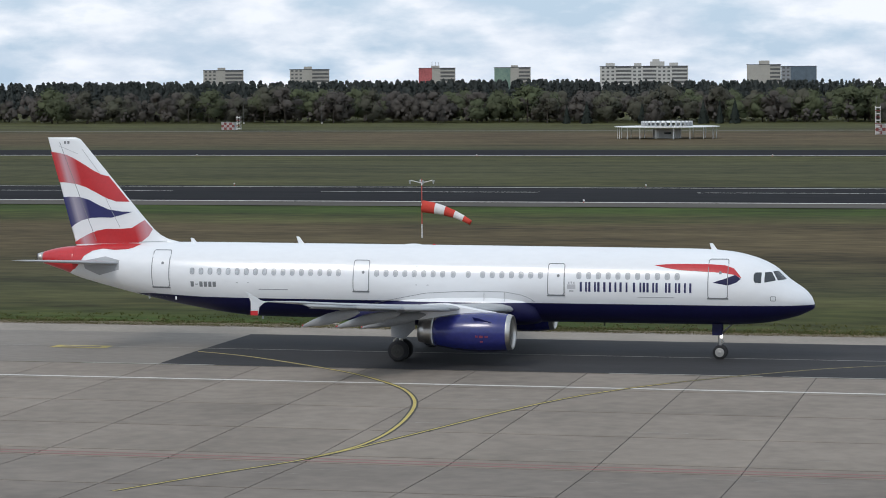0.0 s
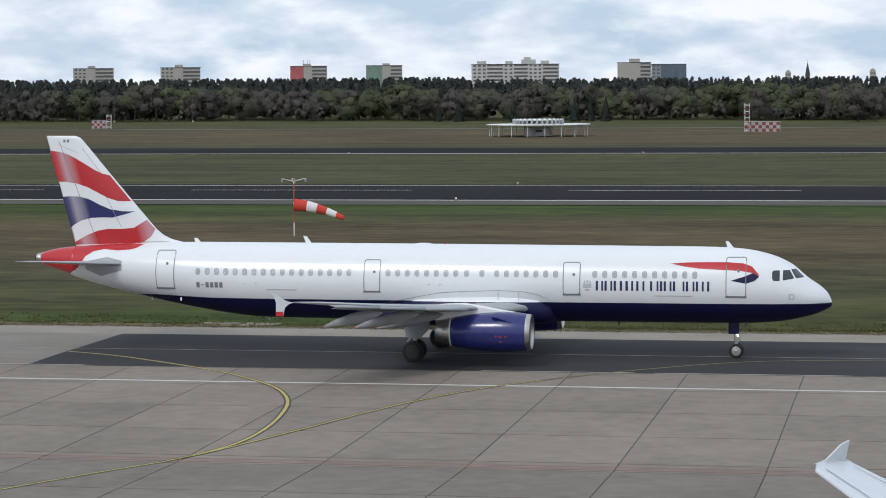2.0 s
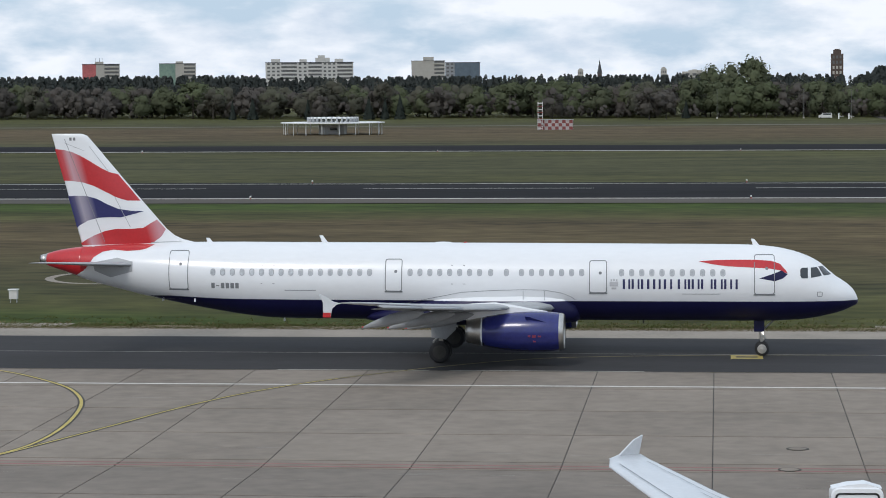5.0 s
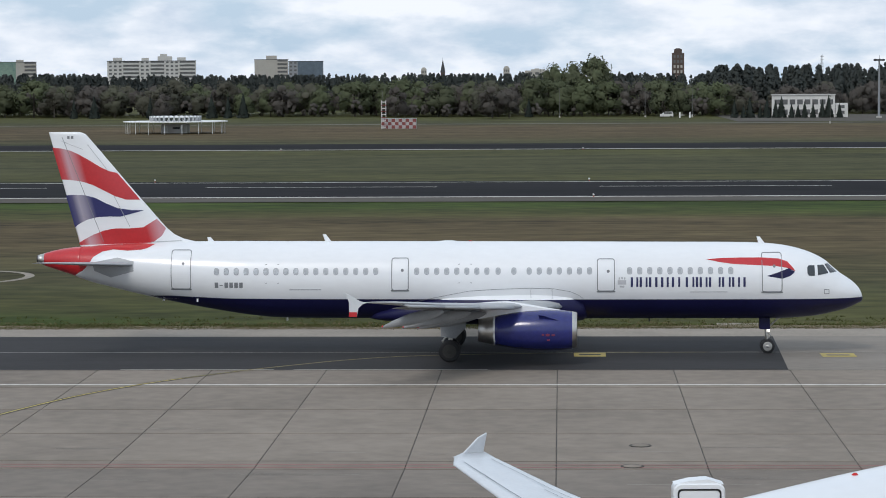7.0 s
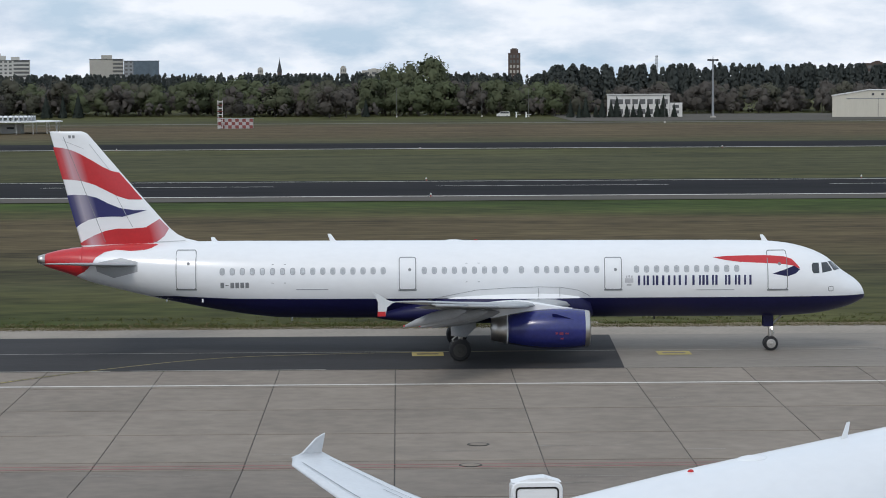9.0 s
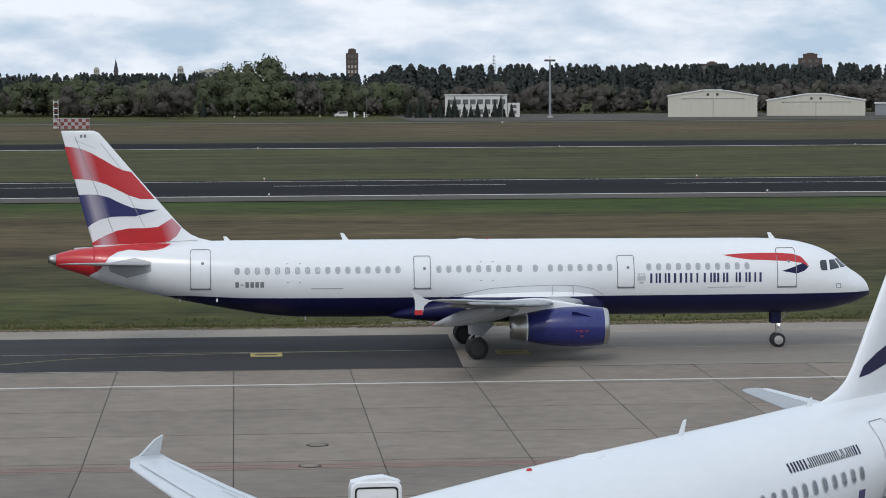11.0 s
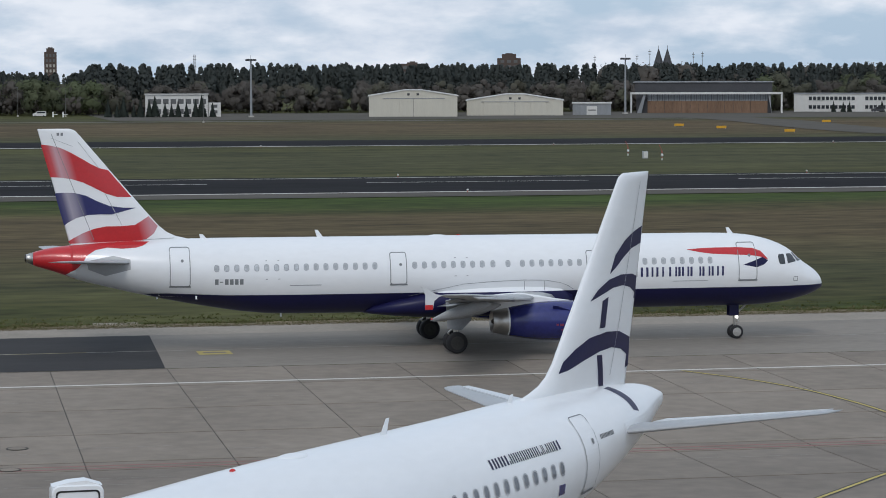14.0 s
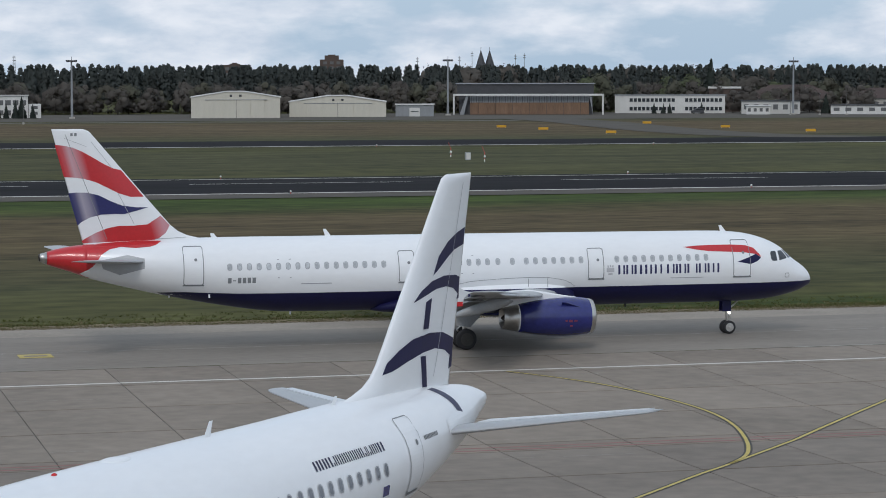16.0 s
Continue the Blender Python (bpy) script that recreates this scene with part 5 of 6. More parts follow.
# ---- far buildings ----
M_PLASTER = material("grey_beige_plaster", (0.40, 0.38, 0.34), 0.9, vary=0.08, scale=0.15)
M_PLASTER2 = material("white_grey_plaster", (0.52, 0.51, 0.48), 0.9, vary=0.08, scale=0.15)
M_BALC = material("balcony_shade", (0.12, 0.12, 0.12), 0.8, vary=0.2, scale=0.3)
M_PINK = material("pink_red_wall_paint", (0.42, 0.12, 0.12), 0.9, vary=0.35, scale=0.12)
M_TEAL = material("blue_green_wall_paint", (0.16, 0.26, 0.25), 0.9, vary=0.3, scale=0.12, tint=(0.2, 0.27, 0.2))
M_DGLASS = material("blue_grey_glass_front", (0.10, 0.13, 0.16), 0.3, vary=0.3, scale=0.3)
M_BRICKD = material("dark_brown_brick", (0.09, 0.065, 0.055), 0.9, vary=0.2, scale=0.4)
M_SLATE = material("dark_slate_roof", (0.05, 0.05, 0.055), 0.7, vary=0.2, scale=0.3)
M_HANGAR = material("cream_sheet_metal", (0.55, 0.52, 0.44), 0.7, vary=0.06, scale=0.3, stretch=(3, 1, 0.3))
M_RUST = material("orange_brown_doors", (0.19, 0.115, 0.072), 0.8, vary=0.3, scale=0.25, stretch=(2, 1, 0.3))
M_REDROOF = material("red_brown_tiles", (0.062, 0.042, 0.036), 0.9, vary=0.2, scale=0.4)
M_DSTEEL = material("dark_steel", (0.05, 0.05, 0.055), 0.6, vary=0.2, scale=0.3)
M_GREYW = material("grey_steel_wall", (0.25, 0.26, 0.27), 0.6, vary=0.15, scale=0.4, stretch=(3, 1, 0.3))


def facing(x, y):
    """Stands a building, given by its own x, square to the line of sight across the airfield."""
    a = math.atan2(x, y)
    return Matrix.Translation((x, y, 0)) @ pose(0, 0, 0, 0, 0, -math.degrees(a)) @ Matrix.Diagonal((math.cos(a), 1, 1, 1)) @ Matrix.Translation((-x, 0, 0))


def block_of_flats(x0, x1, top, y, mat, bands, pents, wall=None, ground=0.0):
    """A slab block: storeys of windows or balconies cut into the front, a roof and stair heads. bands: (x0, x1, kind)."""
    b = thing("apartment_building", "tall slab apartment block with rows of balconies above the woods", "building", facing((x0 + x1) / 2, y), group="far apartment blocks")
    part("wall", boxes((x0, 0.5, -0.2, x1, 12, top)), mat, b)
    part("roof", boxes((x0 - 0.3, 0.2, top, x1 + 0.3, 12.3, top + 0.35)), M_SLATE, b)
    for a, c, kind in bands:
        if kind == "plain":
            part("wall_panel", boxes((a, 0.3, -0.2, c, 0.5, top - 0.1)), wall or mat, b)
            continue
        z = top - 2.5
        while z > 10:
            if kind == "balcony":
                part("balcony", boxes((a, 0.05, z, c, 0.5, z + 1.15)), mat, b)
                part("window", boxes((a + 0.2, 0.42, z + 1.15, c - 0.2, 0.46, z + 2.5)), M_BALC, b)
            else:
                n = max(1, int((c - a) / 3.2))
                for k in range(n):
                    u = a + (c - a) * (k + 0.22) / n
                    part("window", boxes((u, 0.42, z + 0.9, u + (c - a) / n * 0.55, 0.47, z + 2.2)), M_BALC, b)
            z -= 2.8
    for i, (a, c, h) in enumerate(pents):
        part("stair_head", boxes((a, 1.6 - 0.2 * i, top + 0.3, c, 8 + 0.1 * i, h)), mat, b)
    return b


block_of_flats(-655.9, -622.9, 27.9, 1900, M_PLASTER, [(-655.5, -645, "window"), (-638, -623.3, "balcony")], [(-644.2, -637.7, 30.1)])
block_of_flats(-585, -553, 28.1, 1900, M_PLASTER, [(-584.6, -574.5, "window"), (-567, -553.3, "balcony")], [(-573.5, -567.1, 30.5)])
b3 = block_of_flats(-481.5, -452.5, 28.4, 1900, M_PLASTER, [(-481.5, -471, "plain"), (-464.5, -452.8, "balcony")], [(-471.7, -465, 30.4)], M_PINK)
for x in (-471, -468, -466):
    part("aerial", tube(bmesh.new(), (x, 4, 30.4), (x, 4, 33.2), 0.15, n=6), M_DSTEEL, b3)
block_of_flats(-421.9, -393.7, 28.4, 1900, M_PLASTER, [(-421.9, -409.4, "plain"), (-403, -394, "balcony")], [(-409.1, -403.4, 30.2)], M_TEAL)
block_of_flats(-340.1, -273.1, 28.6, 1900, M_PLASTER2, [(-339.5, -328.5, "window"), (-328.2, -316, "balcony"), (-315.6, -308, "window"), (-307.6, -297, "balcony"), (-296.5, -286, "window"), (-285.6, -273.5, "balcony")], [(-335.8, -328.9, 31.3), (-314.2, -308.6, 31.1), (-302, -291, 32.2), (-300.1, -294.8, 34), (-287.2, -280.8, 31.3)])
b6 = block_of_flats(-229.1, -203.9, 29.1, 1900, M_PLASTER, [(-228.8, -219, "plain"), (-212, -204.2, "balcony")], [(-220.3, -212.3, 32.2)])
block_of_flats(-203.8, -177.6, 27.7, 1902, M_GREYW, [(-203.6, -197, "window"), (-196.8, -178, "plain")], [], M_DGLASS)


def tower_building(name, label, x0, x1, top, y, mat, cap):
    t = thing(name, label, "tower", facing((x0 + x1) / 2, y))
    part("shaft", boxes((x0, 0, -0.2, x1, x1 - x0, top)), mat, t)
    w = x1 - x0
    for a, b, h in cap:
        part("cap", boxes((x0 + w * a, w * a, top, x1 - w * a, w * (1 - a), h), (x0 + w * b, w * b, h, x1 - w * b, w * (1 - b), h + 0.6)), mat, t)
    z = top - 3.2
    while z > 12:
        for k in range(3):
            u = x0 + w * (0.14 + 0.28 * k)
            part("window", boxes((u, -0.06, z, u + w * 0.16, -0.02, z + 1.9)), M_PLASTER if z < top - 8 else M_BALC, t)
        z -= 3.4
    return t


tower_building("brick_tower", "dark brick tower block with a stepped cap beyond the woods", 73.7, 81.9, 30.5, 1700, M_BRICKD, [(0.18, 0.3, 33.0)])
tower_building("round_block", "pale stubby tower block beyond the woods", -120.8, -115.9, 22.5, 2200, M_PLASTER, [(0.12, 0.3, 23.4)])
tower_building("round_block", "pale stubby tower block beyond the woods", -49.5, -44.2, 23, 2200, M_PLASTER, [(0.12, 0.3, 24.2)])
tower_building("brown_block", "brown office block showing over the trees", 379.7, 396.3, 26.2, 1700, M_BRICKD, [(0.2, 0.35, 29.0)])
tower_building("low_block", "low pale block beyond the trees", -28.2, -9.1, 20.2, 2000, M_PLASTER, [(0.25, 0.4, 21.2)])
tower_building("low_block", "low pale block beyond the trees", 275, 291, 21.6, 1500, M_BRICKD, [(0.3, 0.4, 22.4)])


def church(x, y, wide, eave, top, name="church_spire"):
    c = thing(name, "dark pointed church spire above the distant trees", "church", Matrix.Translation((x, y, 0)), group="church spires")
    part("tower", boxes((-wide / 2, 0, -0.2, wide / 2, wide, eave)), M_BRICKD, c)
    bm = bmesh.new()
    bmesh.ops.create_cone(bm, cap_ends=True, segments=8, radius1=wide * 0.62, radius2=0.05, depth=top - eave, matrix=Matrix.Translation((0, wide / 2, (top + eave) / 2)))
    part("spire", bm, M_SLATE, c)
    part("finial", tube(bmesh.new(), (0, wide / 2, top - 0.3), (0, wide / 2, top + 1.5), 0.12, n=6), M_DSTEEL, c)


church(-111.2, 2400, 4.0, 20, 32.4)
church(436.8, 1500, 5.6, 20, 31.0)
church(442.4, 1500, 5.6, 20, 31.0)


def hangar(x0, x1, eave, apex, y, deep, mat, doors):
    h = thing("hangar", "cream sheet-metal hangar with a low gable and sliding doors", "hangar", facing((x0 + x1) / 2, y), group="cream hangars")
    xm = (x0 + x1) / 2
    prof = [(x0, -0.2), (x1, -0.2), (x1, eave), (xm + (x1 - x0) * 0.1, apex), (xm - (x1 - x0) * 0.1, apex), (x0, eave)]
    part("wall", loft([[(a, yy, b) for a, b in prof] for yy in (0, deep)]), mat, h)
    rp = [(x0 - 0.4, eave - 0.15), (x0 - 0.4, eave + 0.2), (xm - (x1 - x0) * 0.1, apex + 0.28), (xm + (x1 - x0) * 0.1, apex + 0.28), (x1 + 0.4, eave + 0.2), (x1 + 0.4, eave - 0.15), (xm + (x1 - x0) * 0.1, apex + 0.03), (xm - (x1 - x0) * 0.1, apex + 0.03)]
    part("roof", loft([[(a, yy, b) for a, b in rp] for yy in (-0.3, deep + 0.3)]), M_WALLW, h)
    a, b, top = doors
    w = (b - a) / 4
    for k in range(4):
        part("sliding_door", boxes((a + k * w + 0.05, -0.18, 0.03, a + (k + 1) * w - 0.05, -0.04, top), bevel=0.03), mat, h)
    part("door_gap", boxes(((a + b) / 2 - 0.07, -0.2, 0.03, (a + b) / 2 + 0.07, -0.185, top)), M_DSTEEL, h)
    part("door_rail", boxes((a - 1, -0.28, top, b + 1, -0.04, top + 0.22)), M_GREYW, h)
    for u in (-1.7, 1.7):
        part("vent", boxes((xm + u - 0.45, -0.1, apex - 1.75, xm + u + 0.45, -0.04, apex - 0.95)), M_DSTEEL, h)


hangar(152.5, 184.6, 7.4, 9.3, 892, 26, M_HANGAR, (158.5, 179, 6.4))
hangar(190.7, 226.8, 5.5, 7.6, 905, 26, M_HANGAR, (197, 220.5, 4.9))
shed = thing("store_shed", "small grey store shed with a flat pale roof", "shed", facing(238.5, 908))
part("wall", boxes((231.2, 0, -0.2, 245.8, 10, 4.2)), M_GREYW, shed)
part("roof", boxes((230.9, -0.4, 4.2, 246.1, 10.4, 4.6)), M_WALLW, shed)
part("door", boxes((236.5, -0.08, 0, 240.5, -0.02, 3.2)), M_WALLW, shed)
part("window", boxes((237, -0.12, 1.6, 240, -0.085, 2.0)), M_BALC, shed)
shed = thing("store_shed", "long low grey shed between the hangars", "shed", facing(229.7, 930))
part("wall", boxes((226.5, 0, -0.2, 233, 8, 4.6)), M_GREYW, shed)

big = thing("large_hangar", "wide dark hangar with a white portal frame and rusty doors", "hangar", facing(291, 936))
part("roof", boxes((262.2, 6, 7.6, 317.5, 40, 11.7)), M_DSTEEL, big)
part("roof_edge", boxes((261.5, 5.5, 11.7, 318.2, 40.5, 12.05)), M_GREYW, big)
part("wall", boxes((263, 3, -0.2, 317, 39, 7.6)), M_DSTEEL, big)
part("portal_beam", boxes((260.7, -0.8, 7.25, 321.4, 0.6, 8.0), bevel=0.05), M_WALLW, big)
for x in (260.7, 320.7):
    part("portal_post", boxes((x, -0.6, -0.1, x + 0.7, 0.4, 7.25)), M_WALLW, big)
for x, lean in ((264.5, 1.5), (316.5, -0.9)):
    part("raking_post", loft([[(x - 1.2 * (1 if lean > 0 else -0.5), 0, -0.1), (x + 0.6, 0, -0.1), (x + 0.6, 1, -0.1), (x - 1.2 * (1 if lean > 0 else -0.5), 1, -0.1)], [(x + lean, 0, 7.25), (x + lean + 0.9, 0, 7.25), (x + lean + 0.9, 1, 7.25), (x + lean, 1, 7.25)]]), M_GREYW, big)
for k in range(14):
    a = 267.5 + k * 3.43
    d = part("hangar_door", boxes((a + 0.05, 1.6, 0.05, a + 3.38, 1.9, 4.6), bevel=0.04), M_RUST, big, "rusty orange sliding door leaf")
    part("upper_glazing", boxes((a + 0.05, 1.7, 4.65, a + 3.38, 1.9, 7.2)), M_GREYW, d)
    for j in range(3):
        part("glazing_bar", boxes((a + 0.5 + j * 1.0, 1.62, 4.65, a + 0.66 + j * 1.0, 1.7, 7.2)), M_DSTEEL, d)

office = thing("office_building", "white two-storey office building with rows of dark windows", "building", facing(355, 953))
part("wall", boxes((332, 0, -0.2, 378.5, 12, 7.0)), M_WALLW, office)
part("roof", boxes((331.7, -0.3, 7.0, 378.8, 12.3, 7.35)), M_GREYW, office)
for a, n in ((338.2, 11), (361.7, 9)):
    for k in range(n):
        for z in (1.2, 4.6):
            w = part("window", boxes((a + k * 1.78, -0.05, z, a + k * 1.78 + 1.35, -0.01, z + 1.35)), M_GLASS, office)
            part("sill", boxes((a + k * 1.78 - 0.1, -0.14, z - 0.12, a + k * 1.78 + 1.45, -0.06, z - 0.02)), M_GREYW, w)

villa = thing("white_building", "white flat-roofed building half hidden by dark conifers", "building", facing(88, 919))
part("wall", boxes((75.6, 0, -0.2, 98.2, 10, 7.9)), M_WALLW, villa)
part("annex", boxes((98.4, 0, -0.2, 102.8, 8, 5.0)), M_WALLW, villa)
part("roof", boxes((75.3, -0.4, 7.9, 98.5, 10.4, 8.25)), M_PLASTER2, villa)
for k in range(8):
    for z in (1.0, 4.6):
        part("window", boxes((76.6 + k * 2.7, -0.06, z, 78.6 + k * 2.7, -0.02, z + 1.8)), M_BALC, villa)
for z in (1.2, 3.2):
    part("window", boxes((99.2, -0.06, z, 101.6, -0.02, z + 1.1)), M_BALC, villa)


def low_house(name, label, x0, x1, y, high, roof, wall, roof_mat, n, deep=10, ridge=None):
    h = thing(name, label, "building", facing((x0 + x1) / 2, y))
    part("wall", boxes((x0, 0, -0.2, x1, deep, high)), wall, h)
    if ridge:
        inset = min((x1 - x0) * 0.3, ridge * 1.4)
        bm = bmesh.new()
        lo = [bm.verts.new(p) for p in ((x0 - 0.8, -0.8, high), (x1 + 0.8, -0.8, high), (x1 + 0.8, deep + 0.8, high), (x0 - 0.8, deep + 0.8, high))]
        hi = [bm.verts.new(p) for p in ((x0 + inset, deep / 2 - 0.5, ridge), (x1 - inset, deep / 2 - 0.5, ridge), (x1 - inset, deep / 2 + 0.5, ridge), (x0 + inset, deep / 2 + 0.5, ridge))]
        for i in range(4):
            bm.faces.new((lo[i], lo[(i + 1) % 4], hi[(i + 1) % 4], hi[i]))
        bm.faces.new(hi)
        bm.faces.new(lo[::-1])
        part("roof", bm, roof_mat, h)
    else:
        part("roof", boxes((x0 - 0.5, -0.5, high, x1 + 0.5, deep + 0.5, high + roof)), roof_mat, h)
    for k in range(n):
        a = x0 + (x1 - x0) * (k + 0.25) / n
        part("window", boxes((a, -0.05, high * 0.35, a + (x1 - x0) / n * 0.5, -0.01, high * 0.75)), M_BALC, h)
    return h


low_house("low_building", "low white building with a flat roof and small windows", 400.1, 460, 899, 3.4, 0.35, M_WALLW, M_SLATE, 12)
low_house("low_building", "low pale building with wide dark windows", 374.4, 399, 925, 4.9, 0.4, M_PLASTER2, M_SLATE, 6)
low_house("low_building", "small white kiosk building", 371.2, 381, 912, 3.2, 0.25, M_WALLW, M_WALLW, 4)
low_house("roofed_house", "broad house under a big red-brown hipped roof", 388, 432, 960, 5.5, 0.4, M_PLASTER, M_REDROOF, 10, deep=24, ridge=11.2)
low_house("roofed_house", "long house under a red-brown tiled roof", 433, 500, 965, 5.5, 0.4, M_PLASTER, M_REDROOF, 14, deep=22, ridge=9.8)
low_house("pale_hall", "pale flat hall roof on thin posts", 384.4, 398.1, 985, 9.6, 0.8, M_BRICKD, M_WALLW, 3)


M_THINPOLE = material("weathered_pole_grey", (0.13, 0.13, 0.125), 0.7, vary=0.2, scale=0.6)


def light_mast(x, y, top, thin=False):
    m = thing("light_mast", "tall grey apron light mast with a lamp ring", "mast", Matrix.Translation((x, y, -0.05)), group="apron light masts")
    w = 0.3 if thin else 0.9
    part("foot", boxes((-w, -w, 0, w, w, 0.6), bevel=0.05), M_PLASTER, m)
    part("pole", tube(bmesh.new(), (0, 0, 0), (0, 0, top), 0.46 if not thin else 0.10, 0.28 if not thin else 0.06, 12), M_THINPOLE if thin else M_GREYW, m)
    if thin:
        part("lamp", boxes((-0.32, -0.2, top, 0.32, 0.2, top + 0.2)), M_THINPOLE, m)
        return
    bm = bmesh.new()
    bmesh.ops.create_cone(bm, cap_ends=True, segments=16, radius1=1.5, radius2=1.5, depth=0.35, matrix=Matrix.Translation((0, 0, top)))
    part("ring", bm, M_GREYW, m)
    for k in range(8):
        a = 2 * math.pi * k / 8
        u, v = 1.6 * math.cos(a), 1.6 * math.sin(a)
        part("floodlight", boxes((u - 0.35, v - 0.25, top - 0.35, u + 0.35, v + 0.25, top + 0.35), bevel=0.05), M_DSTEEL, m)
    part("rod", tube(bmesh.new(), (0, 0, top), (0, 0, top + 1.6), 0.08, n=6), M_DSTEEL, m)


light_mast(111.4, 899, 20.3)
light_mast(256.2, 926, 20.8)
light_mast(389.3, 909, 20.4)
for x, y, h in ((84.0, 800, 8.5), (-66, 940, 10), (-0.5, 942, 10.5), (31, 940, 10.5), (48, 935, 10), (-290, 985, 9), (-323, 985, 8), (392, 890, 8), (403, 890, 8), (430, 890, 9), (380, 890, 8), (440, 890, 9)):
    light_mast(x, y, h, True)
for x, top in ((343, 25), (366, 25.5), (373, 28), (397, 26.5), (402, 27)):
    aer = thing("radio_mast", "thin radio mast above the far trees", "mast", Matrix.Translation((x, 1300, -0.05)), group="radio masts")
    part("pole", tube(bmesh.new(), (0, 0, 0), (0, 0, top), 0.22, 0.1, 6), M_THINPOLE, aer)
    for z in (top - 1.2, top - 2.6):
        part("aerial", boxes((-0.7, -0.1, z, 0.7, 0.1, z + 0.35)), M_THINPOLE, aer)
pyl = thing("lattice_mast", "thin lattice radio mast above the distant pines", "mast", Matrix.Translation((152.5, 1500, -6)))
for a, b in ((-1.2, -1.2), (1.2, -1.2), (0, 1.2)):
    part("leg", tube(bmesh.new(), (a, b, -0.1), (a * 0.4, b * 0.4, 33), 0.2, 0.12, 6), M_GREYW, pyl)
for z in (24, 26, 28, 30, 32):
    part("brace", boxes((-0.9, -0.7, z, 0.9, 0.7, z + 0.3)), M_GREYW, pyl)


def car(x, y, mat, label):
    c = thing("parked_van", label, "van", Matrix.Translation((x, y, 0)))
    prof = [(-2.4, 0.35), (-2.4, 1.2), (-1.5, 1.35), (-0.9, 2.0), (2.2, 2.05), (2.4, 1.3), (2.4, 0.35)]
    part("body", loft([[(a, yy, b) for a, b in prof] for yy in (-0.9, 0.9)]), mat, c)
    part("window", boxes((-1.0, -0.93, 1.35, 2.0, -0.905, 1.85)), M_GLASS, c)
    for u in (-1.5, 1.5):
        w = part("wheel", wheel_mesh(0.34, 0.22, 16), M_RUBBER, c)
        w.location = (u, -0.8, 0.34)
        w2 = part("wheel", wheel_mesh(0.34, 0.22, 16), M_RUBBER, c)
        w2.location = (u, 0.8, 0.34)


car(38.5, 932, M_WALLW, "white van parked under the trees")
car(362, 940, M_DSTEEL, "dark car parked before the offices")
for x in (43.0, 46.6):
    g = thing("gate_post", "white gate post at the far road", "post", Matrix.Translation((x, 925, -0.05)), group="gate posts")
    part("post", boxes((-0.25, -0.2, 0, 0.25, 0.2, 2.0), bevel=0.03), M_LAMP, g)
    part("bar", boxes((-0.1, -0.08, 0.9, 1.8, 0.08, 1.05)), M_LAMP, g)

# ---- woods ----
def leaf_material(name, color, tint, vary=0.35, patch_size=0.06):
    m = bpy.data.materials.new(name)
    m.use_nodes = True
    nt = m.node_tree
    b = nt.nodes["Principled BSDF"]
    b.inputs["Roughness"].default_value, b.inputs["Specular IOR Level"].default_value = 0.9, 0.08
    geo, obi, add = nt.nodes.new("ShaderNodeNewGeometry"), nt.nodes.new("ShaderNodeObjectInfo"), nt.nodes.new("ShaderNodeMath")
    tc, n1 = nt.nodes.new("ShaderNodeTexCoord"), nt.nodes.new("ShaderNodeTexNoise")
    n1.inputs["Scale"].default_value, n1.inputs["Detail"].default_value = patch_size, 2
    nt.links.new(tc.outputs["Object"], n1.inputs["Vector"])
    add.operation, add.inputs[1].default_value = "MULTIPLY_ADD", 0.3
    nt.links.new(geo.outputs["Random Per Island"], add.inputs[0])
    nt.links.new(obi.outputs["Random"], add.inputs[2])
    add2 = nt.nodes.new("ShaderNodeMath")
    add2.operation, add2.inputs[1].default_value = "MULTIPLY_ADD", 2.4
    nt.links.new(n1.outputs["Fac"], add2.inputs[0])
    nt.links.new(add.outputs[0], add2.inputs[2])
    mr = nt.nodes.new("ShaderNodeMapRange")
    mr.inputs["From Min"].default_value, mr.inputs["From Max"].default_value = 0.8, 2.9
    nt.links.new(add2.outputs[0], mr.inputs["Value"])
    mix = nt.nodes.new("ShaderNodeMixRGB")
    mix.inputs["Color1"].default_value = (*[c * (1 - vary) for c in color], 1)
    mix.inputs["Color2"].default_value = (*[c * (1 + vary) for c in tint], 1)
    nt.links.new(mr.outputs[0], mix.inputs["Fac"])
    nt.links.new(mix.outputs[0], b.inputs["Base Color"])
    tr, ms = nt.nodes.new("ShaderNodeBsdfTranslucent"), nt.nodes.new("ShaderNodeMixShader")
    ms.inputs[0].default_value = 0.3
    nt.links.new(mix.outputs[0], tr.inputs["Color"])
    nt.links.new(b.outputs[0], ms.inputs[1])
    nt.links.new(tr.outputs[0], ms.inputs[2])
    nt.links.new(ms.outputs[0], nt.nodes["Material Output"].inputs["Surface"])
    return m


M_PINE = leaf_material("dark_pine_needles", (0.075, 0.085, 0.081), (0.090, 0.100, 0.091), 0.08)
M_SPRUCE = leaf_material("dark_spruce_needles", (0.040, 0.050, 0.044), (0.052, 0.062, 0.052), 0.12)
M_LEAF = leaf_material("spring_leaves", (0.121, 0.128, 0.084), (0.137, 0.163, 0.086), 0.08)
M_TWIG = leaf_material("bare_twigs", (0.123, 0.110, 0.100), (0.140, 0.128, 0.111), 0.08)
M_BLUSH = leaf_material("budding_twigs", (0.123, 0.114, 0.094), (0.134, 0.139, 0.096), 0.08)


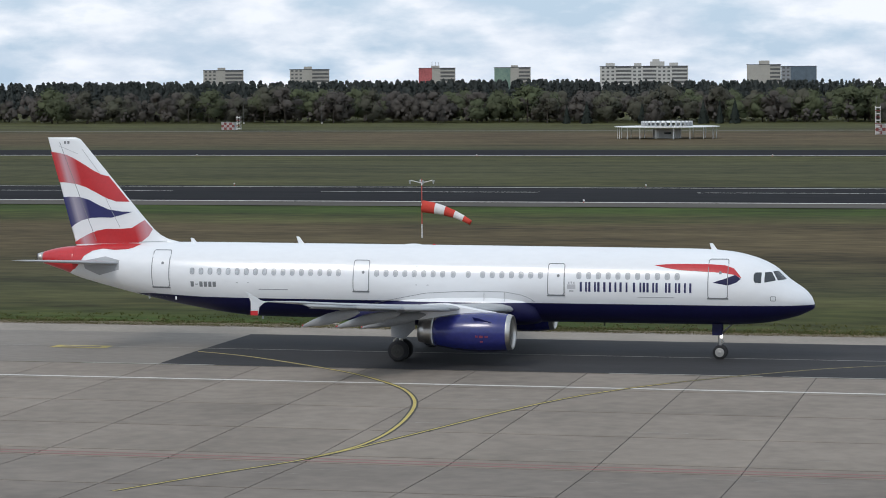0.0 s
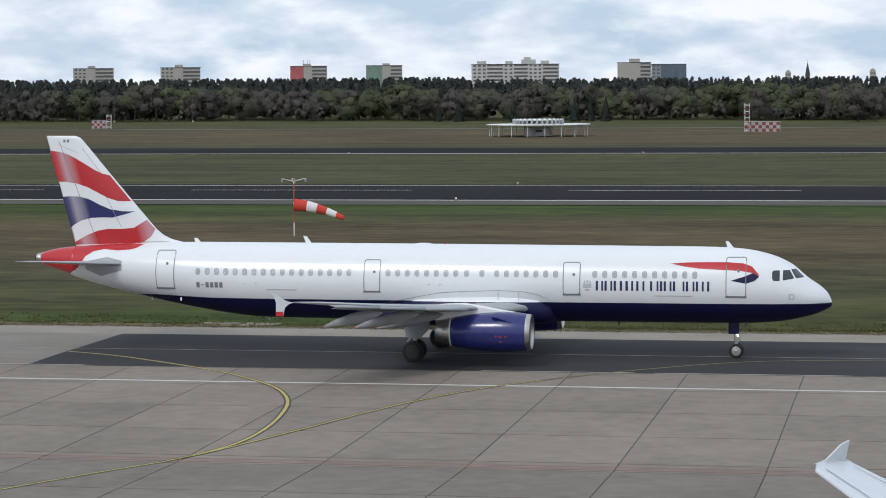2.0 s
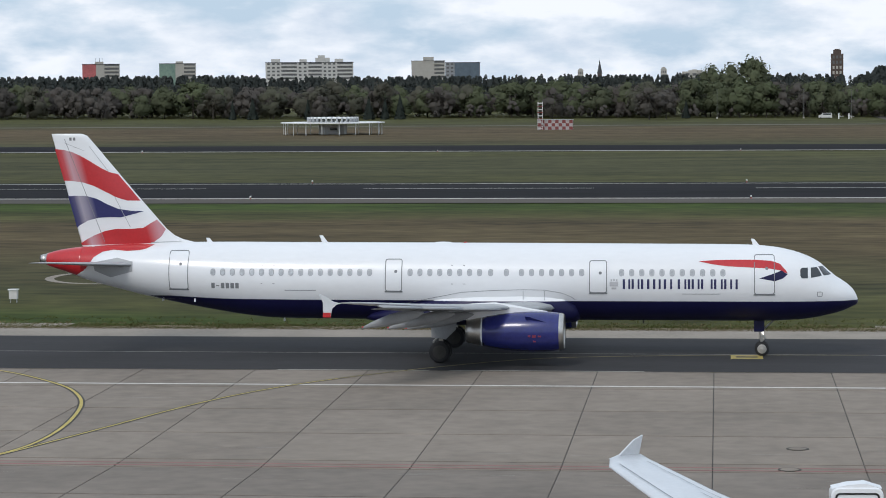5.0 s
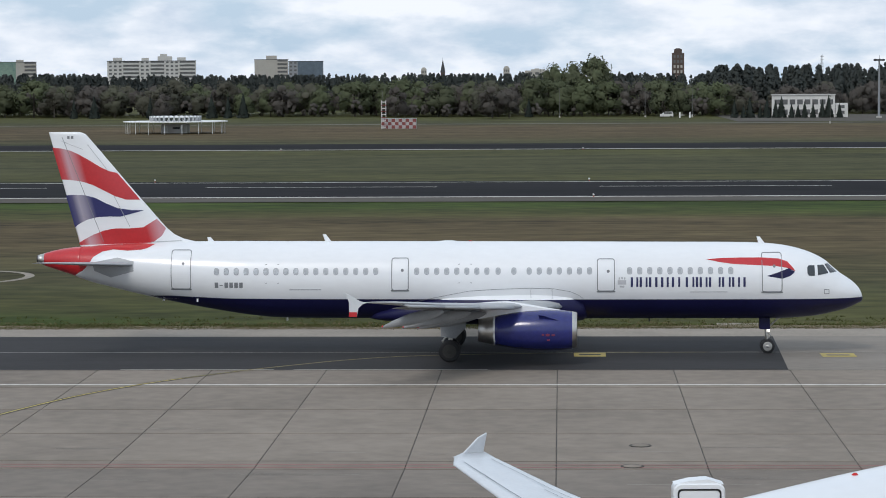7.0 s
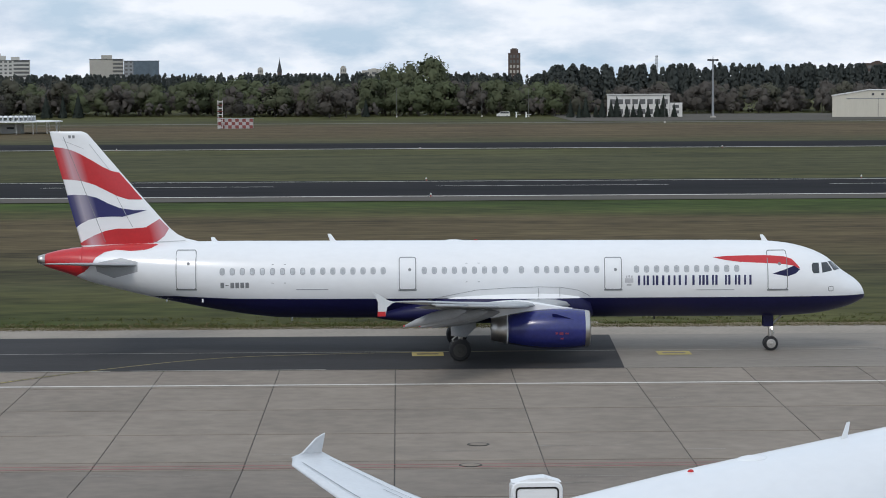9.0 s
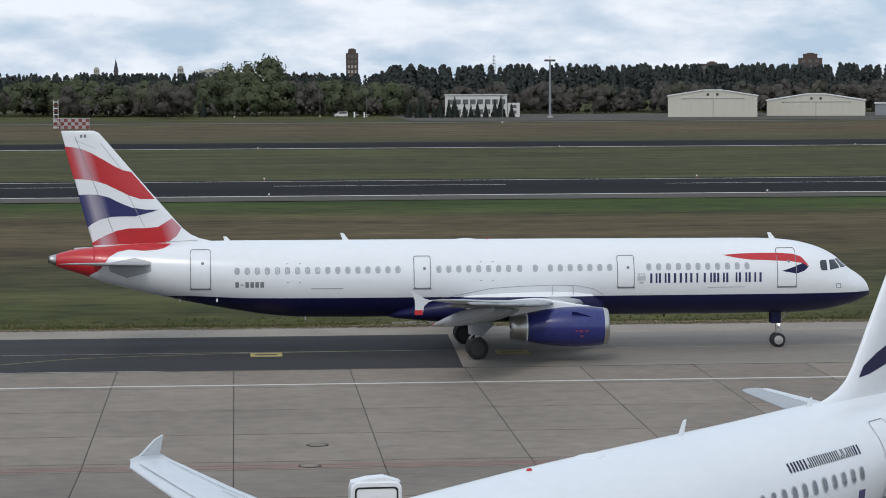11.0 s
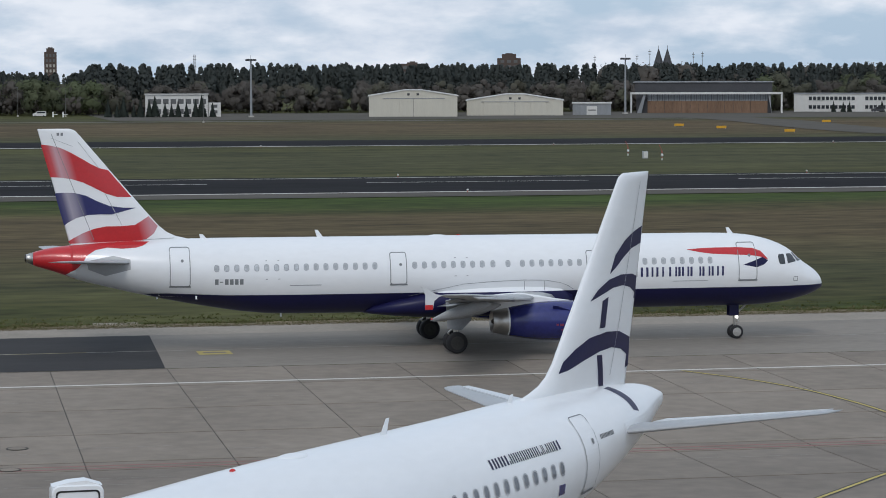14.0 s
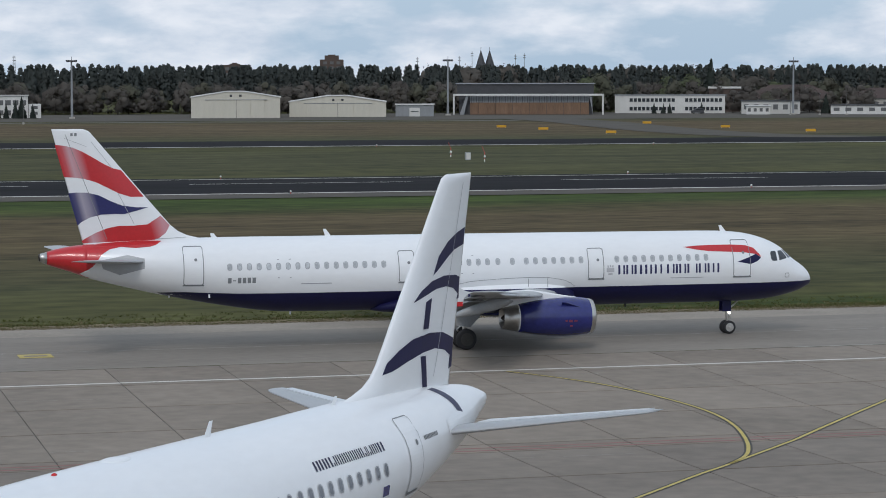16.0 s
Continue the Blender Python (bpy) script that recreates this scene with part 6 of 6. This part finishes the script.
def crown_quads(rng, kind, n):
    """Centres, outward directions and sizes of leaf clumps for a crown one metre high."""
    if kind in ("pine", "spruce"):
        if kind == "pine":
            z = 0.3 + 0.7 * rng.random(n) ** 0.85
            r = 0.13 * np.clip((1.02 - z) / 0.42, 0.02, 1) ** 0.85 * (0.4 + 0.8 * rng.random(n)) + 0.008
            size = 0.020 + 0.020 * rng.random(n)
        else:
            z = 0.04 + 0.96 * rng.random(n) ** 1.3
            r = 0.22 * (1 - z) * (0.55 + 0.5 * rng.random(n)) + 0.006
            size = (0.022 + 0.045 * (1 - z)) * (0.7 + 0.6 * rng.random(n))
        a = rng.random(n) * 2 * np.pi
        c = np.stack([r * np.cos(a), r * np.sin(a), z], 1)
        out = np.stack([np.cos(a), np.sin(a), np.full(n, 0.55)], 1)
        wide, foot = (0.075, 0.3) if kind == "pine" else (0.15, 0.05)
        core = [(np.zeros(3), [(wide * (1 - 0.75 * t), foot + (0.92 - foot) * t, 0.4) for t in (0.0, 0.5, 0.85)])]
        return c, out, size, core
    # a billowing dome of lobes, finer towards the outside
    m = 14
    a, h = rng.random(m) * 2 * np.pi, rng.random(m)
    rad = 0.30 * np.sqrt(np.clip(1 - ((h - 0.35) / 0.75) ** 2, 0.05, 1))
    lobes = np.stack([rad * np.cos(a), rad * np.sin(a), 0.16 + 0.66 * h], 1) * (0.55 + 0.45 * rng.random((m, 1)) ** 0.5 * (1, 1, 0) + (0, 0, 0.45))
    lobes[0] = (0.02, 0.0, 0.84)
    pick = rng.integers(0, m, n)
    d = rng.normal(0, 1, (n, 3))
    d /= np.linalg.norm(d, axis=1)[:, None]
    c = lobes[pick] + d * (0.19 * rng.random((n, 1)) ** 0.42) * (1, 1, 0.95)
    c[:, 2] = np.clip(c[:, 2], 0.03, 1.0)
    out = d * 0.22 + (c - (0, 0, 0.40)) * 2.2
    size = (0.025 if kind == "leaf" else 0.028) * (0.6 + 0.8 * rng.random(n))
    core = [(p, [(0.105 * math.cos(t), 0.10 * math.sin(t), None) for t in (-1.0, -0.3, 0.4, 1.1)]) for p in lobes]
    return c, out, size, core


def core_mesh(core, high, base):
    """The dense inner leaves of a crown: closed rings round each lobe, with soft normals."""
    V, F, S = [], [], []
    m = 7
    a = np.arange(m) * 2 * np.pi / m
    for p, rings in core:
        for j, (r, z, up) in enumerate(rings):
            V.append(np.stack([p[0] + r * np.cos(a), p[1] + r * np.sin(a), np.maximum(p[2] + z + 0 * a, 0.02)], 1) * high)
            q = V[-1] / high - (0, 0, 0.40) if up is None else np.stack([np.cos(a), np.sin(a), np.full(m, up)], 1)
            S.append(q / np.linalg.norm(q, axis=1)[:, None])
            if j:
                i = base + np.arange(m)
                k = base + (np.arange(m) + 1) % m
                F.append(np.stack([i - m, k - m, k, i], 1))
            base += m
    return np.concatenate(V), np.concatenate(F), np.concatenate(S)


def clump_mesh(rng, cen, out, size, thin=1.0, core=(), high=1.0):
    """Randomly turned leaf clumps as bent quads whose faces look outwards, with soft normals of the crown."""
    n = len(cen)
    out = out / np.linalg.norm(out, axis=1)[:, None]
    k = out + rng.normal(0, 0.5, (n, 3))
    k /= np.linalg.norm(k, axis=1)[:, None]
    u = np.cross(k, rng.normal(0, 1, (n, 3)))
    u /= np.linalg.norm(u, axis=1)[:, None]
    w = np.cross(k, u)
    s = size[:, None]
    v = np.stack([cen + u * s, cen + w * s * thin + k * s * 0.2, cen - u * s * 0.9, cen - w * s * thin * 0.9 + k * s * 0.15], 1).reshape(-1, 3)
    soft = out + rng.normal(0, 0.06, (n, 3))
    soft /= np.linalg.norm(soft, axis=1)[:, None]
    cv, cf, cs = core_mesh(core, high, n * 4)
    return np.concatenate([v, cv]), np.concatenate([np.arange(n * 4).reshape(n, 4), cf]), np.concatenate([np.repeat(soft, 4, 0), cs])


def mesh_from(name, v, f, mat, soft=None):
    me = bpy.data.meshes.new(name)
    me.vertices.add(len(v))
    me.vertices.foreach_set("co", v.astype(np.float32).ravel())
    me.loops.add(f.size)
    me.loops.foreach_set("vertex_index", f.astype(np.int32).ravel())
    me.polygons.add(len(f))
    me.polygons.foreach_set("loop_start", np.arange(0, f.size, f.shape[1], dtype=np.int32))
    if soft is not None:
        me.polygons.foreach_set("use_smooth", np.ones(len(f), dtype=bool))
    me.update()
    me.validate()
    if soft is not None:
        me.normals_split_custom_set_from_vertices(soft.astype(np.float32).tolist())
    me.materials.append(mat)
    return me


RNG = np.random.default_rng(11)
CROWN_MATS = {"pine": M_PINE, "spruce": M_SPRUCE, "leaf": M_LEAF, "twig": M_TWIG, "bud": M_BLUSH}


def tree(kind, high):
    """One tree: tapered trunk with limbs, and a crown of leaf clumps."""
    words = {"pine": "dark pine tree with a bare trunk at the wood's edge", "spruce": "dark conical spruce tree before the white building", "leaf": "broad tree in fresh spring leaf at the wood's edge", "twig": "bare brown-grey tree with fine twigs at the wood's edge", "bud": "budding olive-brown tree at the wood's edge"}
    t = thing("tree", words[kind], "tree", group="trees of the wood's edge")
    bm = bmesh.new()
    tube(bm, (0, 0, -0.3), (0, 0, high * 0.55), high * 0.018, high * 0.010, 7)
    tube(bm, (0, 0, high * 0.55), (0.02 * high, 0, high * 0.9), high * 0.010, high * 0.003, 6)
    for k in range(7 if kind != "spruce" else 2):
        a, z = RNG.random() * 6.28, high * (0.3 + 0.06 * k)
        ln = high * (0.16 + 0.1 * RNG.random())
        tube(bm, (0, 0, z), (ln * math.cos(a), ln * math.sin(a), z + ln * 0.8), high * 0.007, high * 0.002, 5)
    part("trunk", bm, M_BARK, t)
    cen, out, size, core = crown_quads(RNG, kind, {"pine": 400, "spruce": 420, "leaf": 1600, "twig": 1400, "bud": 1400}[kind])
    v, f, soft = clump_mesh(RNG, cen * high, out, size * high, 1.0 if kind not in ("twig", "bud") else 0.6, core, high)
    ob = new("crown", mesh_from("crown", v, f, CROWN_MATS[kind], soft))
    ob.parent = t
    return t


def wood_edge(x):
    """Where the wood begins."""
    return 1000 if x < -200 else 985 if x < -60 else 965 if x < 70 else 985


protos = {k: [(tree(k, h), h) for h in hs] for k, hs in (("pine", (15, 13.5)), ("leaf", (12.0, 11.0, 13)), ("twig", (11.5, 10.5, 12.5)), ("bud", (12.0, 11.0, 12.5)), ("spruce", (7.5, 6.2)))}
used, turn = set(), {}


def plant(kind, x, y, top):
    """Sets a tree of that height."""
    turn[kind] = turn.get(kind, -1) + 1
    p, h = protos[kind][turn[kind] % len(protos[kind])]
    m = Matrix.Translation((x, y, -0.05)) @ pose(0, 0, 0, 0, 0, RNG.uniform(0, 360))
    q = p
    if p.name in used:
        q = copy_thing(p, m)
    used.add(p.name)
    q.matrix_basis = m
    wide = top / h * (RNG.uniform(0.95, 1.4) if kind not in ("pine", "spruce") and top < 18 else RNG.uniform(0.75, 0.9) if kind == "leaf" else RNG.uniform(0.9, 1.15))
    q.scale = (wide, wide, top / h)


# conifers before the white building, single trees, then the wood's edge
for k in range(13):
    plant("spruce", 65 + k * 2.75 + RNG.uniform(-0.6, 0.6), 909 + RNG.uniform(-2, 3), RNG.uniform(4.8, 8))
for x, y, kind, top in ((-62, 955, "twig", 12.5), (-25, 930, "twig", 12.5), (-19, 933, "twig", 11.5), (-12, 950, "spruce", 7), (-3, 990, "leaf", 20.5), (4.5, 992, "leaf", 21.2), (12.5, 990, "leaf", 23.8), (14.5, 991, "leaf", 22.5),
                        (8, 968, "leaf", 15), (18, 968, "leaf", 14), (38, 948, "leaf", 14.6), (44, 950, "leaf", 13.5), (59, 952, "leaf", 13.5), (66, 955, "bud", 12.5), (62, 915, "spruce", 6.5),
                        (346, 946, "spruce", 4.4), (350, 946, "spruce", 4.0), (353, 947, "spruce", 4.2), (366, 946, "spruce", 4.4), (410, 925, "spruce", 8), (395, 1010, "spruce", 22.0),
                        (380, 948, "twig", 10), (387, 950, "twig", 11.5), (391, 938, "bud", 9), (396, 942, "twig", 10.5), (407, 944, "twig", 12), (419, 940, "twig", 9.5), (429, 944, "twig", 10.5), (402, 946, "bud", 10.5), (414, 950, "twig", 11), (424, 948, "bud", 9.5), (436, 950, "twig", 12), (384, 1004, "leaf", 16), (372, 1000, "leaf", 15.5), (330, 985, "leaf", 15), (338, 990, "bud", 16),
                        (-395, 1004, "pine", 15.5), (-372, 1003, "pine", 14.5), (-236, 960, "twig", 8.5), (-150, 955, "twig", 10), (-120, 958, "spruce", 9.5), (-126, 960, "spruce", 8.5), (-132, 958, "spruce", 9), (-156, 962, "spruce", 8), (-178, 965, "spruce", 8.5), (-186, 966, "spruce", 7.5)):
    plant(kind, x, y, top)
kind = "leaf"
for k in range(128):
    x = -420 + 8.0 * k + RNG.uniform(-4, 4)
    # neighbours keep to one kind for a stretch
    if RNG.random() < 0.62:
        if x < -260:
            kind = RNG.choice(["twig", "leaf", "bud", "pine"], p=[0.35, 0.2, 0.3, 0.15])
        elif x < -90:
            kind = RNG.choice(["leaf", "bud", "twig"], p=[0.6, 0.2, 0.2])
        elif x < 70:
            kind = RNG.choice(["leaf", "bud", "twig"], p=[0.3, 0.25, 0.45])
        elif x < 330:
            kind = RNG.choice(["twig", "bud"], p=[0.85, 0.15])
        else:
            kind = RNG.choice(["twig", "leaf", "bud", "pine"], p=[0.35, 0.25, 0.3, 0.1])
    plant(kind, x, wood_edge(x) + RNG.uniform(0, 14), RNG.uniform(10.0, 16.0) * (0.80 if 60 < x < 330 else 1.0))


def woods(name, label, kind, n, quads, x0, x1, d0, d1, h0, h1):
    """A deep stand of trees, past counting."""
    V, F, S, base = [], [], [], 0
    stock = []
    for j in range(7):
        cen, out, size, core = crown_quads(RNG, kind, quads)
        stock.append(clump_mesh(RNG, cen, out, size * (1.0 if quads > 250 else 1.25), 1.0 if kind not in ("twig", "bud") else 0.65, core))
    for i in range(n):
        v, f, soft = stock[i % 7]
        x, h = RNG.uniform(x0, x1), RNG.uniform(h0, h1)
        y = wood_edge(x) + RNG.uniform(d0, d1)
        a = RNG.uniform(0, 6.28)
        c, s = math.cos(a), math.sin(a)
        V.append(np.stack([v[:, 0] * c - v[:, 1] * s, v[:, 0] * s + v[:, 1] * c, v[:, 2]], 1) * h + (x, y, 0))
        S.append(np.stack([soft[:, 0] * c - soft[:, 1] * s, soft[:, 0] * s + soft[:, 1] * c, soft[:, 2]], 1))
        F.append(f + base)
        base += len(v)
    return tagged(new(name, mesh_from(name, np.concatenate(V), np.concatenate(F), CROWN_MATS[kind], np.concatenate(S))), label, "woods", kind="stuff")


woods("pine_woods", "deep stand of dark pines behind the wood's edge", "pine", 450, 240, -520, -190, 40, 100, 15.4, 17.4)
woods("pine_woods", "stand of dark pines behind the bare trees", "pine", 330, 240, -200, 70, 40, 100, 14.4, 16.3)
woods("pine_woods", "deep stand of tall dark pines behind the hangars", "pine", 760, 230, 60, 640, 40, 110, 16.4, 19.6)
woods("bare_woods", "thicket of bare brown-grey trees and brush", "twig", 300, 450, -460, 620, 10, 50, 9, 14)
woods("budding_woods", "stand of budding olive-brown trees", "bud", 130, 450, -460, 620, 10, 50, 9, 14)
woods("green_woods", "stand of trees in fresh spring leaf", "leaf", 90, 500, -330, 60, 8, 45, 10, 15)
woods("brush", "low brush along the foot of the woods", "twig", 330, 160, -460, 600, -2, 20, 3, 7.5)
woods("far_woods", "far treeline on the horizon", "pine", 640, 120, -900, 900, 600, 1000, 15.5, 18.4)
woods("tall_bare_woods", "tall bare crowns behind the offices", "twig", 90, 500, 290, 640, 60, 110, 17, 20.5)


# ---- slabs of the apron, piece by piece ----
COLUMN, FIRST = 5.8986, -17.913
GAP, GAP_ROW = 0.022, 0.09


def slab_mesh(y0, y1, wide):
    """A slab over the ground's slope with a small chamfer; its origin lies at its middle."""
    bm = bmesh.new()
    ym = (y0 + y1) / 2
    hx = wide / 2 - GAP
    ya, yb = y0 + GAP_ROW - ym, y1 - GAP_ROW - ym
    c = 0.03
    ring = [[(sx * (hx - e), (ya + e if sy < 0 else yb - e)) for sx, sy in ((-1, -1), (1, -1), (1, 1), (-1, 1))] for e in (0, 0, c)]
    hs = (-0.04, -0.012, 0.0)
    vs = [[bm.verts.new((x, y, gz(ym + y) - gz(ym) + h)) for x, y in r] for r, h in zip(ring, hs)]
    for a, b in zip(vs, vs[1:]):
        for i in range(4):
            bm.faces.new((a[i], a[(i + 1) % 4], b[(i + 1) % 4], b[i]))
    bm.faces.new(vs[-1])
    me = bpy.data.meshes.new("slab")
    bm.to_mesh(me)
    bm.free()
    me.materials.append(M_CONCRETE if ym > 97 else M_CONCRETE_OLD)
    return me


for y0, y1 in ((122.3, 129.05), (114.6, 122.3), (107.2, 114.6), (99.9, 107.2), (97.9, 99.9), (90.5, 97.9), (83.1, 90.5)):
    me = slab_mesh(y0, y1, COLUMN)
    ym = (y0 + y1) / 2
    for k in range(-12, 18):
        ob = new("slab", me)
        ob.parent = apron
        ob.location = (FIRST + COLUMN * (k + 0.5), ym, gz(ym))
# the slabs out of sight, joined
bm = bmesh.new()
for x0, x1, ys in ((-500, FIRST - COLUMN * 12, (83.1, 90.5, 97.9, 99.9, 107.2, 114.6, 122.3, 129.05)), (FIRST + COLUMN * 18, 500, (83.1, 90.5, 97.9, 99.9, 107.2, 114.6, 122.3, 129.05)), (-500, 500, (-300, 60, 68.3, 75.7, 83.1))):
    for y0, y1 in zip(ys, ys[1:]):
        n = max(1, int((x1 - x0) / (COLUMN * 2)))
        for k in range(n):
            a, b = x0 + (x1 - x0) * k / n + GAP, x0 + (x1 - x0) * (k + 1) / n - GAP
            stops = [y0 + GAP] + [p[0] for p in PROFILE if y0 + GAP < p[0] < y1 - GAP] + [y1 - GAP]
            for p, q in zip(stops, stops[1:]):
                bm.faces.new([bm.verts.new((x, y, gz(y))) for x, y in ((a, p), (b, p), (b, q), (a, q))])
rest = part("outer_slabs", bm, M_CONCRETE, apron)
tagged(rest, "concrete slabs further along the apron", kind="stuff")

# ---- grass tufts along the taxiway edge ----
def tufts(name, label, x0, x1, y0, y1, n, h0, h1, mat, seed):
    rng = np.random.default_rng(seed)
    k = 5
    cx = np.repeat(rng.uniform(x0, x1, n), k)
    cy = np.repeat(y0 + (y1 - y0) * rng.random(n) ** 1.6, k)
    m = n * k
    h = rng.uniform(h0, h1, m)
    a = rng.uniform(0, 6.283, m)
    w = 0.03 + 0.03 * rng.random(m)
    lx, ly = rng.normal(0, 0.10, m), rng.normal(0, 0.10, m)
    bx, by = cx + rng.normal(0, 0.12, m), cy + rng.normal(0, 0.12, m)
    dx, dy = np.cos(a) * w, np.sin(a) * w
    z = np.full(m, -0.06)
    v = np.stack([np.stack([bx - dx, by - dy, z], 1), np.stack([bx + dx, by + dy, z], 1), np.stack([bx + lx, by + ly, h - 0.05], 1)], 1).reshape(-1, 3)
    f = np.arange(m * 3).reshape(m, 3)
    return tagged(new(name, mesh_from(name, v, f, mat)), label, "grass", kind="stuff")


M_BLADE = leaf_material("grass_blades", (0.085, 0.098, 0.032), (0.12, 0.118, 0.045), 0.2)
M_DRY = leaf_material("dry_grass_blades", (0.16, 0.128, 0.07), (0.21, 0.17, 0.10), 0.2)
tufts("grass_tufts", "green grass tufts along the pavement edge", -75, 85, 150.7, 158, 2500, 0.04, 0.15, M_BLADE, 3)
tufts("dry_grass_tufts", "dry straw-coloured grass tufts along the pavement edge", -75, 85, 150.2, 154, 2000, 0.04, 0.15, M_DRY, 4)
tufts("edge_tufts", "ragged dry tufts over the pavement edge", -75, 85, 149.7, 151.6, 9000, 0.03, 0.12, M_DRY, 6)
tufts("edge_tufts", "ragged green tufts over the pavement edge", -75, 85, 150.2, 153.0, 9000, 0.03, 0.14, M_BLADE, 7)



def motions():
    """All that moves: the taxiing airliner, its wheels, the windsock."""
    way = [(0.0, -12.80), (0.5, -10.86), (1.0, -8.92), (1.5, -6.98), (2.0, -4.99), (2.5, -2.97), (3.0, -0.95), (3.5, 1.09), (4.0, 3.17), (6.5, 13.90), (7.0, 16.11), (7.5, 18.33), (8.0, 20.58), (8.5, 22.85), (9.0, 25.14),
           (11.5, 36.93), (12.0, 39.37), (12.5, 41.81), (13.0, 44.29), (13.5, 46.78), (14.0, 49.31), (14.5, 51.86), (15.0, 54.41), (15.5, 57.00), (16.0, 59.60)]
    walk(jet, [(t, pose(x, 136.6, 0)) for t, x in way])
    ts, xs = [w[0] for w in way], [w[1] for w in way]
    for hub, s, y, r in jet_wheels:
        rows = []
        for k in range(161):
            x = float(np.interp(k / 10, ts, xs))
            rows.append((k / 10, pose(-s, y, r, 0, math.degrees((x - xs[0]) / r), 0)))
        walk(hub, rows)

    # the windsock lifts and sinks in the gusts; the cloth bends in five stiff rings
    droop = [(0.0, 19), (0.4, 19), (0.8, 17), (1.2, 15), (1.6, 13), (2.0, 16), (2.4, 9), (2.8, 14), (3.2, 5), (3.6, 7), (4.0, 13), (5.0, 9), (6.3, 3), (6.6, 4), (8.0, 10), (10.0, 14), (12.0, 7), (14.0, 12), (16.0, 9)]
    poses = [[] for _ in sock_segments]
    for t, a in droop:
        x, z = 0.05, 3.05
        for k, ln in enumerate(SOCK_LEN):
            b = a * (0.45 + 0.27 * k)
            poses[k].append((t, pose(x, 0, z, 0, b, 0)))
            x, z = x + ln * math.cos(radians(b)), z - ln * math.sin(radians(b))
    for seg, rows in zip(sock_segments, poses):
        walk(seg, rows)


motions()
